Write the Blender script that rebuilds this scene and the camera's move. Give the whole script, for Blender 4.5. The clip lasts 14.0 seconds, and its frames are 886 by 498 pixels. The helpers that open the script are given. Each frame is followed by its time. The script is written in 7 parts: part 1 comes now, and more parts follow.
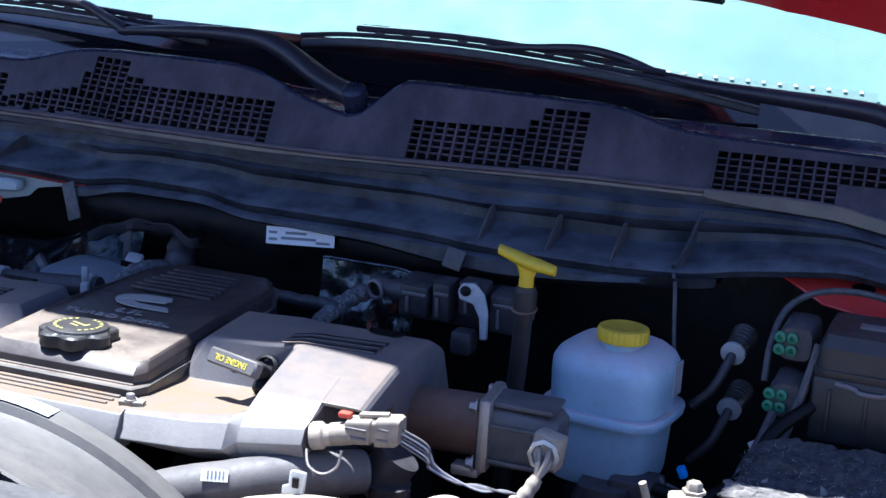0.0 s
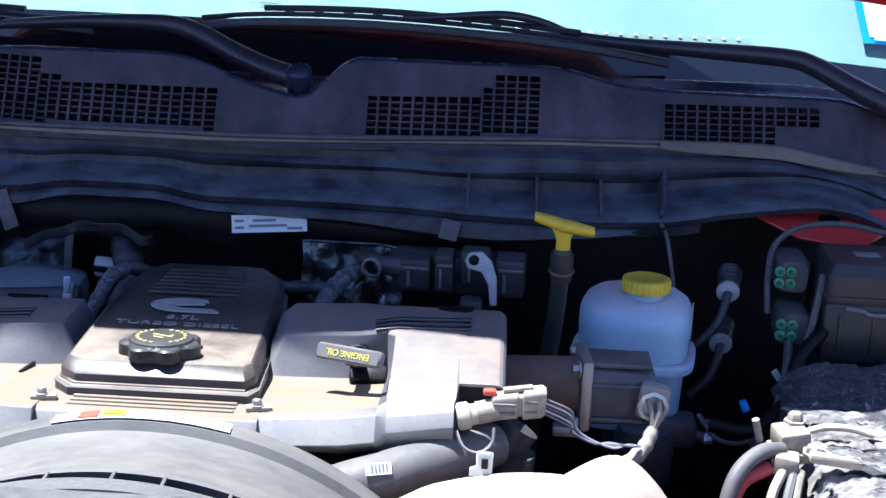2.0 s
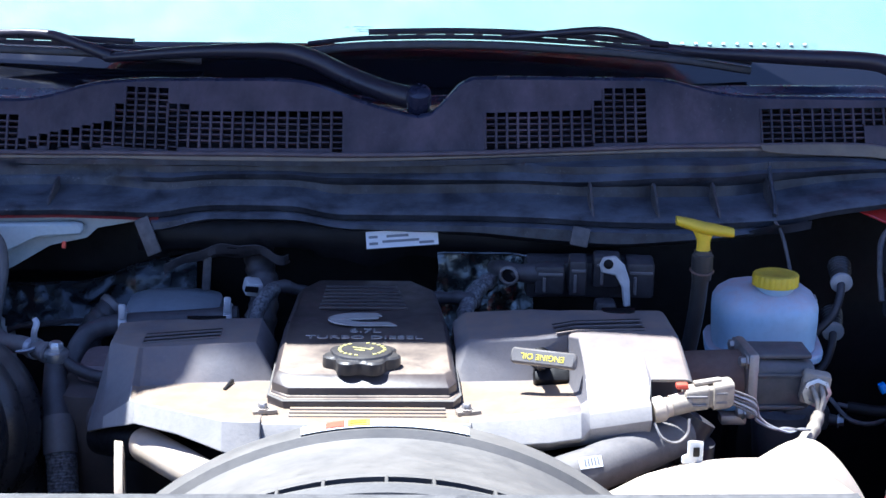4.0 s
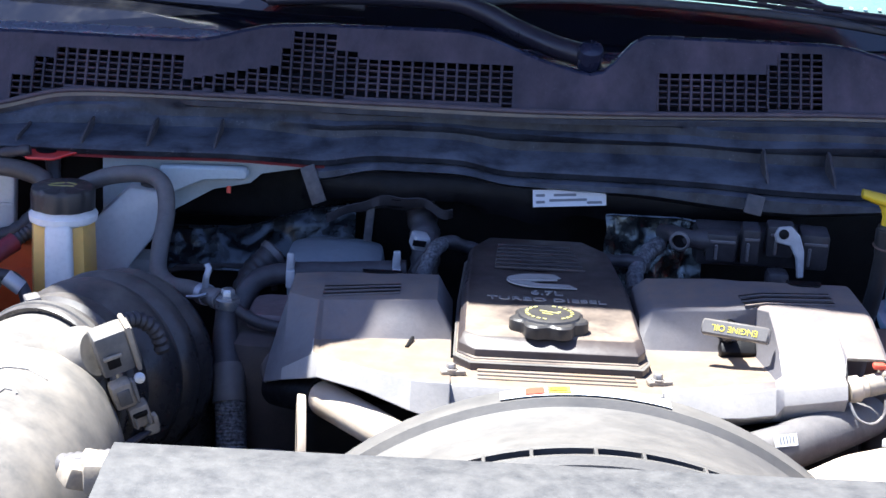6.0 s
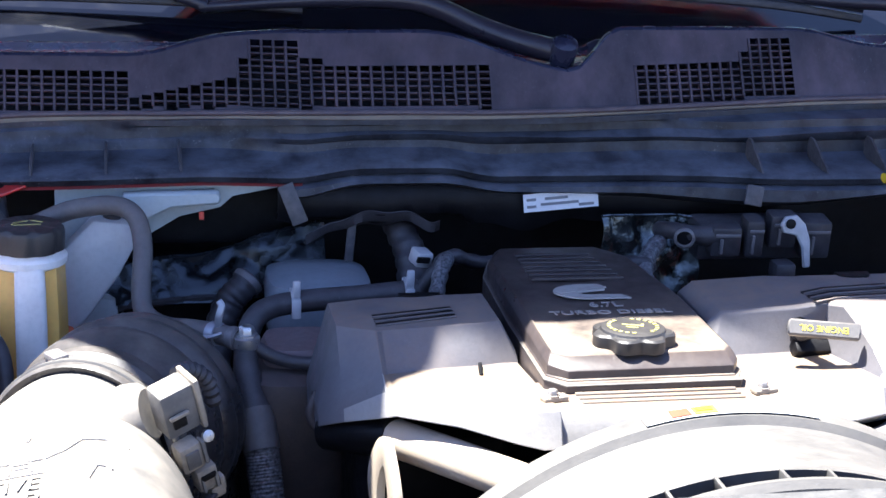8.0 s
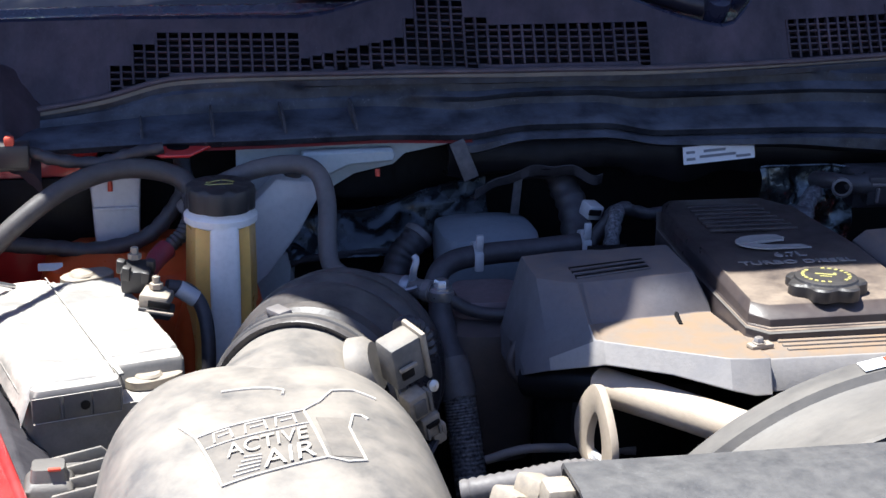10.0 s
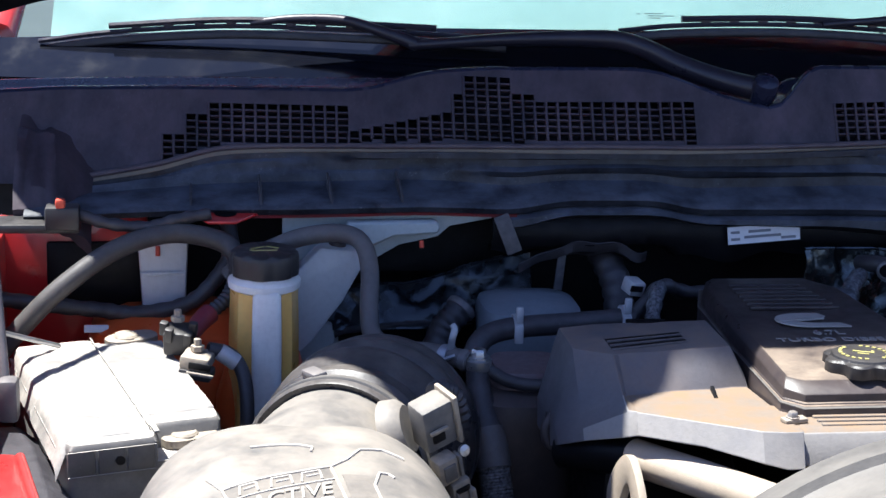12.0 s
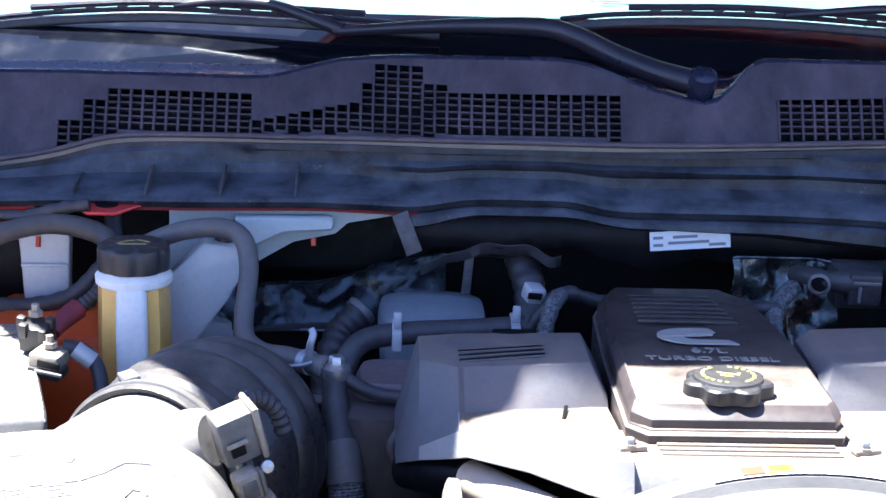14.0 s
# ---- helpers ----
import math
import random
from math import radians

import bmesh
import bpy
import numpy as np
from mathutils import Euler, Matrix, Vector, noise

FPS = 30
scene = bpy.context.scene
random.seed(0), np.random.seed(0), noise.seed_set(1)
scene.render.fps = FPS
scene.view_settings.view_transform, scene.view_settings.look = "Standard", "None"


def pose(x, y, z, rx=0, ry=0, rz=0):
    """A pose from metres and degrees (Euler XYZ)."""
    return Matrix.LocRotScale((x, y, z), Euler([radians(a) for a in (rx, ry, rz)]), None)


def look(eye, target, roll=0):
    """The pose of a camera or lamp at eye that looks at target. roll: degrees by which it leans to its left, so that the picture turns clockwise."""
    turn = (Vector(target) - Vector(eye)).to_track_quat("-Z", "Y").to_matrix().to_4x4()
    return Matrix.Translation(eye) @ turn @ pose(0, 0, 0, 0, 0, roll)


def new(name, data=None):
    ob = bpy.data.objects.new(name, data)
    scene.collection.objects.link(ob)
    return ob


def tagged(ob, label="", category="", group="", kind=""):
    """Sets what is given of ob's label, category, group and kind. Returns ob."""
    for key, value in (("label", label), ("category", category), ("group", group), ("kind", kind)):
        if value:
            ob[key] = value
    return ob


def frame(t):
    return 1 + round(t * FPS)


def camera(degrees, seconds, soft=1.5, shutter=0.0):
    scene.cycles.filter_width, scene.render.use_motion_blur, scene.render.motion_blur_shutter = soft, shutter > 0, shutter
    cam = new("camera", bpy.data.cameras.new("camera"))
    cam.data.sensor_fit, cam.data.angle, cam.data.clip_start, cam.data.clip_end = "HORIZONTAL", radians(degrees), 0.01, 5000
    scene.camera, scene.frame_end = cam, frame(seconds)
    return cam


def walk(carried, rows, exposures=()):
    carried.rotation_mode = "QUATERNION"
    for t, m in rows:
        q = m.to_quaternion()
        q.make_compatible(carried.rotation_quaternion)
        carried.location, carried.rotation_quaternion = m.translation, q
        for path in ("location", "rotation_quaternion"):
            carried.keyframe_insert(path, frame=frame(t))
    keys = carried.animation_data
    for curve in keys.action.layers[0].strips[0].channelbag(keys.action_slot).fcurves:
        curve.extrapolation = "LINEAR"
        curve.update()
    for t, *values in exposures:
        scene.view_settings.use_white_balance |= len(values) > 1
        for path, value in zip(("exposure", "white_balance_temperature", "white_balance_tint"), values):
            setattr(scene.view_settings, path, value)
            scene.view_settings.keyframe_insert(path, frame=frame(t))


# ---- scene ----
cam = camera(30.0, 14.0)
PATH = [
    (0, (0.862, -2.017, 1.672), (0.23, -0.184, 1.181), 4.0),
    (0.5, (0.707, -2.071, 1.669), (0.225, -0.198, 1.157), 2.7),
    (1, (0.544, -2.179, 1.68), (0.214, -0.284, 1.132), 2.0),
    (1.5, (0.415, -2.197, 1.682), (0.226, -0.285, 1.126), 2.8),
    (2, (0.28, -2.161, 1.677), (0.23, -0.23, 1.158), 2.7),
    (2.5, (0.174, -2.179, 1.68), (0.257, -0.249, 1.163), 2.2),
    (3, (0.059, -2.225, 1.689), (0.171, -0.297, 1.17), 0.6),
    (3.5, (-0.002, -2.262, 1.7), (0.092, -0.332, 1.184), 1.1),
    (4, (-0.023, -2.27, 1.703), (0.047, -0.338, 1.193), 1.0),
    (4.2, (-0.027, -2.27, 1.705), (0.012, -0.335, 1.2), 1.5),
    (6.5, (-0.23, -2.19, 1.708), (-0.23, -0.278, 1.12), 3.1),
    (7, (-0.31, -2.112, 1.698), (-0.179, -0.19, 1.16), 3.0),
    (7.5, (-0.419, -2.092, 1.675), (-0.111, -0.178, 1.181), 3.7),
    (8, (-0.56, -2.061, 1.68), (-0.17, -0.184, 1.109), 2.3),
    (8.2, (-0.578, -2.063, 1.678), (-0.215, -0.183, 1.1), 1.8),
    (10.3, (-0.776, -2.093, 1.708), (-0.401, -0.236, 1.068), 1.4),
    (10.5, (-0.776, -2.101, 1.706), (-0.405, -0.241, 1.072), 1.7),
    (11, (-0.774, -2.112, 1.698), (-0.434, -0.24, 1.083), 1.6),
    (11.5, (-0.763, -2.108, 1.697), (-0.443, -0.232, 1.081), 1.9),
    (12, (-0.737, -2.111, 1.679), (-0.443, -0.204, 1.154), 2.1),
    (12.5, (-0.705, -2.082, 1.674), (-0.38, -0.184, 1.136), 3.6),
    (13, (-0.622, -2.06, 1.662), (-0.394, -0.147, 1.123), 1.3),
    (13.5, (-0.493, -2.023, 1.667), (-0.374, -0.104, 1.114), 1.0),
    (14, (-0.39, -2.012, 1.661), (-0.299, -0.088, 1.123), 2.0),
]
walk(cam, [(t, look(eye, target, roll)) for t, eye, target, roll in PATH],
     exposures=[(0, 1.72, 5000, 10), (0.6, 2.25, 5000, 10), (1.3, 2.55, 5000, 10), (2.0, 1.85, 5050, 10), (2.5, 1.85, 5050, 10), (4, 2.08, 5050, 10), (6.4, 2.2, 5450, 10), (7, 2.3, 5500, 10), (8.2, 2.58, 5550, 10), (10.3, 1.5, 5500, 10), (11, 1.55, 5500, 10), (11.5, 1.6, 5500, 10), (12, 1.6, 5500, 10), (13, 2.2, 5400, 10), (13.5, 2.4, 5350, 10), (14, 2.7, 5300, 10)])

# ---- light ----
world = bpy.data.worlds.new("world")
scene.world = world
world.use_nodes = True
SUN_DIR = Vector((-0.3, 0.08, 1.0)).normalized()
sky = world.node_tree.nodes.new("ShaderNodeTexSky")
sky.sky_type, sky.sun_disc = "NISHITA", False
sky.air_density, sky.dust_density, sky.ozone_density = 1.0, 0.25, 3.0
sky.sun_elevation = math.asin(SUN_DIR.z)
sky.sun_rotation = math.atan2(SUN_DIR.x, SUN_DIR.y)
tint = world.node_tree.nodes.new("ShaderNodeMix")
tint.data_type, tint.blend_type = "RGBA", "MULTIPLY"
tint.inputs["Factor"].default_value = 1.0
tint.inputs[7].default_value = (1.16, 0.97, 1.0, 1.0)
world.node_tree.links.new(sky.outputs[0], tint.inputs[6])
world.node_tree.links.new(tint.outputs[2], world.node_tree.nodes["Background"].inputs[0])
world.node_tree.nodes["Background"].inputs[1].default_value = 0.06
sun = new("sun", bpy.data.lights.new("sun", "SUN"))
sun.data.energy, sun.data.angle, sun.data.color = 5.0, radians(0.55), (1.0, 0.9, 0.73)
sun.rotation_mode = "QUATERNION"
sun.rotation_quaternion = SUN_DIR.to_track_quat("Z", "Y")

# ---- materials ----


def shader(name, color, rough=0.5, metal=0.0, second=None, scale=40.0, mix=0.5, bump=0.15, bump_scale=300.0,
           dust=None, dust_amount=0.0, trans=0.0, coat=0.0, spec=0.5, vary=0.0, lit_y=None, dust_from=0.15, fleck=0.0, stretch=None):
    """A surface with blotches of a second colour, fine grain and settled dust."""
    m = bpy.data.materials.new(name)
    m.use_nodes = True
    n, l = m.node_tree.nodes, m.node_tree.links
    b = n["Principled BSDF"]
    b.inputs["Metallic"].default_value = metal
    b.inputs["Coat Weight"].default_value = coat
    b.inputs["Coat Roughness"].default_value = 0.08
    b.inputs["Specular IOR Level"].default_value = spec
    pos = n.new("ShaderNodeNewGeometry").outputs["Position"]
    if stretch:
        pull = n.new("ShaderNodeVectorMath")
        pull.operation = "MULTIPLY"
        pull.inputs[1].default_value = stretch
        l.new(pos, pull.inputs[0])
        pos = pull.outputs[0]

    def grain(size, detail=5.0, rough_in=0.6):
        t = n.new("ShaderNodeTexNoise")
        t.inputs["Scale"].default_value, t.inputs["Detail"].default_value = size, detail
        t.inputs["Roughness"].default_value = rough_in
        l.new(pos, t.inputs["Vector"])
        return t.outputs["Fac"]

    def ramp(source, lo, hi, a=0.0, z=1.0):
        r = n.new("ShaderNodeMapRange")
        r.inputs["From Min"].default_value, r.inputs["From Max"].default_value = lo, hi
        r.inputs["To Min"].default_value, r.inputs["To Max"].default_value = a, z
        l.new(source, r.inputs["Value"])
        return r.outputs["Result"]

    def blend(fac, a, c):
        x = n.new("ShaderNodeMix")
        x.data_type = "RGBA"
        l.new(fac, x.inputs["Factor"])
        for k, v in ((6, a), (7, c)):
            if isinstance(v, tuple):
                x.inputs[k].default_value = (*v, 1)
            else:
                l.new(v, x.inputs[k])
        return x.outputs[2]
    second = second or tuple(c * 0.7 for c in color)
    out = blend(ramp(grain(scale), 0.35, 0.7, 0.0, mix), color, second)
    out = blend(ramp(grain(scale * 9, 3), 0.45, 0.75, 0.0, 0.25), out, tuple(c * 0.6 for c in color))
    if vary:
        info = n.new("ShaderNodeObjectInfo")
        out = blend(ramp(info.outputs["Random"], 0, 1, 0, vary), out, second)
    rough_out = ramp(grain(scale * 2.3), 0.3, 0.7, max(rough - 0.1, 0.02), min(rough + 0.12, 1))
    if dust:
        up = n.new("ShaderNodeSeparateXYZ")
        l.new(n.new("ShaderNodeNewGeometry").outputs["Normal"], up.inputs[0])
        facing = ramp(up.outputs["Z"], dust_from, 0.96, 0.12, 1.0)
        cloud = ramp(grain(22, 8, 0.72), 0.3, 0.62, 0.2, 1.0)
        # raises the dust tone towards low y, painting in the sunlit front
        if lit_y:
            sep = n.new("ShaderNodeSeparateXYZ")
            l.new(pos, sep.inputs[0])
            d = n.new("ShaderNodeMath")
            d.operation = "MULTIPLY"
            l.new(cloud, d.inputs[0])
            l.new(ramp(sep.outputs["Y"], lit_y[1], lit_y[0], 1.0, 0.14), d.inputs[1])
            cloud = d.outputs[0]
        k = n.new("ShaderNodeMath")
        k.operation = "MULTIPLY"
        l.new(facing, k.inputs[0])
        l.new(cloud, k.inputs[1])
        k2 = n.new("ShaderNodeMath")
        k2.operation = "MULTIPLY"
        l.new(k.outputs[0], k2.inputs[0])
        k2.inputs[1].default_value = dust_amount
        out = blend(k2.outputs[0], out, dust)
        r = n.new("ShaderNodeMix")
        l.new(k2.outputs[0], r.inputs[0])
        l.new(rough_out, r.inputs[2])
        r.inputs[3].default_value = 0.9
        rough_out = r.outputs[0]
    if fleck:
        spot = ramp(grain(330, 2, 0.5), 0.66, 0.72, 0.0, 1.0)
        patch = ramp(grain(9, 4, 0.6), 0.42, 0.66, 0.0, fleck)
        f = n.new("ShaderNodeMath")
        f.operation = "MULTIPLY"
        l.new(spot, f.inputs[0])
        l.new(patch, f.inputs[1])
        out = blend(f.outputs[0], out, tuple(0.16 + 0.4 * c for c in color))
        out = blend(ramp(grain(38, 7, 0.75), 0.54, 0.74, 0.0, fleck * 0.3), out, tuple(0.12 + 0.9 * c for c in color))
    l.new(out, b.inputs["Base Color"])
    l.new(rough_out, b.inputs["Roughness"])
    if trans:
        b.inputs["Subsurface Weight"].default_value = trans
        b.inputs["Subsurface Radius"].default_value = (0.03, 0.03, 0.03)
        b.inputs["Subsurface Scale"].default_value = 1.0
    if bump:
        bp = n.new("ShaderNodeBump")
        bp.inputs["Strength"].default_value, bp.inputs["Distance"].default_value = bump, 0.002
        l.new(grain(bump_scale, 6), bp.inputs["Height"])
        l.new(bp.outputs[0], b.inputs["Normal"])
    return m


TAN = (0.235, 0.16, 0.094)
PALE = (0.3, 0.265, 0.22)
M_COVER = shader("grey engine plastic", (0.1, 0.098, 0.112), 0.5, second=(0.14, 0.135, 0.145), scale=18, dust=(0.275, 0.2, 0.14), dust_amount=0.62, dust_from=0.55, fleck=0.3)
M_SHELF = shader("grey plastic thick with dust", (0.16, 0.152, 0.145), 0.6, second=(0.2, 0.18, 0.165), scale=18, dust=TAN, dust_amount=0.95)
# paler copy of the cover plastic, brightening front faces as sun would
M_SKIRT = shader("cover front paled for sun", (0.26, 0.25, 0.247), 0.45, second=(0.34, 0.32, 0.3), scale=20, mix=0.8, dust=(0.33, 0.28, 0.22), dust_amount=0.3, fleck=0.2)
# tan dust, plus a brighter front that paints in the hood's shadow edge
M_HEAD = shader("black engine plastic", (0.034, 0.027, 0.03), 0.34, second=(0.066, 0.053, 0.052), scale=20, mix=0.8, dust=(0.3, 0.235, 0.17), dust_amount=0.8, lit_y=(-0.4, -0.56), dust_from=0.93, bump=0.06)
M_CAP = shader("black cap plastic", (0.018, 0.018, 0.021), 0.4, second=(0.035, 0.033, 0.034), dust=(0.25, 0.22, 0.19), dust_amount=0.15)
M_COWL = shader("faded cowl plastic", (0.0105, 0.006, 0.0125), 0.48, second=(0.072, 0.05, 0.066), scale=15, mix=1.0, dust=(0.22, 0.18, 0.185), dust_amount=0.16, fleck=0.3, stretch=(1.0, 1.0, 0.45))
# bluish dust on upward faces also paints in skylight on the ledge
M_PLENUM = shader("dusty black panel with skylit ledges", (0.004, 0.0045, 0.009), 0.42, second=(0.046, 0.053, 0.07), scale=22, mix=0.95, spec=0.4, dust=(0.19, 0.205, 0.255), dust_amount=0.42, fleck=0.9)
M_BLACK = shader("black rubber", (0.026, 0.024, 0.029), 0.45, second=(0.062, 0.058, 0.064), scale=50, mix=0.7, dust=(0.14, 0.132, 0.145), dust_amount=0.22, fleck=0.35)
M_KHAKI = shader("khaki rubber lip", (0.12, 0.1, 0.08), 0.65, second=(0.22, 0.18, 0.12), scale=14, mix=0.9, dust=(0.3, 0.25, 0.19), dust_amount=0.35)
M_NECK = shader("frosted bottle plastic", (0.54, 0.56, 0.59), 0.35, second=(0.62, 0.62, 0.63), scale=14, trans=0.35, bump=0.05, dust=(0.5, 0.46, 0.44), dust_amount=0.25)
# pale sunlit tone for torn cloth and felt ahead of the shadow line
M_RAG = shader("pale sunlit rag", (0.1, 0.095, 0.092), 0.9, second=(0.31, 0.29, 0.268), scale=70, mix=1.0, bump=1.0, bump_scale=350, dust=(0.36, 0.33, 0.295), dust_amount=0.35, stretch=(0.4, 1.0, 1.0))
M_FILM = shader("creased plastic film", (0.2, 0.194, 0.185), 0.34, second=(0.5, 0.465, 0.42), scale=26, mix=1.0, coat=0.2, bump=0.6, bump_scale=90, dust=(0.44, 0.41, 0.37), dust_amount=0.35, stretch=(0.4, 1.0, 1.0))
# black parts, deepened so the low bay, slots and holes read as shade
M_DARK = shader("black deepened for shade", (0.0022, 0.0022, 0.003), 0.5, second=(0.009, 0.0085, 0.0115), scale=40, mix=0.65, spec=0.22)
M_HOSE = shader("grey weathered hose", (0.085, 0.08, 0.085), 0.5, second=(0.16, 0.15, 0.15), scale=60, dust=(0.2, 0.18, 0.16), dust_amount=0.45)
M_HOSEDARK = shader("worn dark hose", (0.03, 0.028, 0.032), 0.5, second=(0.075, 0.07, 0.07), scale=40, dust=(0.25, 0.225, 0.2), dust_amount=0.3, fleck=0.3)
M_SEAL = shader("dusty rubber seal", (0.06, 0.044, 0.058), 0.6, second=(0.12, 0.092, 0.1), scale=24, mix=0.9, dust=(0.26, 0.21, 0.2), dust_amount=0.35)
M_WIPER = shader("wiper satin black", (0.022, 0.02, 0.032), 0.34, second=(0.04, 0.036, 0.05), scale=18, dust=(0.12, 0.1, 0.12), dust_amount=0.12)
M_YELLOW = shader("yellow plastic", (0.72, 0.52, 0.015), 0.42, second=(0.6, 0.4, 0.02), scale=60, dust=(0.2, 0.14, 0.06), dust_amount=0.5, fleck=0.0)
M_YINK = shader("yellow ink", (0.75, 0.62, 0.05), 0.6, bump=0.0)
M_BLUEWHITE = shader("milky reservoir plastic", (0.37, 0.53, 0.67), 0.33, second=(0.45, 0.57, 0.67), scale=12, trans=0.5, dust=(0.56, 0.36, 0.34), dust_amount=0.75, bump=0.05)
M_WHITEPLASTIC = shader("milky white plastic", (0.42, 0.43, 0.43), 0.4, second=(0.5, 0.49, 0.46), scale=16, trans=0.3, bump=0.05, dust=TAN, dust_amount=0.2)
M_AMBER = shader("amber stained plastic", (0.86, 0.53, 0.15), 0.35, second=(0.66, 0.34, 0.08), scale=12, trans=0.4, bump=0.04)
M_MILK = shader("milky tank face", (0.84, 0.84, 0.83), 0.35, second=(0.74, 0.73, 0.71), scale=16, trans=0.4, bump=0.04, dust=(0.5, 0.42, 0.36), dust_amount=0.15)
M_ORANGE = shader("orange coolant tank", (0.72, 0.13, 0.03), 0.35, second=(0.52, 0.07, 0.02), scale=9, trans=0.4, bump=0.05)
M_RED = shader("red car paint", (0.5, 0.016, 0.018), 0.3, second=(0.4, 0.012, 0.014), scale=6, coat=0.7, bump=0.03, dust=(0.4, 0.22, 0.18), dust_amount=0.18)
M_LIGHTSTEEL = shader("primed light sheet metal", (0.4, 0.46, 0.48), 0.45, second=(0.48, 0.52, 0.52), scale=20, dust=PALE, dust_amount=0.3)
M_ALU = shader("cast aluminium", (0.42, 0.4, 0.38), 0.45, 0.75, second=(0.3, 0.26, 0.24), scale=60, bump=0.3, dust=TAN, dust_amount=0.35)
M_RUST = shader("rusty brown pipe", (0.13, 0.07, 0.05), 0.6, 0.2, second=(0.06, 0.035, 0.03), scale=70, bump=0.3, dust=(0.25, 0.2, 0.16), dust_amount=0.4)
M_IRON = shader("dark cast iron", (0.05, 0.042, 0.044), 0.5, 0.2, second=(0.085, 0.066, 0.06), scale=30, mix=0.8, bump=0.25, dust=(0.16, 0.13, 0.12), dust_amount=0.35)
M_STEEL = shader("zinc plated steel", (0.55, 0.56, 0.58), 0.35, 0.85, second=(0.4, 0.38, 0.36), scale=120, bump=0.1)
M_CLIP = shader("pale clip", (0.5, 0.51, 0.54), 0.4, 0.2, second=(0.32, 0.32, 0.34), dust=(0.42, 0.38, 0.33), dust_amount=0.3, scale=60, bump=0.1)
M_SHROUD = shader("dusty grey shroud", (0.07, 0.068, 0.068), 0.42, second=(0.15, 0.14, 0.127), scale=10, mix=0.95, fleck=0.4, dust=(0.18, 0.163, 0.142), dust_amount=0.5, stretch=(1.0, 2.2, 1.0))
M_SUPPORT = shader("dusty radiator support", (0.045, 0.046, 0.052), 0.4, second=(0.115, 0.112, 0.112), scale=60, mix=0.9, dust=(0.15, 0.142, 0.13), dust_amount=0.35, fleck=0.5)
M_BEIGE = shader("sun-bleached beige plastic", (0.42, 0.345, 0.26), 0.55, second=(0.5, 0.425, 0.34), scale=16, dust=(0.48, 0.42, 0.35), dust_amount=0.6)
M_WIPED = shader("grey wiped plastic", (0.085, 0.082, 0.079), 0.5, second=(0.2, 0.182, 0.158), scale=30, mix=0.8, dust=(0.34, 0.29, 0.235), dust_amount=0.3)
M_AIRBOX = shader("dust-covered airbox", (0.1, 0.098, 0.096), 0.46, second=(0.29, 0.262, 0.226), scale=11, mix=1.0, dust=(0.3, 0.262, 0.216), dust_amount=0.5, fleck=0.4)
M_BATTERY = shader("battery case", (0.09, 0.09, 0.092), 0.5, second=(0.2, 0.195, 0.19), scale=30, dust=(0.6, 0.55, 0.48), dust_amount=0.9, dust_from=0.4)
M_LABEL = shader("white label", (0.72, 0.73, 0.75), 0.5, second=(0.6, 0.61, 0.62), scale=40, bump=0.0, dust=PALE, dust_amount=0.2)
M_INK = shader("grey ink", (0.2, 0.21, 0.23), 0.6, bump=0.0)
M_WHITEINK = shader("scuffed raised lettering", (0.42, 0.4, 0.37), 0.6, second=(0.3, 0.28, 0.26), scale=120, dust=PALE, dust_amount=0.4)
M_WORDS = shader("dark raised lettering", (0.26, 0.245, 0.235), 0.55, second=(0.38, 0.36, 0.335), scale=160, mix=0.8, dust=PALE, dust_amount=0.25)
M_CAPINK = shader("dull yellow ink", (0.42, 0.38, 0.12), 0.6, second=(0.25, 0.22, 0.1), scale=300, mix=0.7, bump=0.0)
M_ORANGEINK = shader("orange print", (0.7, 0.28, 0.05), 0.6, bump=0.0)
M_REDINK = shader("red print", (0.6, 0.08, 0.04), 0.6, bump=0.0)
M_GREEN = shader("green connector", (0.06, 0.23, 0.125), 0.4, second=(0.05, 0.15, 0.09), scale=80)
M_BLUE = shader("blue clip", (0.02, 0.2, 0.65), 0.4)
# darker tone of the felt, for the part in the hood's shadow
M_FELT = shader("frayed grey shaded insulation", (0.012, 0.012, 0.018), 0.95, second=(0.1, 0.096, 0.104), scale=110, mix=0.6, bump=1.0, bump_scale=420, dust=(0.4, 0.37, 0.35), dust_amount=0.06, fleck=0.9)
M_FOIL = shader("crinkled foil", (0.06, 0.068, 0.078), 0.24, 0.8, second=(0.03, 0.034, 0.04), scale=20, mix=0.8, bump=0.5, bump_scale=50)
M_FOILPALE = shader("pale crinkled foil", (0.17, 0.19, 0.195), 0.22, 0.9, second=(0.03, 0.034, 0.036), scale=38, mix=1.0, bump=0.8, bump_scale=70)
M_CONN = shader("dusty beige connector", (0.34, 0.29, 0.22), 0.55, second=(0.17, 0.15, 0.13), scale=110, mix=0.8, dust=(0.42, 0.36, 0.29), dust_amount=0.5)
M_CONNDARK = shader("dark connector", (0.11, 0.105, 0.115), 0.4, second=(0.2, 0.185, 0.185), scale=60, dust=PALE, dust_amount=0.35)
M_FUZZ = shader("grey lint", (0.2, 0.195, 0.2), 0.95, second=(0.55, 0.53, 0.52), scale=160, mix=0.9)
# blue in the base stands in for sky mirrored on the satin surface
M_RIM = shader("satin cowl edge with sky tint", (0.02, 0.022, 0.046), 0.25, second=(0.036, 0.037, 0.066), scale=12, bump=0.05)
M_BRAID = shader("braided loom", (0.03, 0.03, 0.035), 0.5, second=(0.3, 0.3, 0.32), scale=260, mix=0.85, bump=0.6, bump_scale=500)
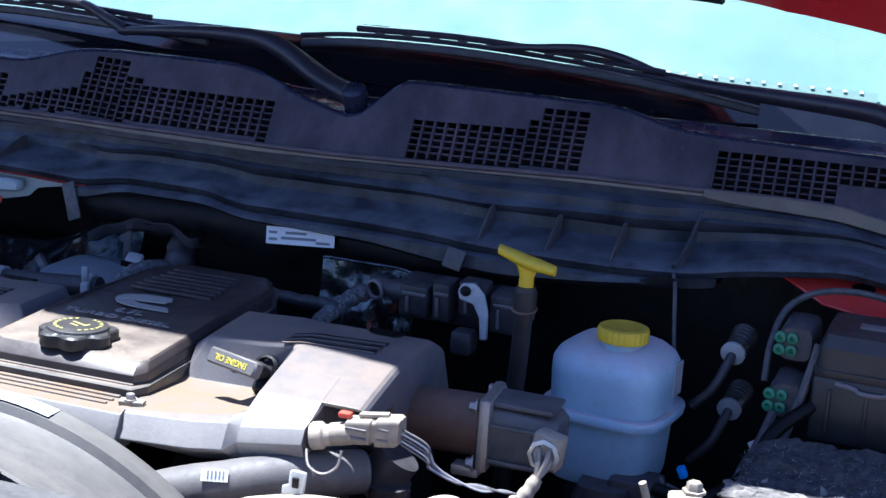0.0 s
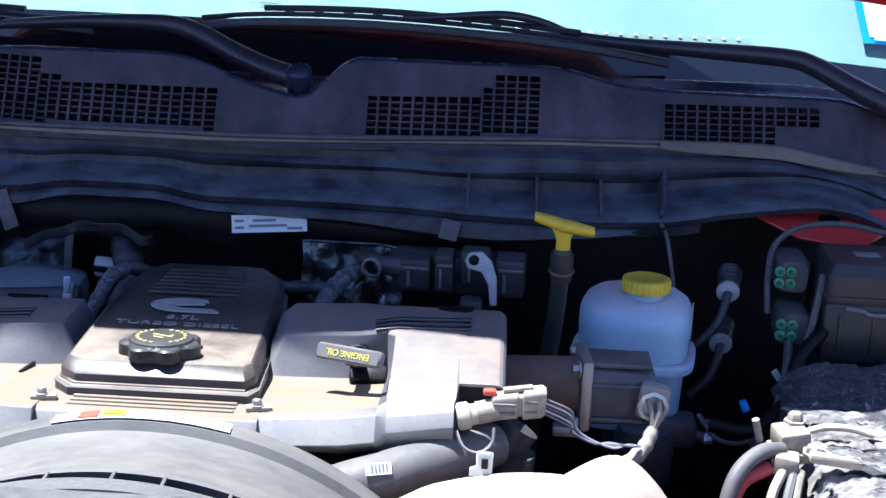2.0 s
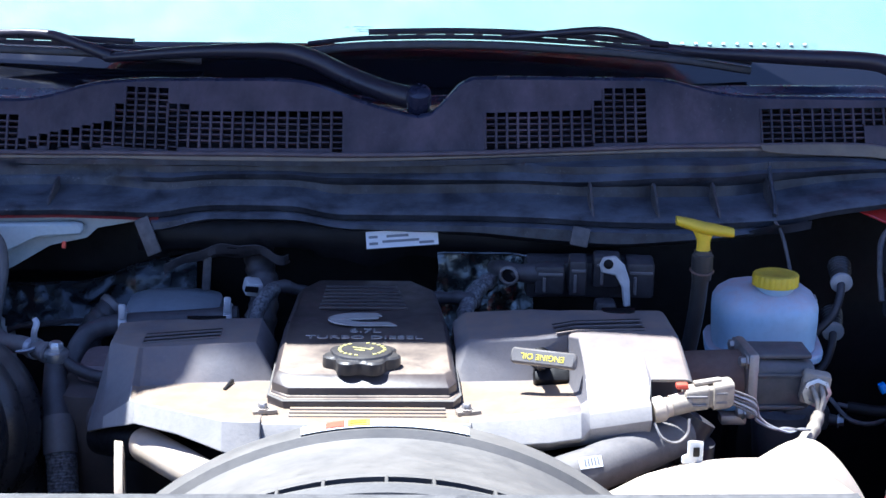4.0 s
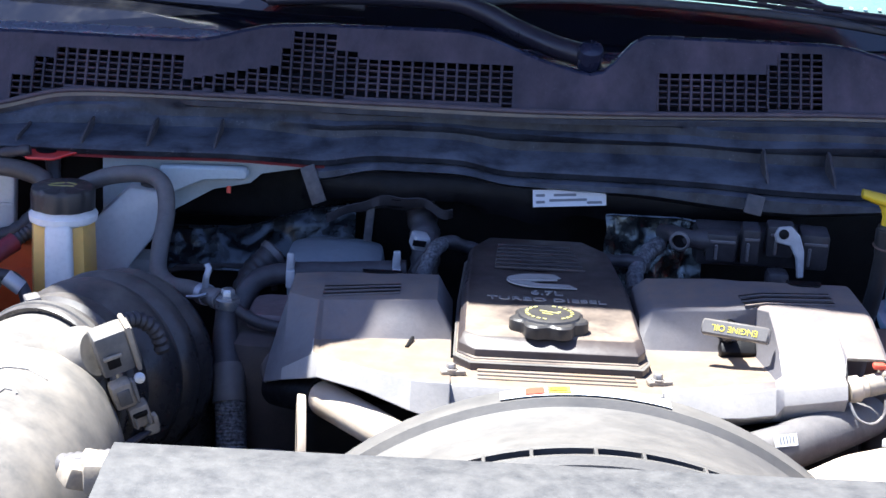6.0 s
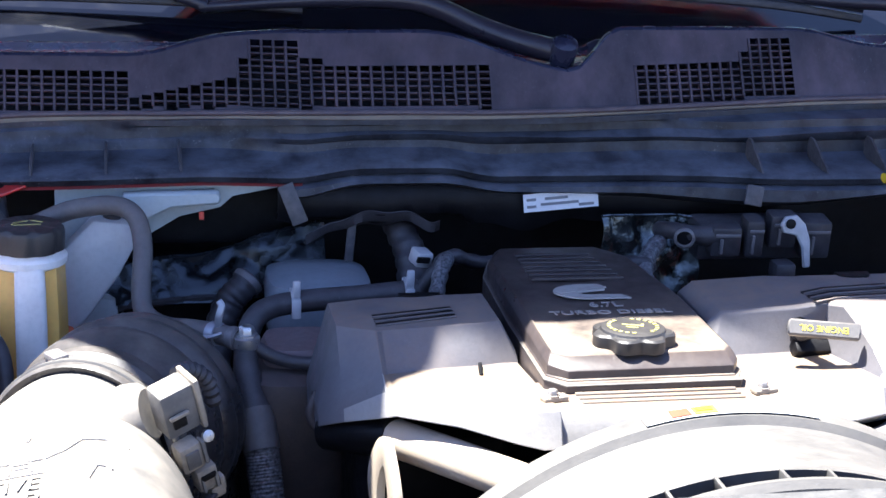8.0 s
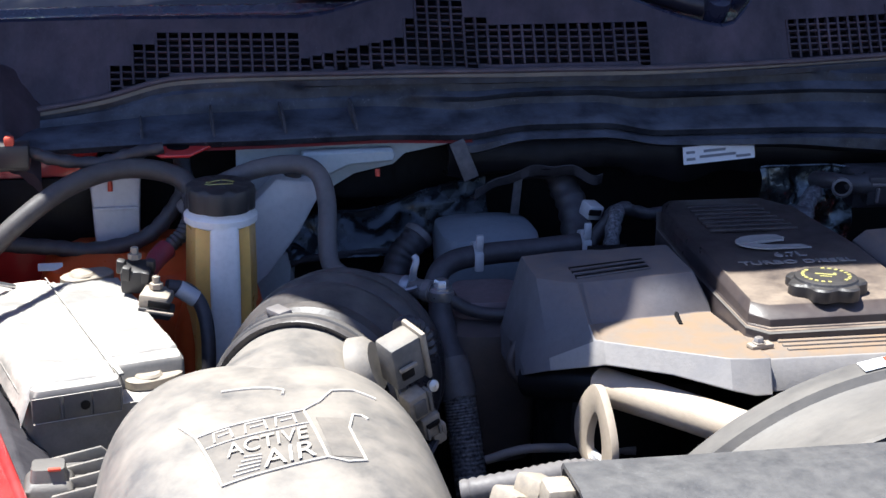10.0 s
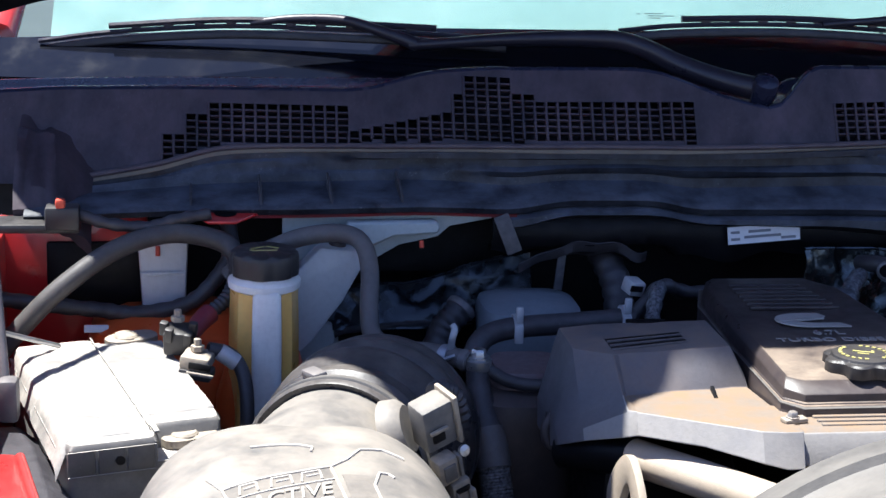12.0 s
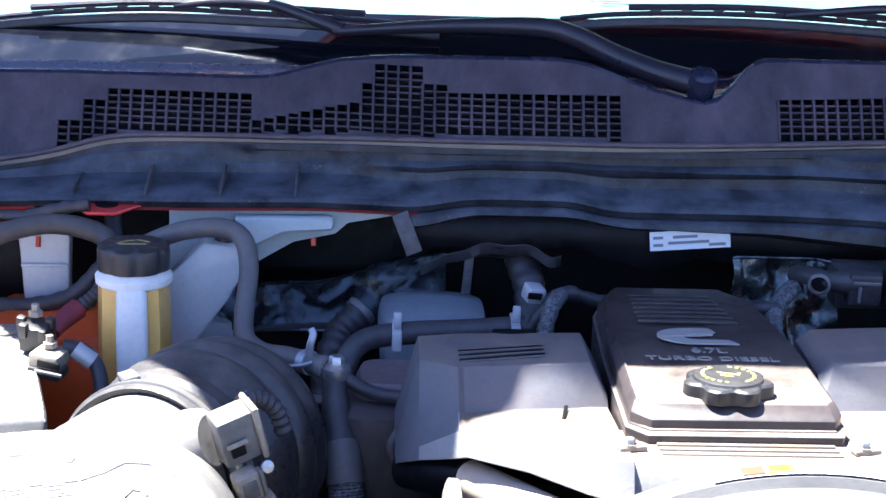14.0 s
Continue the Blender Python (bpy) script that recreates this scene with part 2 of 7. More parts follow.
M_CASTING = shader("blue-grey casting", (0.2, 0.225, 0.26), 0.45, second=(0.27, 0.3, 0.33), scale=20, dust=(0.25, 0.25, 0.25), dust_amount=0.3)
M_GROUND = shader("worn asphalt", (0.075, 0.073, 0.07), 0.95, second=(0.11, 0.105, 0.1), scale=1.2, bump=0.5, bump_scale=30)
M_TAPE = shader("worn grey tape", (0.055, 0.052, 0.058), 0.5, second=(0.15, 0.14, 0.145), scale=90)
M_SHADE = shader("pale aqua sunshade", (0.158, 0.226, 0.226), 0.7, second=(0.185, 0.25, 0.246), scale=5, bump=0.1, bump_scale=30)
M_CASTDARK = shader("oily dark casting", (0.05, 0.051, 0.06), 0.36, second=(0.105, 0.103, 0.112), scale=36, mix=0.9, bump=0.2, dust=(0.24, 0.21, 0.18), dust_amount=0.35, fleck=0.3)
M_BAND = shader("grey-green band", (0.15, 0.195, 0.185), 0.7, second=(0.125, 0.165, 0.16), scale=30)
M_FRIT = shader("black glass border", (0.004, 0.005, 0.009), 0.05, spec=0.5, second=(0.006, 0.006, 0.01), scale=8, bump=0.0)
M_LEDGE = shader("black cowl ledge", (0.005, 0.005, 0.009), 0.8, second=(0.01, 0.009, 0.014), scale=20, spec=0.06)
M_CAB = shader("dark cabin", (0.02, 0.02, 0.02), 0.8)
M_GLASS = bpy.data.materials.new("windshield glass")
M_GLASS.use_nodes = True
_n, _l = M_GLASS.node_tree.nodes, M_GLASS.node_tree.links
_g, _t, _x = _n.new("ShaderNodeBsdfGlossy"), _n.new("ShaderNodeBsdfTransparent"), _n.new("ShaderNodeMixShader")
_w = _n.new("ShaderNodeLayerWeight")
_f = _n.new("ShaderNodeMapRange")
_f.inputs["From Min"].default_value, _f.inputs["From Max"].default_value = 0.0, 1.0
_f.inputs["To Min"].default_value, _f.inputs["To Max"].default_value = 0.03, 0.35
_p = _n.new("ShaderNodeMath")
_p.operation = "POWER"
_p.inputs[1].default_value = 3.0
_w.inputs["Blend"].default_value = 0.5
_l.new(_w.outputs["Facing"], _p.inputs[0])
_l.new(_p.outputs[0], _f.inputs["Value"])
_g.inputs["Roughness"].default_value = 0.03
_t.inputs["Color"].default_value = (0.86, 0.96, 0.94, 1)
_l.new(_f.outputs[0], _x.inputs[0])
_l.new(_t.outputs[0], _x.inputs[1])
_l.new(_g.outputs[0], _x.inputs[2])
_l.new(_x.outputs[0], _n["Material Output"].inputs["Surface"])

# ---- builders ----


def thing(name, label, category, at=(0, 0, 0), group="", kind=""):
    e = new(name)
    e.location = at
    e.empty_display_size = 0.02
    return tagged(e, label, category, group, kind)


def finish(bm, material, angle=38.0):
    bmesh.ops.recalc_face_normals(bm, faces=bm.faces)
    me = bpy.data.meshes.new("mesh")
    bm.to_mesh(me)
    bm.free()
    me.polygons.foreach_set("use_smooth", [True] * len(me.polygons))
    me.set_sharp_from_angle(angle=radians(angle))
    me.materials.append(material)
    return me


def part(name, bm, material, parent=None, label="", angle=38.0):
    ob = new(name, finish(bm, material, angle))
    if parent is not None:
        bpy.context.view_layer.update()
        ob.parent = parent
        ob.matrix_parent_inverse = parent.matrix_world.inverted()
    if label:
        ob["label"] = label
    return ob


def loose(name, bm, material, label, category, kind="", group="", angle=38.0):
    return tagged(part(name, bm, material, angle=angle), label, category, group, kind)


def bevel(bm, size, segments=2, sharp=28.0):
    if size > 0:
        edges = [e for e in bm.edges if len(e.link_faces) == 2 and e.calc_face_angle(0) > radians(sharp)]
        bmesh.ops.bevel(bm, geom=edges, offset=size, segments=segments, affect="EDGES", profile=0.5, clamp_overlap=True)
    return bm


def box(c, s, r=0.004, turn=None, seg=2):
    bm = bmesh.new()
    bmesh.ops.create_cube(bm, size=1.0)
    bmesh.ops.scale(bm, vec=s, verts=bm.verts)
    bevel(bm, min(r, 0.45 * min(s)), seg)
    m = Matrix.Translation(c) @ (turn if turn else Matrix())
    bmesh.ops.transform(bm, matrix=m, verts=bm.verts)
    return bm


def turned(rx=0, ry=0, rz=0):
    return pose(0, 0, 0, rx, ry, rz)


def loft(sections, r=0.0, seg=2, closed=False, caps=True):
    """Skin over rings of equal count."""
    bm = bmesh.new()
    rings = [[bm.verts.new(p) for p in s] for s in sections]
    n = len(rings[0])
    pairs = list(zip(rings, rings[1:])) + ([(rings[-1], rings[0])] if closed else [])
    for a, b in pairs:
        for i in range(n):
            bm.faces.new((a[i], a[(i + 1) % n], b[(i + 1) % n], b[i]))
    if caps and not closed:
        bm.faces.new(rings[0])
        bm.faces.new(rings[-1])
    bmesh.ops.recalc_face_normals(bm, faces=bm.faces)
    return bevel(bm, r, seg)


def strip(rows):
    """An open sheet through rows of points."""
    bm = bmesh.new()
    v = [[bm.verts.new(p) for p in row] for row in rows]
    for a, b in zip(v, v[1:]):
        for i in range(len(a) - 1):
            bm.faces.new((a[i], a[i + 1], b[i + 1], b[i]))
    return bm


def slab(rows, t):
    """A sheet of thickness t."""
    bm = strip(rows)
    bmesh.ops.recalc_face_normals(bm, faces=bm.faces)
    bmesh.ops.solidify(bm, geom=bm.faces[:], thickness=t)
    return bm


def prism(outline, thickness, m, r=0.002, seg=1):
    """A flat outline (x, y) given depth along z, then placed by m."""
    h = thickness / 2
    bm = loft([[(x, y, -h) for x, y in outline], [(x, y, h) for x, y in outline]], r, seg)
    bmesh.ops.transform(bm, matrix=m, verts=bm.verts)
    return bm


def smooth_path(points, step=6):
    p = [Vector(q) for q in points]
    p = [2 * p[0] - p[1]] + p + [2 * p[-1] - p[-2]]
    out = []
    for a, b, c, d in zip(p, p[1:], p[2:], p[3:]):
        for i in range(step):
            t = i / step
            out.append(0.5 * (2 * b + (c - a) * t + (2 * a - 5 * b + 4 * c - d) * t * t + (3 * b - a - 3 * c + d) * t ** 3))
    return out + [p[-2]]


def tube(points, radius, seg=14, step=6, ripple=0.0, pitch=2, caps=True, flat=1.0):
    """A round hose along points; radius a number or one per point; ripple: corrugated."""
    path = smooth_path(points, step)
    n = len(path)
    rad = [radius] * n if not isinstance(radius, (list, tuple)) else list(np.interp(np.linspace(0, len(radius) - 1, n), range(len(radius)), radius))
    up = Vector((0.13, 0.21, 1)).normalized()
    rings = []
    for i, q in enumerate(path):
        d = (path[min(i + 1, n - 1)] - path[max(i - 1, 0)]).normalized()
        u = (up - d * up.dot(d))
        u = u.normalized() if u.length > 1e-3 else d.orthogonal().normalized()
        up = u
        w = d.cross(u)
        k = rad[i] * (1 + ripple * (1 if (i // pitch) % 2 else -1))
        rings.append([q + u * (k * flat * math.cos(a)) + w * (k * math.sin(a)) for a in np.linspace(0, 2 * math.pi, seg, endpoint=False)])
    return loft(rings, caps=caps)


def lathe(profile, m, seg=32, lobes=0, depth=0.0, lobe_from=0.0):
    """Turned shape: profile of (radius, height), placed by m; lobes press the side in."""
    rings = []
    for r, h in profile:
        ring = []
        for a in np.linspace(0, 2 * math.pi, seg, endpoint=False):
            k = r
            if lobes and r > lobe_from:
                k = r * (1 - depth * (0.5 + 0.5 * math.cos(lobes * a)) ** 3)
            ring.append(m @ Vector((k * math.cos(a), k * math.sin(a), h)))
        rings.append(ring)
    return loft(rings)


def aim(at, way):
    return Matrix.Translation(at) @ Vector(way).to_track_quat("Z", "Y").to_matrix().to_4x4()


def rod(a, b, r, seg=12, r2=None):
    a, b = Vector(a), Vector(b)
    return lathe([(r, 0), (r2 or r, (b - a).length)], aim(a, b - a), seg)


def bolt(name, at, way, r, parent, material=None, label=""):
    m = aim(at, way)
    bm = lathe([(r * 1.5, 0), (r * 1.5, r * 0.35), (r * 1.05, r * 0.4), (r * 1.0, r * 1.2), (r * 0.8, r * 1.4)], m, 6)
    return part(name, bm, material or M_STEEL, parent, label)


def letters(text, size, m, material, parent, name="lettering", depth=0.0006, label=""):
    c = bpy.data.curves.new("text", "FONT")
    c.body, c.size, c.extrude = text, size, depth
    c.align_x, c.align_y = "CENTER", "CENTER"
    tmp = bpy.data.objects.new("tmp", c)
    scene.collection.objects.link(tmp)
    bpy.context.view_layer.update()
    me = bpy.data.meshes.new_from_object(tmp.evaluated_get(bpy.context.evaluated_depsgraph_get()))
    bpy.data.objects.remove(tmp)
    me.transform(m)
    me.materials.clear()
    me.materials.append(material)
    ob = new(name, me)
    if parent is not None:
        bpy.context.view_layer.update()
        ob.parent = parent
        ob.matrix_parent_inverse = parent.matrix_world.inverted()
    if label:
        ob["label"] = label
    return ob


def curve(table, x):
    xs, ys = zip(*table)
    return float(np.interp(x, xs, ys))


def ease(table, x):
    """Like curve(), but rounded at the knees."""
    return sum(curve(table, x + d) for d in (-0.02, -0.01, 0.0, 0.01, 0.02)) / 5


def rounded(hx, hy, n=28, p=4.0):
    """A rounded rectangle as points (x, y)."""
    out = []
    for a in np.linspace(0, 2 * math.pi, n, endpoint=False):
        c, s = math.cos(a), math.sin(a)
        out.append((hx * math.copysign(abs(c) ** (2 / p), c), hy * math.copysign(abs(s) ** (2 / p), s)))
    return out


def stack(levels, m, n=28, p=4.0):
    """A rounded block built up of levels (z, half width, half depth[, dx, dy])."""
    rings = []
    for z, hx, hy, *off in levels:
        dx, dy = off if off else (0, 0)
        rings.append([m @ Vector((x + dx, y + dy, z)) for x, y in rounded(hx, hy, n, p)])
    return loft(rings)

# ---- setting ----
ground_bm = bmesh.new()
bmesh.ops.create_grid(ground_bm, x_segments=8, y_segments=8, size=600)
loose("ground", ground_bm, M_GROUND, "worn grey asphalt ground under the truck", "ground", "structure")

# bay walls
X_SIDE = 0.99
firewall = thing("firewall", "black dusty firewall behind the engine", "firewall", (0, 0.1, 0), kind="structure")
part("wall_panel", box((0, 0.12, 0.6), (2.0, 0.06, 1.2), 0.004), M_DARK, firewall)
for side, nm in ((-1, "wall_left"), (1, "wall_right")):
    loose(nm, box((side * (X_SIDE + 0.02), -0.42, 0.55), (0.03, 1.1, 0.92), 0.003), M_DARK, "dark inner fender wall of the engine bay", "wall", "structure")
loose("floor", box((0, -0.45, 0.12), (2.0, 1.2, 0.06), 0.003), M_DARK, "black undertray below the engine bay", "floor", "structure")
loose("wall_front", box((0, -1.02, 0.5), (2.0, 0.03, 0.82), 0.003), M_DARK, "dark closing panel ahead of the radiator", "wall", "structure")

# ---- cowl panel with its air grilles ----
TOP_Z = [(-1.0, 1.285), (-0.92, 1.292), (-0.78, 1.297), (-0.64, 1.299), (-0.53, 1.3), (-0.49, 1.308), (-0.456, 1.32), (-0.42, 1.328), (-0.35, 1.334), (-0.2, 1.338), (-0.14, 1.338), (-0.1, 1.328), (-0.05, 1.309),
         (0.0, 1.297), (0.032, 1.29), (0.05, 1.297), (0.075, 1.34), (0.09, 1.344), (0.2, 1.343), (0.36, 1.341), (0.385, 1.338), (0.42, 1.328), (0.46, 1.319), (0.52, 1.316), (0.76, 1.311), (0.82, 1.29), (0.95, 1.26)]
REAR_Z = [(-1.1, 1.285), (-0.92, 1.295), (-0.78, 1.3), (-0.52, 1.304), (-0.3, 1.306), (0.0, 1.3), (0.2, 1.31), (0.43, 1.32), (0.7, 1.321), (0.77, 1.315), (0.95, 1.27)]
SEAL_Z = [(-0.95, 1.178), (-0.86, 1.192), (-0.78, 1.207), (-0.745, 1.218), (-0.71, 1.227), (-0.64, 1.231), (-0.5, 1.2345), (-0.42, 1.238), (-0.3, 1.242), (-0.2, 1.244), (0.0, 1.246), (0.2, 1.251), (0.35, 1.255), (0.52, 1.254), (0.6, 1.254), (0.67, 1.252), (0.73, 1.24), (0.8, 1.227), (0.95, 1.2)]
PANEL_Y = [(-1.0, 0.08), (-0.8, 0.052), (-0.54, 0.024), (-0.3, -0.022), (-0.085, -0.04), (0.12, -0.034), (0.33, -0.014), (0.52, 0.012), (0.75, 0.04), (0.95, 0.08)]
GRILLE_TOP = [(-0.786, 1.243), (-0.75, 1.243), (-0.7499, 1.268), (-0.718, 1.268), (-0.7179, 1.282), (-0.536, 1.283), (-0.5359, 1.252), (-0.41, 1.28), (-0.4099, 1.303), (-0.386, 1.303),
              (-0.3859, 1.3255), (-0.322, 1.3255), (-0.3219, 1.306), (-0.303, 1.306), (-0.3029, 1.297), (-0.083, 1.302), (-0.0829, 0), (0.1179, 0), (0.118, 1.301), (0.26, 1.304),
              (0.2601, 1.316), (0.284, 1.316), (0.2841, 1.332), (0.335, 1.332), (0.3351, 0), (0.5129, 0), (0.513, 1.303), (0.72, 1.303)]
PITCH, ROW = 0.0152, 0.0078


def panel_point(x, z, out=0.0):
    y = ease(PANEL_Y, x) + 0.58 * (z - 1.25)
    return Vector((x, y - out * 0.86, z + out * 0.5))


def seal_z(x):
    return ease(SEAL_Z, x)


def grille_span(x):
    """Lower and upper edge of the openings at x, or None."""
    if not (-0.786 < x < 0.72):
        return None
    hi = curve(GRILLE_TOP, x)
    lo = seal_z(x) + 0.006
    if 0.66 < x:
        lo = 1.281
    if -0.536 < x < -0.4:
        lo += 0.001
    if hi - lo < ROW * 0.9:
        return None
    return hi - ROW * round((hi - lo) / ROW), hi


cowl = thing("cowl_grille", "faded black plastic cowl panel with stepped air grilles below the windshield", "cowl grille", (0, 0, 1.25))
rows = []
cols = [(-1.1016 + i * PITCH) for i in range(135)]
bm = bmesh.new()
for x0, x1 in zip(cols, cols[1:]):
    xm = (x0 + x1) / 2
    span = grille_span(xm)
    pieces = [(seal_z, lambda x: ease(TOP_Z, x))]
    if span:
        lo, hi = span
        pieces = [(seal_z, lambda x: lo), (lambda x: hi, lambda x: ease(TOP_Z, x))]
    for f, g in pieces:
        if g(xm) - f(xm) < 0.0005:
            continue
        v = [bm.verts.new(panel_point(x0, f(x0))), bm.verts.new(panel_point(x1, f(x1))), bm.verts.new(panel_point(x1, g(x1))), bm.verts.new(panel_point(x0, g(x0)))]
        bm.faces.new(v)
part("panel", bm, M_COWL, cowl, angle=30)


def shelf_rows():
    out = []
    for x in np.linspace(-1.1, 0.95, 116):
        z = ease(TOP_Z, x)
        e = panel_point(x, z)
        r = Vector((x, 0.118 + 0.05 * x * x, ease(REAR_Z, x)))
        h = max(r.z, e.z - 0.03)
        out.append([e + Vector((0, -0.001, -0.004)), e + Vector((0, 0.002, 0.003)), e + Vector((0, 0.008, 0.004)), e + Vector((0, 0.016, -0.001)), Vector((x, e.y + 0.035, min(e.z, r.z) - 0.006)),
                    Vector((x, r.y - 0.014, h - 0.005)), Vector((x, r.y - 0.005, h + 0.001)), Vector((x, r.y, h + 0.002)), Vector((x, r.y + 0.006, h - 0.002)), Vector((x, r.y + 0.012, h - 0.03))])
    return out


part("top_shelf", slab(shelf_rows(), 0.003), M_RIM, cowl, "satin top shelf with rolled edges", angle=60)
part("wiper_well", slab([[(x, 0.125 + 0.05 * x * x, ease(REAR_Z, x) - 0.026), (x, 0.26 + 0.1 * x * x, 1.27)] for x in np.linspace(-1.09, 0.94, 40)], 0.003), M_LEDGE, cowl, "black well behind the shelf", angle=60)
# dark sheet behind the openings, coloured for the shade inside them
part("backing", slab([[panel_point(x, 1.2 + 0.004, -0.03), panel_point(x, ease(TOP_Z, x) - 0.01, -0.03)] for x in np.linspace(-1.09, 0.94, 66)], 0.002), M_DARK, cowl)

fin_mesh = {}


def piece(name, key, build, at, parent, material):
    """A small part on shared mesh data."""
    if key not in fin_mesh:
        fin_mesh[key] = finish(build(), material)
    ob = new(name, fin_mesh[key])
    ob.parent = parent
    ob.matrix_parent_inverse = parent.matrix_world.inverted()
    ob.matrix_basis = at
    return ob


bpy.context.view_layer.update()
LEAN = turned(-30, 0, 0)
runs = {}
for x0, x1 in zip(cols, cols[1:]):
    xm = (x0 + x1) / 2
    span = grille_span(xm)
    if not span:
        continue
    lo, hi = span
    count = round((hi - lo) / ROW)
    for xe in (x0,):
        h = (hi - lo) * 1.156
        piece("grille_fin", ("fin", count), lambda h=h: box((0, 0.003, 0), (0.0036, 0.009, h), 0.0006, seg=1),
              Matrix.Translation(panel_point(xe, (lo + hi) / 2)) @ LEAN, cowl, M_COWL)
    for k in range(1, count):
        runs.setdefault(k, []).append((x0, x1, lo + k * ROW))
for k, cells in runs.items():
    start = 0
    for i in range(1, len(cells) + 1):
        if i == len(cells) or abs(cells[i][0] - cells[i - 1][1]) > 0.001 or abs(cells[i][2] - cells[i - 1][2]) > 0.0035 or i - start >= 12:
            a, b = cells[start], cells[i - 1]
            pa, pb = panel_point(a[0], a[2]), panel_point(b[1], b[2])
            mid = (pa + pb) / 2
            d = pb - pa
            piece("grille_slat", ("slat", i - start), lambda n=d.length: box((0, 0.004, 0), (n, 0.008, 0.0026), 0.0005, seg=1),
                  Matrix.Translation(mid) @ turned(-30, 0, math.degrees(math.atan2(d.y, d.x))), cowl, M_COWL)
            start = i

# seal along the front of the cowl
path = [panel_point(x, seal_z(x), 0.004) for x in np.linspace(-0.9, 0.92, 60)]
strip_ = thing("weatherstrip", "dusty brown rubber hood seal along the cowl", "seal", path[0])
part("bulb", tube(path, 0.0052, 10, 2, flat=0.75), M_SEAL, strip_, "faded purple-brown bulb")
part("lip", slab([[p + Vector((0, -0.003, -0.003)), p + Vector((0, -0.0055 - 0.0006 * math.sin(i * 0.23), -0.0062 - 0.0012 * math.sin(i * 0.11) - 0.0008 * math.sin(i * 0.037)))] for i, p in enumerate(smooth_path(path, 3))], 0.0015), M_KHAKI, strip_, "khaki dusty under-lip", angle=60)
rows = []
for x in np.linspace(0.505, 0.8, 40):
    p = panel_point(x, seal_z(x), 0.006)
    drop = 0.009 * math.sin(math.pi * min(1.0, max(0.0, (x - 0.505) / 0.29))) ** 0.6
    rows.append([p + Vector((0, -0.004, 0.001)), p + Vector((0, -0.012, -0.003 - 0.4 * drop)), p + Vector((0, -0.014 - 0.3 * drop, -0.004 - drop))])
part("end_flap", slab(rows, 0.002), M_KHAKI, strip_, "stretched khaki end of the seal", angle=60)

# plenum closeout under the seal
SHELF_Y = [(-0.95, -0.07), (-0.6, -0.088), (-0.3, -0.085), (-0.1, -0.085), (0.1, -0.1), (0.25, -0.135), (0.42, -0.14), (0.52, -0.118), (0.95, -0.08)]
LIP_Z = [(-0.95, 1.165), (-0.75, 1.176), (-0.45, 1.182), (-0.33, 1.178), (-0.27, 1.19), (-0.14, 1.19), (-0.1, 1.178), (0.1, 1.182), (0.2, 1.185), (0.3, 1.183), (0.52, 1.184), (0.58, 1.196), (0.7, 1.21), (0.76, 1.2), (0.82, 1.17), (0.95, 1.16)]
WALL_Y = [(-0.95, 0.0), (-0.42, -0.004), (-0.3, -0.04), (0.15, -0.045), (0.24, -0.07), (0.45, -0.06), (0.52, -0.025), (0.95, 0.0)]
plenum = thing("plenum_panel", "dusty blue-black plastic plenum panel with vertical ribs", "panel", (0, -0.05, 1.2))
rows = []
for x in np.linspace(-0.95, 0.95, 130):
    zt = seal_z(x)
    p = panel_point(x, zt)
    wy, sy, lz = ease(WALL_Y, x), ease(SHELF_Y, x), ease(LIP_Z, x)
    fold = max(0.0, min(1.0, (x + 0.42) / 0.1))
    q = min(1.0, (zt - lz) / 0.062)
    rows.append([(x, p.y, zt - 0.002), (x, p.y - 0.008, zt - 0.006), (x, p.y - 0.008, zt - 0.013), (x, wy + 0.012, zt - 0.016), (x, wy + 0.011, zt - 0.026 * q), (x, wy + 0.01 - 0.014 * fold * q, zt - (0.031 + 0.003 * math.sin(x * 9)) * q), (x, wy + 0.008 - 0.009 * fold * q, (zt + lz) / 2 - 0.004 * q), (x, wy + 0.006, (zt + lz) / 2 - 0.008 * q), (x, wy + 0.004, lz + 0.013 * q),
                 (x, wy - 0.01, lz + 0.006), (x, sy, lz), (x, sy - 0.003, lz - 0.004), (x, sy + 0.002, lz - 0.012)])
part("panel", slab(rows, 0.003), M_PLENUM, plenum, angle=50)
for x in (-0.745, -0.657, -0.568, -0.478, 0.255, 0.343, 0.425, 0.506):
    wy, sy, lz, zt = ease(WALL_Y, x), ease(SHELF_Y, x), ease(LIP_Z, x), seal_z(x)
    m = Matrix.Translation((x, 0, 0)) @ Matrix(((0, 0, 1, 0), (1, 0, 0, 0), (0, 1, 0, 0), (0, 0, 0, 1)))
    top = zt - 0.03 if x < 0 else lz + 0.035
    part("rib", prism([(wy + 0.002, lz + 0.004), (sy + 0.004, lz + 0.001), (sy + 0.012, lz + 0.008), (wy - 0.012, top), (wy + 0.002, top)], 0.0034, m, 0.0006), M_TAPE, plenum)
part("panel_seam", tube([(0.512, ease(WALL_Y, 0.512) - 0.001, seal_z(0.512) - 0.014), (0.51, ease(WALL_Y, 0.51) - 0.006, 1.23), (0.506, ease(SHELF_Y, 0.506) + 0.03, 1.2), (0.5, ease(SHELF_Y, 0.5) - 0.002, 1.187)], 0.0028, 8), M_PLENUM, plenum)
# stepped lower lip
rows = []
LIP2 = [(-0.95, 1.145), (-0.42, 1.158), (-0.33, 1.15), (-0.27, 1.168), (-0.14, 1.168), (-0.09, 1.156), (0.1, 1.156), (0.2, 1.152), (0.3, 1.15), (0.5, 1.168), (0.56, 1.178), (0.65, 1.15), (0.95, 1.13)]
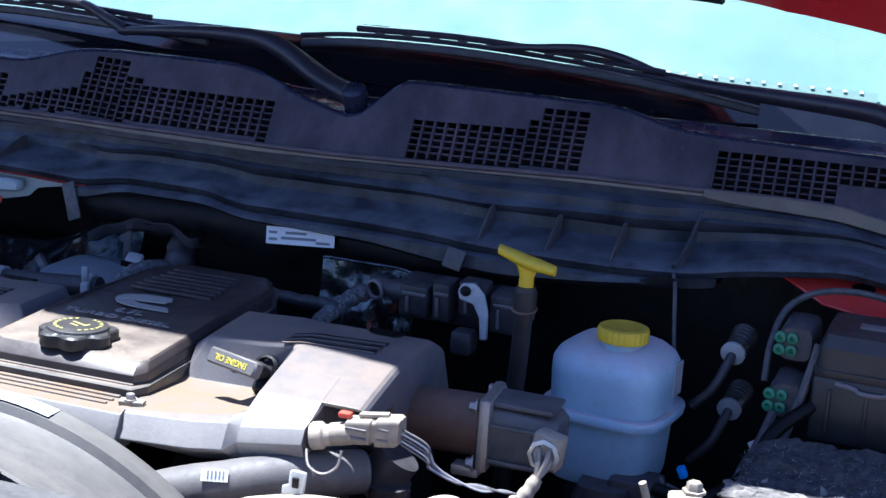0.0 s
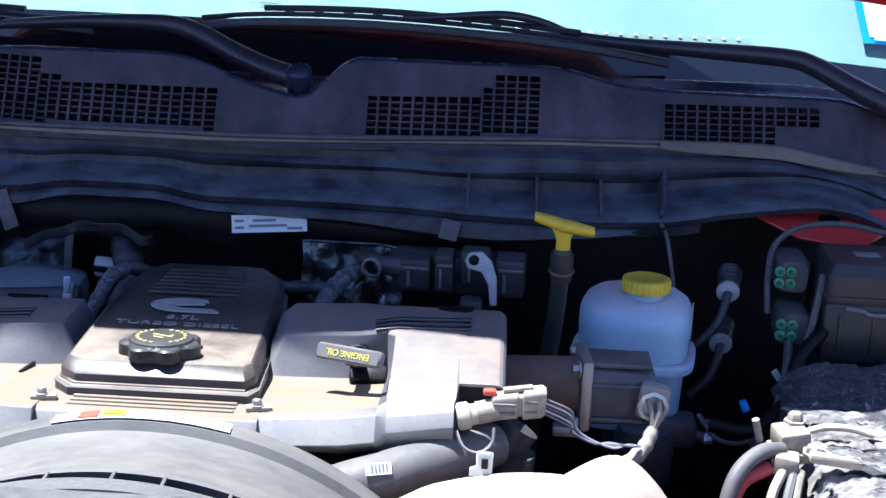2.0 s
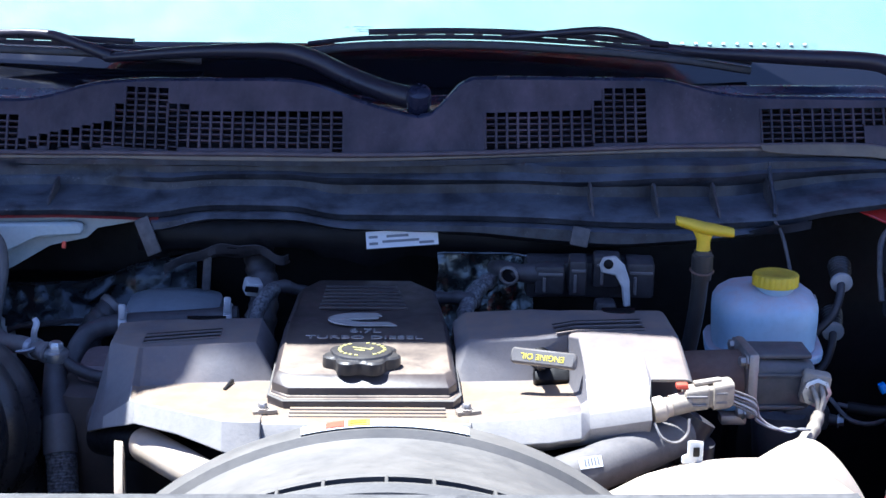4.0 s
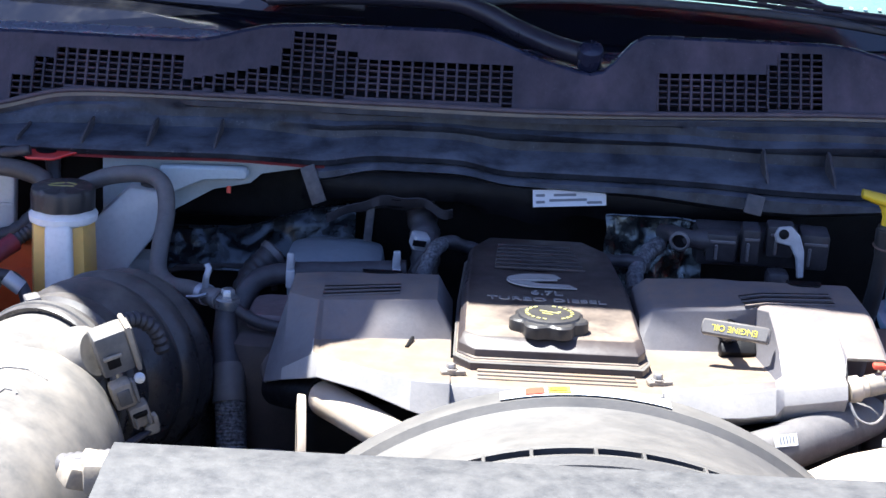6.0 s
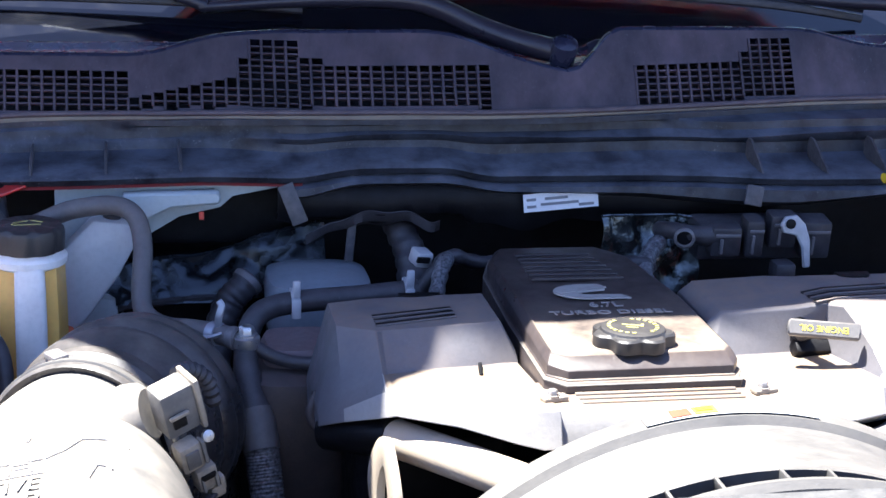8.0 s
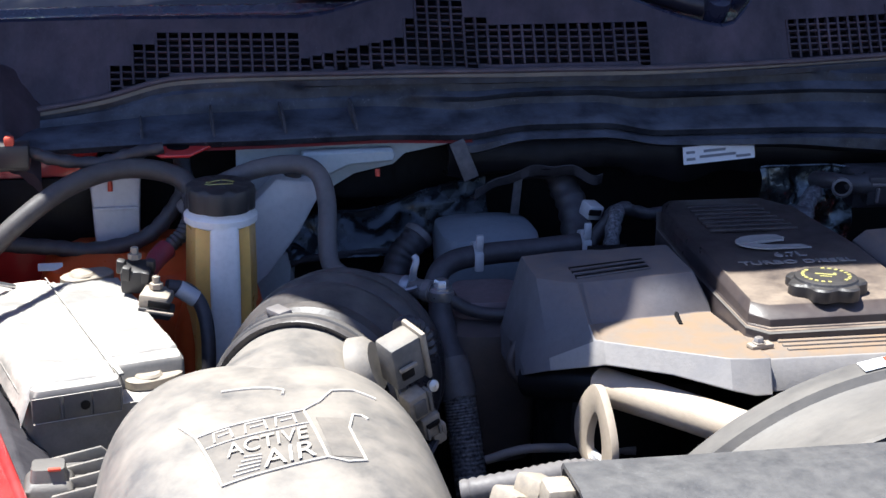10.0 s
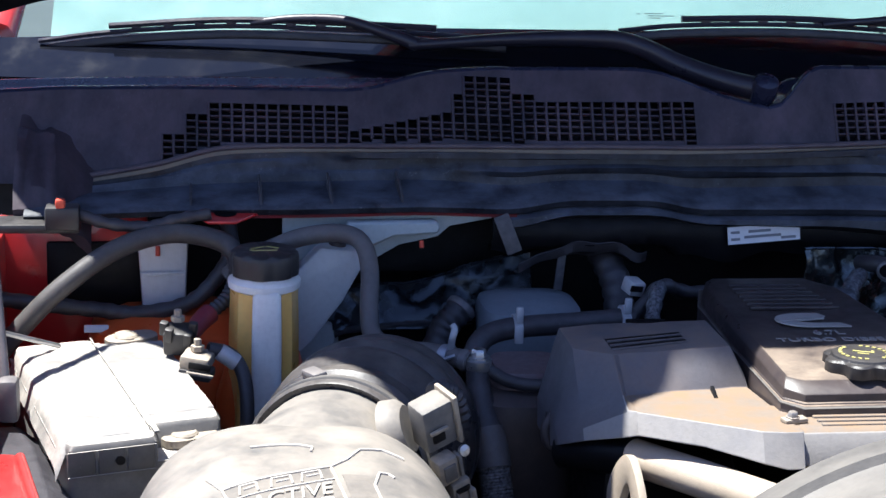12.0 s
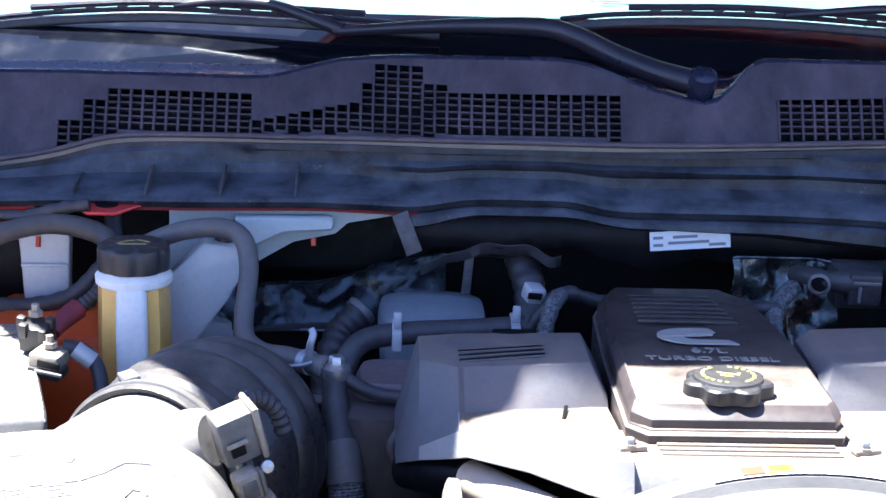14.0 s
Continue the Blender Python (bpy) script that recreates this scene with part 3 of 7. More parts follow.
for x in np.linspace(-0.34, 0.55, 80):
    sy, lz, z2 = ease(SHELF_Y, x), ease(LIP_Z, x), ease(LIP2, x)
    rows.append([(x, sy + 0.015, lz - 0.012), (x, sy - 0.006, lz - 0.018), (x, sy - 0.008, z2), (x, sy + 0.02, z2 - 0.012), (x, 0.05, z2 - 0.02)])
part("lower_lip", slab(rows, 0.003), M_PLENUM, plenum, "black lower lip", angle=50)
rows = [[(x, ease(SHELF_Y, x) + 0.004, ease(LIP_Z, x) - 0.0125), (x, ease(SHELF_Y, x) + 0.0, ease(LIP_Z, x) - 0.0155), (x, 0.05, ease(LIP_Z, x) - 0.018)] for x in np.linspace(-0.76, -0.33, 30)]
# body red, dusted and darkened to paint in shade under the panel
loose("body_seam", slab(rows, 0.002), shader("dusty red paint in shade", (0.2, 0.016, 0.016), 0.6, second=(0.11, 0.03, 0.025), scale=30, mix=0.8), "thin red painted body seam under the plenum panel", "body panel")

# firewall pad with a label
pad = thing("insulation_pad", "black insulation pad with a ragged lower edge on the firewall", "insulation", (0, -0.07, 1.12))
random.seed(4)
rows = []
for x in np.linspace(-0.36, 0.3, 60):
    wob = 0.006 * math.sin(x * 31) + 0.004 * math.sin(x * 67 + 1)
    zb = 1.108 + wob + (0.012 if -0.32 < x < -0.12 else 0)
    rows.append([(x, -0.06, 1.175), (x, -0.078, 1.162), (x, -0.084, 1.14), (x, -0.082 + 0.3 * wob, 1.125), (x, -0.076, zb), (x, -0.05, zb - 0.004)])
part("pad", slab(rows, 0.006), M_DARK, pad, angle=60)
rows = []
TORN = [(-0.325, 1.1), (-0.29, 1.117), (-0.253, 1.131), (-0.204, 1.13), (-0.14, 1.117), (0.0, 1.11)]
for x in np.linspace(-0.325, -0.155, 50):
    z = ease(TORN, x) - 0.006 * math.exp(-((x + 0.165) / 0.014) ** 2) + 0.0018 * math.sin(x * 120)
    rows.append([(x, -0.084, z), (x, -0.08 + 0.003 * math.sin(x * 80), z - 0.012), (x, -0.06 + 0.004 * math.sin(x * 35 + 1), z - 0.019 - 0.003 * math.sin(x * 47))])
part("torn_edge", slab(rows, 0.002), M_BLACK, pad, "dusty torn lower edge", angle=60)
lab = thing("firewall_label", "small white printed label on the firewall pad", "label", (0, -0.095, 1.15))
lm = Matrix.Translation((0.0, -0.0925, 1.143)) @ turned(80, -4.5, 0)
part("sheet", prism([(-0.049, -0.0115), (0.049, -0.0115), (0.049, 0.0115), (-0.049, 0.0115)], 0.0012, lm, 0.0), M_LABEL, lab)
for k, (w, x, y) in enumerate([(0.03, -0.006, 0.004), (0.05, -0.002, -0.003), (0.012, -0.039, 0.004), (0.012, -0.039, -0.005), (0.02, 0.033, -0.007)]):
    part("print_bar", box(lm @ Vector((x, y, 0.001)), (w, 0.0008, 0.0035), 0, turned(-10, -4.5, 0)), M_INK, lab)
loose("tape_strip", box((0.235, -0.155, 1.163), (0.024, 0.004, 0.026), 0.0015, turned(-16, 12, 0)), M_TAPE, "worn grey tape on the plenum lip", "tape")
loose("strap", box((-0.267, -0.075, 1.09), (0.011, 0.003, 0.056), 0.001, turned(0, 4, 0)), M_TAPE, "flat grey strap hanging under the firewall pad", "strap")
loose("tape_strip", box((-0.343, -0.097, 1.144), (0.02, 0.004, 0.052), 0.001, turned(-12, -22, 0)), M_TAPE, "dull grey tape at the end of the firewall pad", "tape")

# ---- windshield, frit, sunshade ----
GLASS_DIR = Vector((0, 0.875, 0.485))


def glass_point(x, s, off=0.0):
    base = Vector((x, 0.165 + 0.12 * x * x, 1.3 - 0.012 * x * x))
    return base + GLASS_DIR * s + Vector((0, -0.485, 0.875)) * off


GX = np.linspace(-1.12, 0.98, 44)
windshield = thing("windshield", "tinted windshield with a black lower border", "windshield", (0, 0.2, 1.3), kind="structure")
pane = part("pane", slab([[glass_point(x, s) for s in np.linspace(0.0, 0.75, 14)] for x in GX], 0.004), M_GLASS, windshield, angle=80)
pane.visible_shadow = False
FRIT = [(-1.0, 0.06), (-0.75, 0.085), (-0.4, 0.105), (0.2, 0.11), (0.5, 0.1), (0.75, 0.075), (0.95, 0.05)]
part("black_border", slab([[glass_point(x, s, 0.009) for s in np.linspace(-0.03, ease(FRIT, x), 5)] for x in GX], 0.0015), M_FRIT, windshield, "glossy black glass border", angle=80)
shade = thing("sunshade", "pale aqua folding sunshade behind the windshield glass", "sunshade", (0, 0.25, 1.33))
part("sheet", slab([[glass_point(x, s, -0.03 + 0.004 * math.sin(x * 18)) for s in np.linspace(0.03, 0.73, 8)] for x in np.linspace(-0.95, 0.92, 80)], 0.003), M_SHADE, shade, angle=80)
part("stitch_band", slab([[glass_point(x, s, -0.022) for s in (0.135, 0.15, 0.162)] for x in np.linspace(0.3, 0.67, 20)], 0.001), M_BAND, shade, "grey-green stitched band", angle=80)
dot_me = finish(lathe([(0.0032, 0), (0.003, 0.0015), (0.001, 0.002)], Matrix(), 8), M_LABEL)
for i in range(16):
    ob = new("stitch", dot_me)
    ob.parent = shade
    ob.matrix_parent_inverse = Matrix.Translation((0, -0.25, -1.33))
    ob.matrix_basis = aim(glass_point(0.31 + i * 0.0225, 0.155, -0.02), (0, -0.485, 0.875))
permit = thing("windshield_sticker", "white rectangular sticker with a blue border inside the glass", "sticker", glass_point(0.9, 0.2, -0.01))
part("sheet", slab([[glass_point(x, s, -0.012) for s in np.linspace(0.15, 0.29, 5)] for x in np.linspace(0.842, 0.955, 5)], 0.0008), M_BLUE, permit, "blue border")
part("paper", slab([[glass_point(x, s, -0.0095) for s in np.linspace(0.163, 0.278, 5)] for x in np.linspace(0.854, 0.943, 5)], 0.0006), M_LABEL, permit, "white paper")
part("print_bar", slab([[glass_point(x, s, -0.008) for s in (0.154, 0.159)] for x in np.linspace(0.86, 0.905, 3)], 0.0005), M_LABEL, permit)
sm = Matrix.Translation(glass_point(-0.05, 0.15, 0.006)) @ turned(34, 0, 0)
stk = thing("glass_sticker", "faint printed maker's marks at the base of the glass", "sticker", glass_point(-0.05, 0.15, 0.006))
for w, x, y in ((0.03, -0.01, 0.004), (0.04, 0.0, -0.001), (0.02, -0.012, -0.006), (0.006, 0.035, 0.0), (0.006, -0.034, 0.003)):
    part("print_bar", box(sm @ Vector((x, y, 0)), (w, 0.0012, 0.0004), 0, turned(34, 0, 0)), M_TAPE, stk)
cab = thing("cab_shell", "red painted truck cab shell around the windshield", "cab", (0, 0.9, 1.2), kind="structure")
part("roof", box((0, 1.35, 1.86), (1.7, 1.1, 0.05), 0.02), M_RED, cab)
part("dash", box((0, 0.75, 1.1), (1.85, 0.8, 0.3), 0.02), M_CAB, cab)
for sx in (-1, 1):
    part("pillar", tube([glass_point(sx * 1.03, 0.1, -0.02), glass_point(sx * 0.99, 0.4, 0.0), glass_point(sx * 0.88, 0.8, 0.02)], 0.03, 10), M_RED, cab)
    part("side_panel", box((sx * 1.02, 1.1, 0.68), (0.03, 1.7, 0.96), 0.01), M_RED, cab)
part("rear_wall", box((0, 1.9, 1.0), (2.0, 0.04, 1.7), 0.01), M_RED, cab)

# ---- hood held open above ----
hood = thing("hood", "open red hood propped above the engine bay", "hood", (0, 0.0, 1.5))
HOOD_FRONT = [(-0.842, -0.465), (-0.82, -0.475), (-0.66, -0.462), (-0.645, -0.452), (-0.575, -0.388), (-0.55, -0.383), (-0.3, -0.383), (-0.2, -0.394), (-0.05, -0.415), (0.1, -0.432), (0.19, -0.415), (0.27, -0.29), (0.4, -0.262), (0.5, -0.255), (0.85, -0.25)]
HOOD_REAR = [(-1.08, 1.33), (-0.97, 1.387), (-0.86, 1.425), (-0.75, 1.449), (-0.6, 1.466), (-0.4, 1.476), (0.0, 1.49), (0.3, 1.497), (0.48, 1.492), (0.6, 1.475), (0.69, 1.457), (0.82, 1.441), (0.875, 1.421), (1.06, 1.33)]
rows = []
for x in np.linspace(-1.08, 1.06, 120):
    k = abs(x) / 1.08
    side = min(1.0, max(0.0, (abs(x) - 0.4) / 0.1))
    rear = Vector((x * 1.11, 0.31 - 0.085 * side - 0.05 * k ** 6, ease(HOOD_REAR, x) - 0.01))
    e = Vector((x * 0.78, curve(HOOD_FRONT, x * 0.78), 2.25 - 0.03 * k ** 4))
    rows.append([rear.lerp(e, s) + Vector((0, 0.03, 0.015)) * math.sin(s * math.pi) for s in np.linspace(0, 1, 10)])
part("skin", slab(rows, 0.02), M_RED, hood, angle=60)
# unseen liner, added to cut red bounce and reflections in the glass border
part("liner", slab([[p + Vector((0, -0.03, -0.016)) for p in [row[0].lerp(row[1], 0.95 if row[0].x > 0.47 else 0.0)] + row[1:9]] for row in rows[3:117]], 0.006), M_DARK, hood, "unseen black fabric hood liner", angle=60)

# ---- engine: block, covers ----
block = thing("engine_block", "dark engine block under the covers", "engine", (0, -0.4, 0.15))
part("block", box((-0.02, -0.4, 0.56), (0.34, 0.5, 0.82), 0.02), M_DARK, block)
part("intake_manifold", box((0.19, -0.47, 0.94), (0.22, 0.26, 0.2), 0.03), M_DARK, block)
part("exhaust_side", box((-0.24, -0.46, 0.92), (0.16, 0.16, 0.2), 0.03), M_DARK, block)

head = thing("valve_cover", "black dusty valve cover with slats and raised lettering", "engine cover", (-0.045, -0.4, 0.97))
HEAD_Z = [(-0.62, 1.1135), (-0.575, 1.1185), (-0.5, 1.1245), (-0.2, 1.118)]


def head_outline(inset, lift, low=None):
    """Plan of the cover with cut front corners, raised to its sloping top."""
    i, j = inset, inset * (0.45 if inset > 0 else 0.6)
    pts = [(-0.112 + j, -0.2 - i), (0.016 - j, -0.2 - i), (0.044 - j, -0.262), (0.054 - j, -0.42), (0.057 - j, -0.585 + i * 0.9), (0.048 - j, -0.602 + i * 1.5), (-0.127 + j, -0.604 + i * 1.5), (-0.145 + j, -0.586 + i * 0.9), (-0.142 + j, -0.42), (-0.134 + j, -0.262)]
    return [(x, y, low if low is not None else curve(HEAD_Z, y) + lift) for x, y in pts]


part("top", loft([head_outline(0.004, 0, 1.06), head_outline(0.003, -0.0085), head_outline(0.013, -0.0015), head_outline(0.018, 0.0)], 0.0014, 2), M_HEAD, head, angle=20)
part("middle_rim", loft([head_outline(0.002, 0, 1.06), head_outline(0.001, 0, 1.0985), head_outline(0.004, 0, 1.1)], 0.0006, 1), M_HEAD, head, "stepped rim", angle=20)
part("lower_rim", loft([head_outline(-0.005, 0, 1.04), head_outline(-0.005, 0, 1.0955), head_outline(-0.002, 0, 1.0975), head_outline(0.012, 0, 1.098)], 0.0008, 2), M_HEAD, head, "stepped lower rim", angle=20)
# thin pale band painted in for sun catching the rim ledge
part("rim_seam", loft([head_outline(-0.006, 0, 1.0962), head_outline(-0.006, 0, 1.0972)], 0.0), M_SHROUD, head, "pale line for the sunlit ledge")
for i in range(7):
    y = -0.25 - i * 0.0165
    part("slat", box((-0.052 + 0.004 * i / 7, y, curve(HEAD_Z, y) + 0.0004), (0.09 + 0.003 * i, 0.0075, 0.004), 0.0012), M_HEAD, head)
TEXT = Matrix.Translation((-0.046, -0.474, 1.1242)) @ turned(-1.2, 0, 0)
letters("TURBO DIESEL", 0.0205, TEXT @ Matrix.Diagonal((1.0, 0.8, 1, 1)), M_WORDS, head, label="raised scuffed lettering")
letters("6.7L", 0.0215, Matrix.Translation((-0.045, -0.448, 1.1237)) @ turned(-1.2, 0, 0), M_WORDS, head, label="raised scuffed lettering")
outer = [(math.cos(a), math.sin(a)) for a in np.linspace(radians(95), radians(265), 16)]
emblem = [(-0.004 + 0.036 * c, 0.022 * s) for c, s in outer] + [(0.036, -0.022), (0.028, -0.011)] + [(0.002 + 0.02 * c, 0.011 * s) for c, s in reversed(outer)] + [(0.02, 0.011), (0.014, 0.022)]
part("emblem", prism([(x * 1.06, y * 1.2) for x, y in emblem], 0.0016, Matrix.Translation((-0.047, -0.4, 1.1226)) @ turned(-1.2, 0, 0), 0.0), M_WHITEINK, head, "raised grey emblem")
part("emblem_bar", prism([(-0.036, -0.006), (0.02, 0.005), (0.02, 0.012), (-0.036, 0.003)], 0.0024, Matrix.Translation((-0.05, -0.4, 1.1228)) @ turned(-1.2, 0, 0), 0.0), M_WHITEINK, head)

cap = thing("oil_filler_cap", "black scalloped oil filler cap with yellow printed ring", "oil cap", (-0.045, -0.562, 1.108))
cm = Matrix.Translation((-0.047, -0.553, 1.113)) @ turned(-2.5, 0, 10)
CAP = [(0.03, -0.003), (0.031, 0.003), (0.0425, 0.004), (0.0435, 0.006), (0.043, 0.0165), (0.0405, 0.0185), (0.0335, 0.0192), (0.0325, 0.0215), (0.03, 0.0225), (0.001, 0.0228)]
rings = []
for r, h in CAP:
    ring = []
    for a in np.linspace(0, 2 * math.pi, 126, endpoint=False):
        k = r * (1 - (0.17 * (0.5 + 0.5 * math.cos(7 * a)) ** 1.5 if r > 0.034 else 0.0))
        ring.append(cm @ Vector((k * math.cos(a), k * math.sin(a), h)))
    rings.append(ring)
part("cap_body", loft(rings), M_CAP, cap, angle=30)
for k in range(22):
    a = k * 360 / 22
    if k in (5, 6, 16, 17):
        continue
    part("print_bar", box(cm @ Vector((0.0245 * math.cos(radians(a)), 0.0245 * math.sin(radians(a)), 0.0229)), (0.0036, 0.004, 0.0008), 0, turned(-2.5, 0, a + 10)), M_CAPINK, cap)
for x, y, w, d in ((0, 0.003, 0.02, 0.0035), (-0.003, -0.004, 0.012, 0.003), (0.01, -0.001, 0.003, 0.009)):
    part("print_bar", box(cm @ Vector((x, y, 0.0229)), (w, d, 0.0008), 0, turned(-2.5, 0, -20)), M_CAPINK, cap)

cover = thing("engine_cover", "dusty grey plastic engine cover with slotted side wings", "engine cover", (0, -0.55, 1.0))
# right wing
WING = [(-0.385, 1.03), (-0.386, 1.126), (-0.389, 1.129), (-0.482, 1.1255), (-0.486, 1.122), (-0.507, 1.083), (-0.516, 1.0815), (-0.645, 1.092), (-0.651, 1.0895), (-0.664, 1.066), (-0.64, 1.055)]
HUMP = [(-0.41, 1.03), (-0.411, 1.137), (-0.415, 1.1405), (-0.5, 1.1425), (-0.525, 1.141), (-0.56, 1.133), (-0.602, 1.1205), (-0.63, 1.107), (-0.644, 1.096), (-0.652, 1.082), (-0.64, 1.06)]
FRONT = [(-0.507, 1.085), (-0.516, 1.083), (-0.648, 1.103), (-0.659, 1.098), (-0.672, 1.074), (-0.645, 1.055)]
TAIL = [(-0.34, 1.03), (-0.383, 1.126), (-0.412, 1.1395), (-0.5, 1.142), (-0.525, 1.1405), (-0.56, 1.1335), (-0.59, 1.127), (-0.608, 1.1225), (-0.602, 1.117), (-0.53, 1.112), (-0.5, 1.03)]


def wing_z(x, y):
    """Height of the right plateau."""
    f, g = min(1.0, (x - 0.073) / 0.12), min(1.0, (-y - 0.39) / 0.09)
    return (1 - f) * (1.129 - 0.0035 * g) + f * (1.1405 + 0.002 * g)


secs = [[(0.058, y, z - 0.012 if 0 < k < 5 else z) for k, (y, z) in enumerate(WING)], [(0.073, y, z) for y, z in WING],
        [(0.15, y - 0.014 if k < 5 else FRONT[k - 5][0], z + 0.0085 if 0 < k < 5 else z if k == 0 else FRONT[k - 5][1]) for k, (y, z) in enumerate(WING)],
        [(0.183, y - (0.025 if k < 3 else 0.02) if k < 5 else FRONT[k - 5][0] + 0.008, z + (0, 0.0105, 0.0105, 0.015, 0.015)[k] if k < 5 else FRONT[k - 5][1] + 0.002) for k, (y, z) in enumerate(WING)],
        [(0.193, y, z) for y, z in HUMP], [(0.259, y + 0.006 * (k > 6), z + 0.008 * (k > 7)) for k, (y, z) in enumerate(HUMP)],
        [(0.262, y, z) for y, z in TAIL], *[[(0.298 + 0.011 * math.sin(a), y + 0.008 * (1 - math.cos(a)) * (k > 3), z - 0.01 * (1 - math.cos(a)) * (z > 1.1)) for k, (y, z) in enumerate(TAIL)] for a in np.linspace(0.0, 1.5, 5)]]


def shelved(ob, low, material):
    """Dust lies thick on the flat faces below a height; front faces are paled for sunlight."""
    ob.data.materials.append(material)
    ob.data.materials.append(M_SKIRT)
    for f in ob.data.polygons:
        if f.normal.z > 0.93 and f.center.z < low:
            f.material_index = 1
        # front-facing faces take the lighter tone painted in for sunlight
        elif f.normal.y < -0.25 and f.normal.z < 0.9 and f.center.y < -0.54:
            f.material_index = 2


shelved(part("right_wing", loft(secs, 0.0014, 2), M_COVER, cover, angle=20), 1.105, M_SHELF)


def slot_row(ends, height):
    """Thin louvre slots, each a dark strip laid on for the groove's shade, with a raised lip."""
    for (xa, ya), (xb, yb) in ends:
        for nm, dy, h, mat, lift in (("slot", 0.0, 0.0034, M_DARK, 0.001), ("slot_lip", -0.005, 0.0014, M_COVER, 0.0018)):
            rows = []
            for f in (0.0, (0.193 - xa) / (xb - xa) if xa < 0.193 < xb else 0.5, 1.0):
                x, y = xa + f * (xb - xa), ya + f * (yb - ya) + dy
                z = height(x, y) + lift
                rows.append([(x, y + h, z), (x, y - h, z)])
            part(nm, slab(rows, 0.0012), mat, cover)


slot_row([((0.168 + 0.001 * k, -0.472 - 0.0145 * k), (0.271, -0.459 - 0.0165 * k)) for k in range(3)], wing_z)
half = [(0.02 * math.cos(a), -0.018 * math.sin(a) ** 0.6) for a in np.linspace(0, math.pi, 10)]
# dark half-disc laid on in place of a shaded notch
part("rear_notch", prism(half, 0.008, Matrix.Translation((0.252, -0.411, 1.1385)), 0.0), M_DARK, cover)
# dark block for the shade in the dipstick hole
part("tube_recess", box((0.165, -0.513, 1.091), (0.04, 0.02, 0.02), 0.004, turned(40, 0, 0)), M_DARK, cover, "dark insert for the shaded hole round the dipstick")
# left wing: rings of (y, z) from the rear foot over the plateau and the recess to the front edge
LEFT = [(-0.358, [(-0.385, 1.0), (-0.388, 1.03), (-0.395, 1.035), (-0.44, 1.033), (-0.485, 1.03), (-0.5, 1.026), (-0.505, 1.02), (-0.46, 1.0)]),
        (-0.336, [(-0.378, 1.0), (-0.378, 1.105), (-0.384, 1.1115), (-0.455, 1.111), (-0.51, 1.06), (-0.522, 1.045), (-0.53, 1.034), (-0.47, 1.01)]),
        (-0.3, [(-0.378, 1.0), (-0.378, 1.109), (-0.384, 1.115), (-0.488, 1.1155), (-0.54, 1.089), (-0.562, 1.079), (-0.572, 1.054), (-0.5, 1.03)]),
        (-0.293, [(-0.378, 1.0), (-0.378, 1.1095), (-0.384, 1.1154), (-0.4885, 1.116), (-0.528, 1.083), (-0.572, 1.082), (-0.584, 1.06), (-0.52, 1.04)]),
        (-0.24, [(-0.379, 1.0), (-0.379, 1.111), (-0.385, 1.1175), (-0.486, 1.1178), (-0.514, 1.0815), (-0.622, 1.0895), (-0.636, 1.068), (-0.56, 1.05)]),
        (-0.19, [(-0.38, 1.0), (-0.381, 1.113), (-0.388, 1.1195), (-0.482, 1.1195), (-0.503, 1.079), (-0.66, 1.0935), (-0.674, 1.064), (-0.58, 1.05)]),
        (-0.168, [(-0.381, 1.0), (-0.382, 1.114), (-0.389, 1.1203), (-0.48, 1.1203), (-0.497, 1.0785), (-0.666, 1.0945), (-0.68, 1.06), (-0.6, 1.05)]),
        (-0.15, [(-0.384, 1.0), (-0.386, 1.085), (-0.392, 1.09), (-0.482, 1.088), (-0.497, 1.0785), (-0.666, 1.0945), (-0.68, 1.06), (-0.6, 1.05)])]
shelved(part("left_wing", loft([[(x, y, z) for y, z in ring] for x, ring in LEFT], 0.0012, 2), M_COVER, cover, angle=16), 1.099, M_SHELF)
slot_row([((-0.297, -0.4435 - 0.0135 * k), (-0.211, -0.4325 - 0.0125 * k)) for k in range(3)],
         lambda x, y: 1.1156 + 0.041 * (x + 0.293))
# second half-disc, again notch shade put in as a dark piece
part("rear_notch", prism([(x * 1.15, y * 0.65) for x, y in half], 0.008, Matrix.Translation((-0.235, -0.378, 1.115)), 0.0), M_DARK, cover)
# dusty shelf and front strip
secs = []
for x in (-0.158, -0.14, 0.055, 0.068):
    secs.append([(x, -0.57, 1.06), (x, -0.57, 1.0855), (x, -0.651, 1.0918), (x, -0.658, 1.089), (x, -0.672, 1.06), (x, -0.65, 1.05)])
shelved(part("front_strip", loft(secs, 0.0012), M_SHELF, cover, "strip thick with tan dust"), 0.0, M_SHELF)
part("shelf_slit", box((-0.196, -0.522, 1.0815), (0.004, 0.034, 0.006), 0.001, turned(0, 0, -10)), M_DARK, cover, "dark slit")
for i in range(3):
    part("strip_rib", box((-0.04, -0.616 - 0.013 * i, 1.0895 + 0.0008 * i), (0.165, 0.0055, 0.004), 0.001), M_SHELF, cover)
for x in (-0.148, 0.066):
    part("bolt_clip", box((x, -0.632, 1.0935), (0.026, 0.012, 0.005), 0.0015, turned(0, 0, 12)), M_CONN, cover)
    bolt("bolt", (x - 0.002, -0.632, 1.0955), (0, 0, 1), 0.005, cover, M_ALU)

# oil dipstick with its printed handle
dip = thing("oil_dipstick", "grey oil dipstick handle printed in yellow", "dipstick", (0.15, -0.53, 1.09))
dm = Matrix.Translation((0.15, -0.574, 1.1335)) @ turned(62, 0, -24) @ Matrix.Rotation(radians(1.5), 4, "Z")
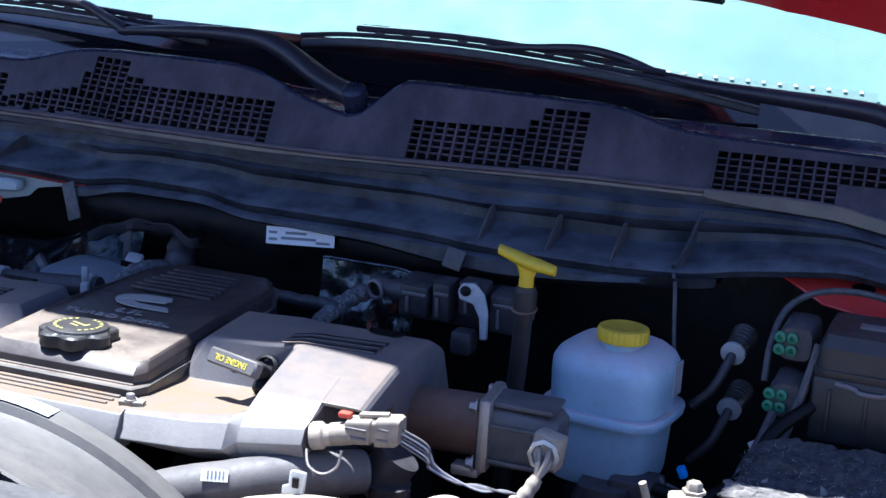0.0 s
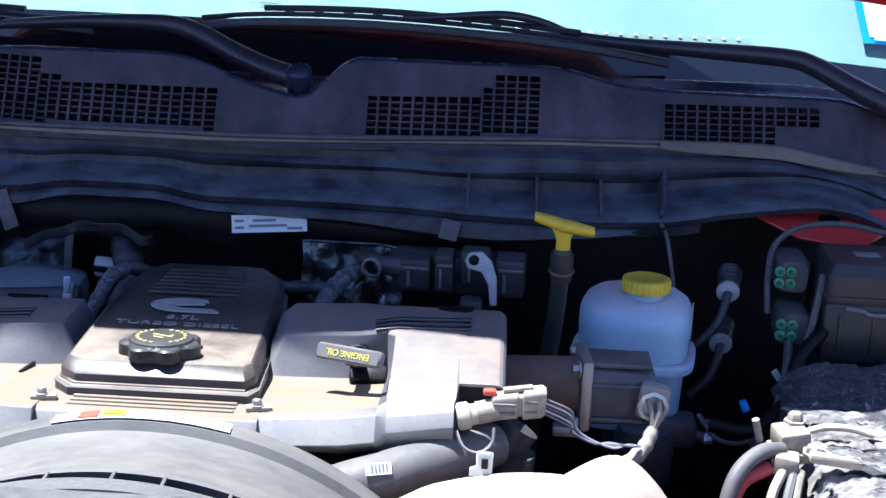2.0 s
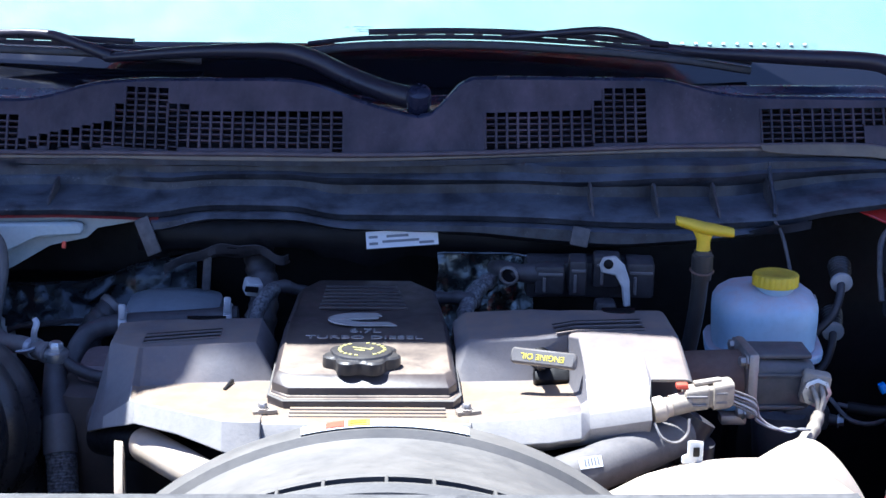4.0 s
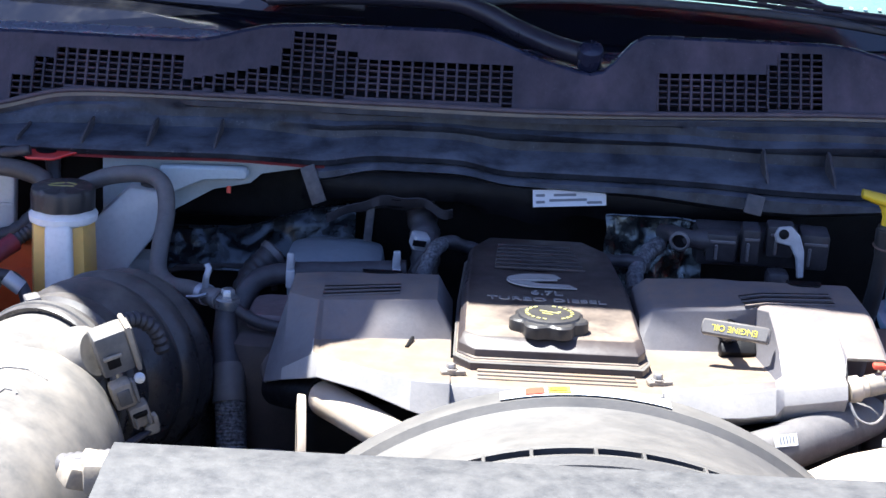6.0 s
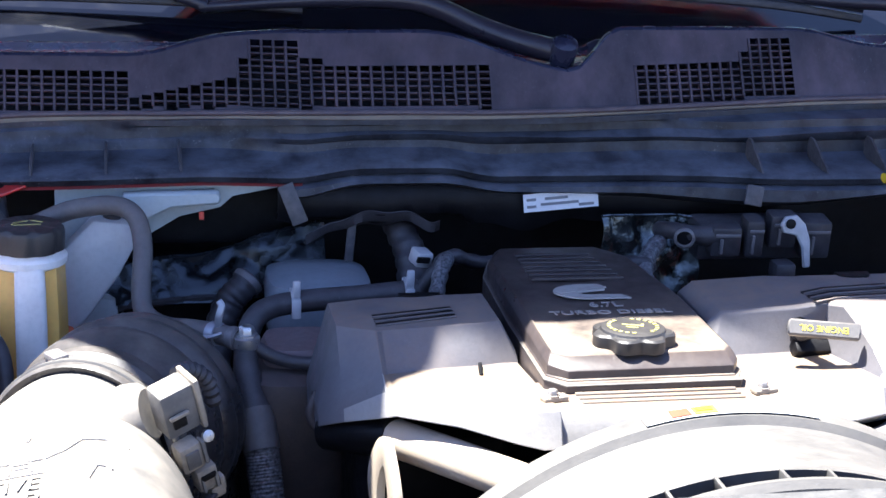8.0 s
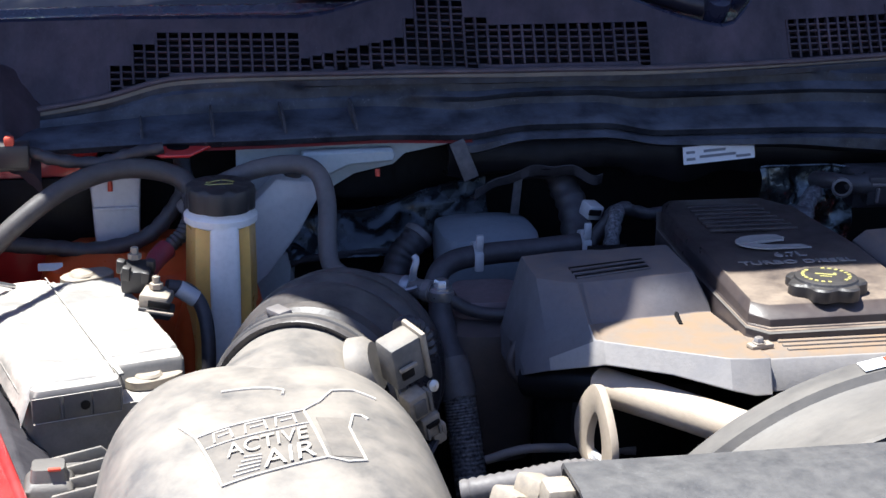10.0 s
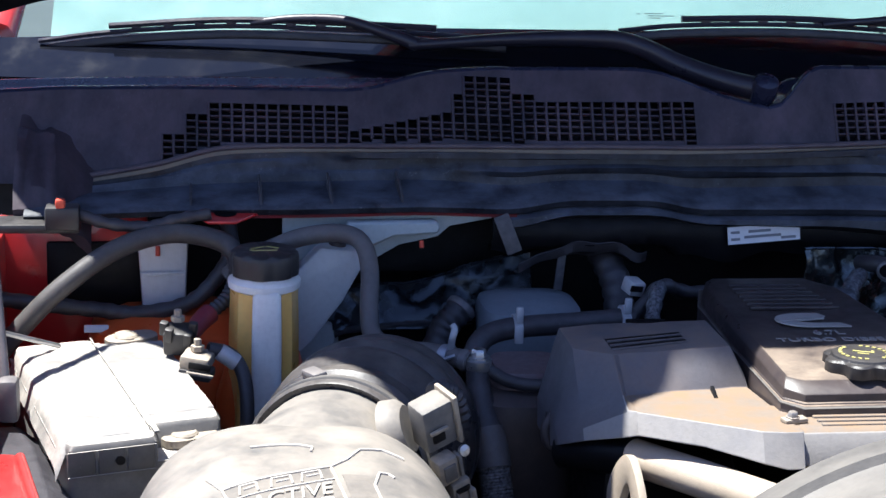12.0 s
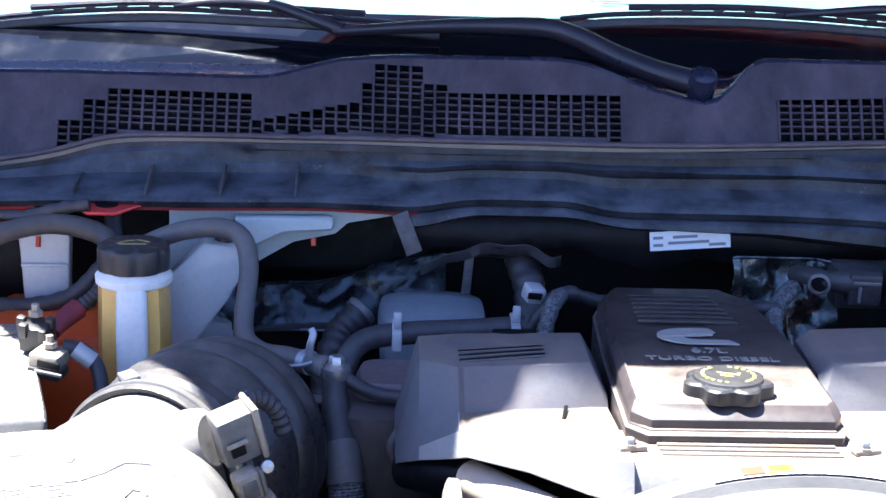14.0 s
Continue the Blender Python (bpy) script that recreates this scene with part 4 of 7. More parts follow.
part("handle", prism([(-0.036, -0.0085), (0.036, -0.0085), (0.037, 0.0), (0.036, 0.0085), (-0.036, 0.0085), (-0.037, 0)], 0.012, dm, 0.002), shader("grey handle", (0.1, 0.1, 0.105), 0.45, second=(0.14, 0.135, 0.13), dust=TAN, dust_amount=0.25), dip)
letters("ENGINE OIL", 0.0092, dm @ Matrix.Translation((0, 0, 0.0063)) @ turned(0, 0, 180), M_YINK, dip, label="yellow lettering upside down", depth=0.0004)
part("stem", tube([(0.15, -0.572, 1.13), (0.152, -0.545, 1.122), (0.153, -0.515, 1.108), (0.153, -0.49, 1.09)], 0.008, 12), M_BLACK, dip)
part("tube_mouth", lathe([(0.013, 0), (0.014, 0.004), (0.01, 0.006), (0.009, 0.001)], aim((0.153, -0.506, 1.109), (0, -0.75, 0.65)), 20), M_DARK, dip)

# ---- fluid reservoir with the yellow cap ----
res = thing("fluid_reservoir", "milky blue-white fluid reservoir with a yellow cap", "reservoir", (0.47, -0.24, 0.95))
rm = Matrix.Translation((0.468, -0.235, 0)) @ turned(0, 0, -8)
part("body", stack([(0.955, 0.04, 0.04), (0.958, 0.056, 0.052), (0.97, 0.06, 0.056), (1.035, 0.0635, 0.06), (1.0375, 0.0635, 0.06)], rm, 40, 4), M_BLUEWHITE, res)
part("band", stack([(1.036, 0.062, 0.058), (1.037, 0.0745, 0.0705), (1.0445, 0.0755, 0.0715), (1.0475, 0.074, 0.07), (1.048, 0.062, 0.058)], rm, 40, 4), M_BLUEWHITE, res)
part("upper_body", stack([(1.047, 0.0655, 0.062), (1.085, 0.0675, 0.064), (1.1, 0.067, 0.063), (1.109, 0.062, 0.058), (1.117, 0.05, 0.046, 0, 0.004), (1.122, 0.036, 0.032, 0.003, 0.006), (1.1235, 0.01, 0.01, 0.004, 0.0)], rm, 40, 3.4), M_BLUEWHITE, res, "milky upper half with a dusty top")
nm = Matrix.Translation((0.476, -0.252, 1.118))
part("neck", lathe([(0.024, -0.005), (0.024, 0.007), (0.026, 0.008), (0.026, 0.01)], nm, 24), M_BLUEWHITE, res)
part("cap", lathe([(0.026, 0.009), (0.0295, 0.009), (0.0295, 0.021), (0.0285, 0.0235), (0.024, 0.025), (0.0225, 0.0243), (0.001, 0.0245)], nm, 96, 24, 0.04, 0.028), M_YELLOW, res, "ribbed yellow screw cap")
part("level_plate", prism([(-0.013, -0.02), (0.013, -0.02), (0.013, 0.02), (-0.013, 0.02)], 0.002, Matrix.Translation((0.5375, -0.222, 1.082)) @ turned(90, 0, 82), 0.0005), M_CLIP, res)
part("pump_base", box((0.47, -0.25, 0.9), (0.09, 0.09, 0.12), 0.02), M_DARK, res)
part("lower_housing", stack([(0.89, 0.012, 0.012), (0.897, 0.026, 0.026), (0.91, 0.033, 0.032), (0.955, 0.036, 0.034), (0.972, 0.03, 0.03)], Matrix.Translation((0.483, -0.3, 0)), 28, 3), M_BLACK, res)
part("pump_body", box((0.515, -0.285, 0.965), (0.06, 0.05, 0.034), 0.008), M_BLACK, res)
bolt("pump_bolt", (0.555, -0.305, 0.962), (1, -0.3, 0), 0.006, res)
part("outlet", rod((0.52, -0.29, 0.965), (0.556, -0.305, 0.962), 0.007), M_BLACK, res)

# yellow T-handled dipstick
tee = thing("transmission_dipstick", "yellow T-handled dipstick in a black tube", "dipstick", (0.371, -0.29, 0.9))
part("handle", loft([[(0.371 + u * 0.034, -0.303 - u * 0.006 + 0.0105 * math.cos(a) * (1 - 0.3 * u * u), 1.213 - u * 0.006 + 0.008 * math.sin(a) * (1 - 0.25 * u * u) + 0.002 * abs(u)) for a in np.linspace(0, 2 * math.pi, 14, endpoint=False)]
      for u in (-1.02, -1, -0.92, -0.4, 0, 0.4, 0.92, 1, 1.02)], 0), M_YELLOW, tee)
part("stem", loft([[(0.371 + w * math.cos(a), -0.3 + 0.007 * math.sin(a), z) for a in np.linspace(0, 2 * math.pi, 12, endpoint=False)] for z, w in ((1.18, 0.009), (1.195, 0.0085), (1.203, 0.011), (1.21, 0.015))], 0), M_YELLOW, tee)
part("collar", lathe([(0.012, -0.02), (0.0135, 0), (0.0135, 0.012), (0.0115, 0.0135), (0.011, 0.018)], Matrix.Translation((0.371, -0.299, 1.166)), 20), M_CAP, tee)
part("wire_ring", lathe([(0.0145, 0), (0.0155, 0.001), (0.0145, 0.002)], Matrix.Translation((0.371, -0.299, 1.157)) @ turned(12, 0, 0), 24), M_RUST, tee)
part("tube", tube([(0.371, -0.299, 1.16), (0.366, -0.29, 1.08), (0.35, -0.26, 0.95), (0.34, -0.22, 0.8)], 0.0105, 12), M_CAP, tee)

# ---- throttle valve with its pipe ----
thr = thing("throttle_valve", "dark cast throttle valve on a rusty brown pipe", "valve", (0.4, -0.46, 0.95))
part("pipe", rod((0.29, -0.455, 1.068), (0.392, -0.466, 1.076), 0.033, 28), M_RUST, thr)
part("flange", box((0.394, -0.468, 1.077), (0.014, 0.074, 0.08), 0.006, turned(0, 0, 4)), M_ALU, thr)
part("body", loft([[(x, -0.466 + y, 1.074 + z) for y, z in rounded(hy, hz, 24, 5)] for x, hy, hz in ((0.398, 0.032, 0.031), (0.402, 0.033, 0.033), (0.452, 0.033, 0.031), (0.464, 0.029, 0.029), (0.47, 0.025, 0.024))], 0), M_CASTDARK, thr)
for z in (1.052, 1.09):
    part("rib", box((0.428, -0.501, z), (0.06, 0.004, 0.005), 0.0015), M_CASTDARK, thr)
part("lid", box((0.43, -0.468, 1.11), (0.07, 0.05, 0.006), 0.002), M_CASTDARK, thr)
for y, z in ((-0.5, 1.107), (-0.5, 1.046), (-0.438, 1.107)):
    bolt("bolt", (0.388, y, z), (-1, -0.2, 0), 0.006, thr, M_ALU)
part("gasket_tab", box((0.378, -0.49, 1.035), (0.03, 0.02, 0.012), 0.003), M_ALU, thr)

loomconn = thing("wiring_connector", "pale wire bundle in a square grey connector", "connector", (0.465, -0.5, 1.04))
# paler plastic stands in for sun on the connector
part("shell", box((0.467, -0.505, 1.078), (0.032, 0.022, 0.038), 0.005, turned(0, 8, -10)), M_CONN, loomconn)
part("frame", lathe([(0.014, 0), (0.017, 0.002), (0.017, 0.006), (0.0125, 0.007), (0.012, 0.002)], aim((0.466, -0.514, 1.076), (0, -1, 0.05)), 8), M_STEEL, loomconn)
for dx, dz in ((-0.006, 0.005), (0.005, 0.006), (-0.002, -0.005), (0.007, -0.004)):
    part("wire", tube([(0.466 + dx, -0.514, 1.078 + dz), (0.468 + dx * 0.7, -0.528, 1.07 + dz * 0.6), (0.465, -0.537, 1.055)], 0.0028, 8), M_CONN, loomconn)
part("loom", tube([(0.466, -0.535, 1.058), (0.456, -0.548, 1.04), (0.436, -0.56, 1.024), (0.41, -0.575, 1.008), (0.39, -0.6, 0.99)], [0.007, 0.008, 0.009, 0.0095, 0.0095], 12, 8, ripple=0.06), M_CONN, loomconn, "taped dusty wiring loom")

sensor = thing("pressure_sensor", "hex pressure sensor with a pale dusty connector and red lock", "sensor", (0.3, -0.61, 1.08))
part("hex_body", lathe([(0.012, 0), (0.014, 0.003), (0.014, 0.012), (0.011, 0.015), (0.0105, 0.024)], aim((0.261, -0.628, 1.094), (0.93, 0.2, 0.15)), 18), M_BEIGE, sensor)
part("collar", rod((0.281, -0.624, 1.098), (0.301, -0.62, 1.102), 0.0115, 16), M_CONN, sensor)
plug = part("plug", loft([[(x, -0.616 + 0.12 * (x - 0.313) + y, 1.106 + z + 0.12 * (x - 0.313)) for y, z in rounded(hy, hz, 20, 6)] for x, hy, hz in ((0.295, 0.009, 0.01), (0.297, 0.012, 0.0125), (0.321, 0.012, 0.013), (0.322, 0.0105, 0.0115), (0.326, 0.0105, 0.0115), (0.327, 0.0135, 0.0145), (0.345, 0.0135, 0.0145), (0.349, 0.011, 0.012))], 0), M_CONN, sensor)
part("lock_tab", box((0.293, -0.62, 1.1195), (0.013, 0.01, 0.006), 0.002), M_REDINK, sensor, "small red lock tab")
for dx, dz, w in ((0.0, 0.004, 0.022), (0.002, -0.005, 0.018), (0.027, 0.007, 0.012), (0.027, -0.003, 0.012)):
    part("plug_rib", box((0.308 + dx, -0.6295 + 0.12 * dx, 1.106 + dz), (w, 0.003, 0.0025), 0.0006), M_CONNDARK, plug)
part("plug_latch", box((0.321, -0.614, 1.1225), (0.03, 0.009, 0.004), 0.0012, turned(0, -7, 7)), M_CONN, plug)
for k in range(5):
    q = 0.0022 * math.sin(k * 1.3)
    part("wire", tube([(0.349, -0.612, 1.112 - 0.0038 * k), (0.375, -0.61, 1.1 - 0.004 * k), (0.38 + q, -0.606 + q, 1.08 - 0.001 * k), (0.4 - q, -0.592, 1.062 + q), (0.42 + q, -0.578 - q, 1.054 - q), (0.438, -0.566 + q, 1.05), (0.452, -0.556, 1.046)], 0.0013, 6), M_CLIP if k % 2 else M_CONNDARK, sensor)
part("spring_clip", tube([(0.262, -0.64, 1.085), (0.27, -0.65, 1.072), (0.285, -0.65, 1.067), (0.297, -0.645, 1.075), (0.299, -0.64, 1.09)], 0.0016, 6), M_ALU, sensor)

pipe = thing("charge_pipe", "dull dusty charge pipe with a white barcode sticker", "pipe", (0.2, -0.66, 0.95))
part("pipe", tube([(0.06, -0.7, 0.985), (0.13, -0.688, 1.025), (0.2, -0.664, 1.044), (0.26, -0.625, 1.052), (0.3, -0.585, 1.05)], [0.026, 0.026, 0.025, 0.024, 0.022], 20), M_HOSE, pipe)
part("sticker", box((0.19, -0.6895, 1.0605), (0.026, 0.001, 0.012), 0, turned(-30, 0, 20)), M_LABEL, pipe, "white barcode sticker")
for k in range(5):
    part("print_bar", box((0.184 + 0.0035 * k, -0.692 + 0.0013 * k, 1.061), (0.0016, 0.001, 0.008), 0, turned(-30, 0, 20)), M_INK, pipe)
part("hose_end", rod((0.3, -0.555, 1.02), (0.325, -0.55, 1.06), 0.024, 18), M_BLACK, pipe)
part("hose_drop", rod((0.32, -0.56, 0.98), (0.322, -0.565, 1.035), 0.022, 18), M_BLACK, pipe)

# ---- electronics on the firewall ----
ecm = thing("control_module", "black multi-plug control module on the firewall", "module", (0.25, -0.14, 1.05))
part("housing", box((0.245, -0.13, 1.103), (0.16, 0.05, 0.05), 0.006), M_BLACK, ecm)
for x, w, h, z, d in ((0.195, 0.04, 0.04, 1.11, 0.03), (0.232, 0.024, 0.05, 1.114, 0.036), (0.27, 0.036, 0.044, 1.122, 0.03), (0.314, 0.038, 0.05, 1.112, 0.04)):
    pl = part("plug", box((x, -0.165, z), (w, d, h), 0.005, turned(6, 0, -4)), M_BLACK, ecm)
    part("plug_rib", box((x, -0.166 - d / 2, z + h * 0.2), (w * 0.8, 0.004, 0.004), 0.001, turned(6, 0, -4)), M_CONNDARK, pl)
    part("plug_rib", box((x - w * 0.2, -0.166 - d / 2, z - h * 0.15), (0.004, 0.004, h * 0.5), 0.001, turned(6, 0, -4)), M_CONNDARK, pl)
part("loom", tube([(0.12, -0.14, 1.1), (0.1, -0.16, 1.09), (0.085, -0.19, 1.075), (0.08, -0.23, 1.06)], 0.011, 12, 8, ripple=0.07), M_BRAID, ecm)
part("elbow", tube([(0.185, -0.165, 1.115), (0.155, -0.165, 1.116), (0.135, -0.15, 1.117), (0.125, -0.12, 1.11)], [0.016, 0.0115, 0.011, 0.011], 14), M_BLACK, ecm)
part("elbow_mouth", lathe([(0.008, -0.004), (0.0125, 0.0), (0.0135, 0.006), (0.0105, 0.008), (0.0095, 0.002)], aim((0.142, -0.168, 1.114), (-0.3, -0.9, -0.1)), 20), M_CONNDARK, ecm)
part("mouth_core", lathe([(0.0098, 0.003), (0.001, 0.0035)], aim((0.142, -0.168, 1.114), (-0.3, -0.9, -0.1)), 16), M_DARK, ecm)
lever = [(-0.012, 0.03), (0.004, 0.032), (0.016, 0.02), (0.023, 0.0), (0.025, -0.035), (0.016, -0.036), (0.013, -0.01), (0.004, 0.006), (-0.014, 0.01), (-0.017, 0.02)]
part("lock_lever", prism(lever, 0.006, Matrix.Translation((0.274, -0.197, 1.116)) @ turned(84, 0, 3), 0.0015), M_CLIP, ecm, "pale grey locking lever")
part("lever_eye", lathe([(0.003, 0), (0.0065, 0.0005), (0.0065, 0.002), (0.003, 0.003)], aim((0.268, -0.2, 1.138), (0, -1, 0.1)), 14), M_DARK, ecm)
part("plug_foot", box((0.267, -0.19, 1.072), (0.028, 0.03, 0.03), 0.006), M_BLACK, ecm)
foil = thing("heat_shield", "crinkled silvery foil heat shield behind the valve cover", "heat shield", (0.07, -0.12, 0.9))
random.seed(2)
rows = []
for x in np.linspace(0.045, 0.175, 40):
    row = []
    for f in np.linspace(0, 1, 16):
        p = Vector((x, -0.115 - 0.02 * f, 1.128 - 0.12 * f - 0.2 * max(0.0, abs(x - 0.1) - 0.05) * (1 - f)))
        row.append(p + Vector((0.4, -1, 0.3)) * (0.014 * noise.noise(p * 30) + 0.006 * abs(noise.noise(p * 70))))
    rows.append(row)
part("foil", slab(rows, 0.001), M_FOILPALE, foil, angle=70)
part("edge_fold", tube([r[0] + Vector((0, -0.002, 0.001)) for r in rows[::3]], 0.0022, 8), M_FOILPALE, foil, "folded top edge")
foil = thing("heat_shield", "crinkled dark glossy foil blanket low on the firewall", "heat shield", (-0.38, 0.03, 0.95))
rows = []
FOIL_TOP = [(-0.575, 1.042), (-0.48, 1.047), (-0.44, 1.051), (-0.396, 1.064), (-0.345, 1.08), (-0.29, 1.092)]
for x in np.linspace(-0.575, -0.29, 84):
    row = []
    for f in np.linspace(0, 1, 22):
        low = 0.992 + 0.12 * max(0.0, x + 0.42)
        p = Vector((x, -0.02 + 0.03 * f, low + (ease(FOIL_TOP, x) - low) * f))
        fold = 0.014 * noise.noise(p * 12) + 0.008 * abs(noise.noise(p * 26)) + 0.002 * abs(noise.noise(p * 60))
        row.append(p + Vector((0.1, -0.8, 0.5)) * fold)
    rows.append(row)
part("foil", slab(rows, 0.001), M_FOIL, foil, angle=70)
part("edge_fold", tube([r[-1] + Vector((0, -0.002, 0.001)) for r in rows[::3]], 0.0022, 8), M_FOIL, foil, "folded top edge")
harness = thing("wiring_harness", "black corrugated wiring harness behind the valve cover", "harness", (0, -0.16, 1.0))
part("loom", tube([(-0.2, -0.2, 1.06), (-0.165, -0.19, 1.1), (-0.12, -0.165, 1.085), (-0.04, -0.15, 1.08), (0.03, -0.16, 1.078), (0.08, -0.18, 1.085), (0.1, -0.17, 1.075)], 0.009, 12, 8, ripple=0.08), M_BLACK, harness)
part("branch", tube([(-0.165, -0.19, 1.1), (-0.178, -0.22, 1.095), (-0.19, -0.25, 1.07), (-0.2, -0.28, 1.05)], 0.0095, 12, 8, ripple=0.07), M_BRAID, harness)
part("plug", box((-0.196, -0.18, 1.098), (0.022, 0.024, 0.02), 0.004, turned(10, 10, 20)), M_CLIP, harness)
part("plug_slot", box((-0.196, -0.196, 1.099), (0.018, 0.003, 0.008), 0.001, turned(10, 10, 20)), M_DARK, harness)

# ---- left-hand tanks ----
tank = thing("coolant_tank", "orange coolant tank with a milky filler column and black cap", "coolant tank", (-0.66, -0.15, 0.8))
dm = Matrix.Translation((-0.657, -0.183, 0))
part("tank_body", stack([(0.78, 0.12, 0.08), (0.8, 0.13, 0.09), (0.98, 0.13, 0.09), (1.02, 0.12, 0.08), (1.038, 0.08, 0.05), (1.04, 0.01, 0.01)], Matrix.Translation((-0.75, -0.06, 0)), 32, 3), M_ORANGE, tank)
part("lower_body", stack([(0.8, 0.06, 0.06), (0.95, 0.06, 0.06), (1.0, 0.046, 0.046), (1.01, 0.02, 0.02)], Matrix.Translation((-0.655, -0.15, 0)), 24, 4), M_ORANGE, tank)
part("column", stack([(0.86, 0.044, 0.04), (1.05, 0.0425, 0.039), (1.1, 0.041, 0.038), (1.108, 0.038, 0.036)], dm, 8, 2.6), M_AMBER, tank, "amber stained column")
part("column_front", stack([(0.86, 0.0185, 0.012), (1.05, 0.018, 0.012), (1.1, 0.017, 0.012), (1.106, 0.015, 0.01)], Matrix.Translation((-0.655, -0.216, 0)), 16, 5), M_MILK, tank, "milky white centre rib")
part("neck_lip", lathe([(0.037, 1.1), (0.0435, 1.104), (0.044, 1.112), (0.039, 1.116), (0.036, 1.125)], dm, 36), M_MILK, tank)
part("cap", lathe([(0.039, 1.119), (0.0415, 1.12), (0.042, 1.141), (0.0405, 1.146), (0.036, 1.1485), (0.001, 1.149)], dm @ turned(0, 0, 12), 96, 8, 0.055, 0.038), M_CAP, tank, "black lobed screw cap")
for k, (x, y, w, a) in enumerate(((-0.008, 0.006, 0.018, 30), (0.01, 0.008, 0.016, -30), (0.0, -0.006, 0.03, 4), (-0.014, -0.001, 0.012, 60))):
    part("cap_mark", box(dm @ Vector((x, y, 1.1493)), (w, 0.003, 0.0008), 0, turned(0, 0, a)), M_CAPINK, tank)
ob = part("side_label", box((-0.862, -0.105, 1.025), (0.03, 0.002, 0.01), 0.0005, turned(-35, 0, 0)), M_LABEL, tank)

bladeL = [(-0.032, 0.0), (0.032, 0.002), (0.03, -0.045), (0.026, -0.14), (-0.024, -0.14), (-0.029, -0.045)]
washer = thing("washer_bottle", "translucent white washer bottle necks behind the tank", "washer bottle", (-0.7, -0.06, 0.8))
part("left_neck", prism(bladeL, 0.022, Matrix.Translation((-0.78, -0.062, 1.132)) @ turned(90, 0, 0), 0.005, 2), M_NECK, washer)
part("neck_bead", box((-0.78, -0.076, 1.088), (0.056, 0.004, 0.005), 0.0015), M_NECK, washer)
bladeR = [(-0.02, 0.012), (0.03, 0.006), (0.036, -0.01), (0.01, -0.06), (-0.03, -0.115), (-0.07, -0.15), (-0.1, -0.16), (-0.1, -0.09), (-0.06, -0.03)]
part("right_neck", prism(bladeR, 0.03, Matrix.Translation((-0.565, -0.105, 1.122)) @ turned(90, 0, 0), 0.006, 2), M_NECK, washer)
part("reservoir", box((-0.7, 0.0, 0.86), (0.3, 0.06, 0.3), 0.03), M_WHITEPLASTIC, washer)
for x, y in ((-0.775, -0.06), (-0.562, -0.1)):
    part("grommet", lathe([(0.011, -0.008), (0.011, 0.004), (0.006, 0.006), (0.005, 0.022), (0.007, 0.024)], Matrix.Translation((x, y, 1.132)), 14), M_BLACK, washer)
part("red_pin", rod((-0.786, -0.076, 1.124), (-0.786, -0.08, 1.112), 0.003), M_REDINK, washer)

plate = thing("fender_brace", "pale sheet-metal brace running to the firewall", "brace", (-0.5, -0.07, 1.0))
part("web", prism([(-0.13, 0.022), (0.15, 0.022), (0.15, 0.012), (0.085, -0.0), (0.07, -0.014), (0.02, -0.025), (-0.03, -0.055), (-0.13, -0.1)], 0.004, Matrix.Translation((-0.5, -0.068, 1.148)) @ turned(90, 0, 0), 0.0008), M_LIGHTSTEEL, plate)
part("arm", prism([(-0.06, 0.012), (0.055, 0.014), (0.06, 0.008), (0.058, -0.002), (0.0, -0.006), (-0.05, -0.03)], 0.02, Matrix.Translation((-0.49, -0.085, 1.146)) @ turned(90, 0, 0), 0.003), M_LIGHTSTEEL, plate)
part("red_pin", rod((-0.455, -0.1, 1.136), (-0.455, -0.104, 1.128), 0.003), M_REDINK, plate)

for sx, cx, w in ((-1, -0.706, 0.085), (1, 0.715, 0.19)):
    fl = thing("body_flange", "red painted body flange with an oval hole", "body panel", (cx, -0.09, 1.15))
    top = 1.172 if sx < 0 else 1.196
    part("flange", prism([(-w * 0.6, 0.0), (w * 0.6, 0.0), (w * 0.55, -0.02), (w * 0.2, -0.045 if sx < 0 else -0.075), (-w * 0.2, -0.045 if sx < 0 else -0.06), (-w * 0.5, -0.02)], 0.004, Matrix.Translation((cx, -0.062, top)) @ turned(14 if sx < 0 else 30, 0, 0), 0.001), M_RED, fl)
    # dark disc laid on for the shade in the oval hole
    part("hole", lathe([(0.014, 0), (0.014, 0.001), (0.001, 0.0012)], Matrix.Translation((cx + 0.004, -0.086, top - (0.0035 if sx < 0 else 0.011))) @ turned(14 if sx < 0 else 30, 0, 0) @ Matrix.Diagonal((1.0, 0.6, 1, 1)), 20), M_DARK, fl)
fender = thing("inner_fender", "red painted inner fender panel beside the battery", "body panel", (-0.93, -0.06, 0.9))
part("panel", box((-0.9, -0.02, 1.045), (0.2, 0.012, 0.21), 0.004), M_RED, fender)
part("side", box((-0.985, -0.3, 0.98), (0.012, 0.6, 0.3), 0.004), M_RED, fender)
# dark plate laid on for the shade in the opening
part("opening", box((-0.862, -0.03, 1.074), (0.13, 0.008, 0.088), 0.02), M_DARK, fender)
endcap = thing("cowl_end_cap", "black plastic cowl end cap with a wiring clip", "trim", (-0.93, -0.03, 1.15))
rows = []
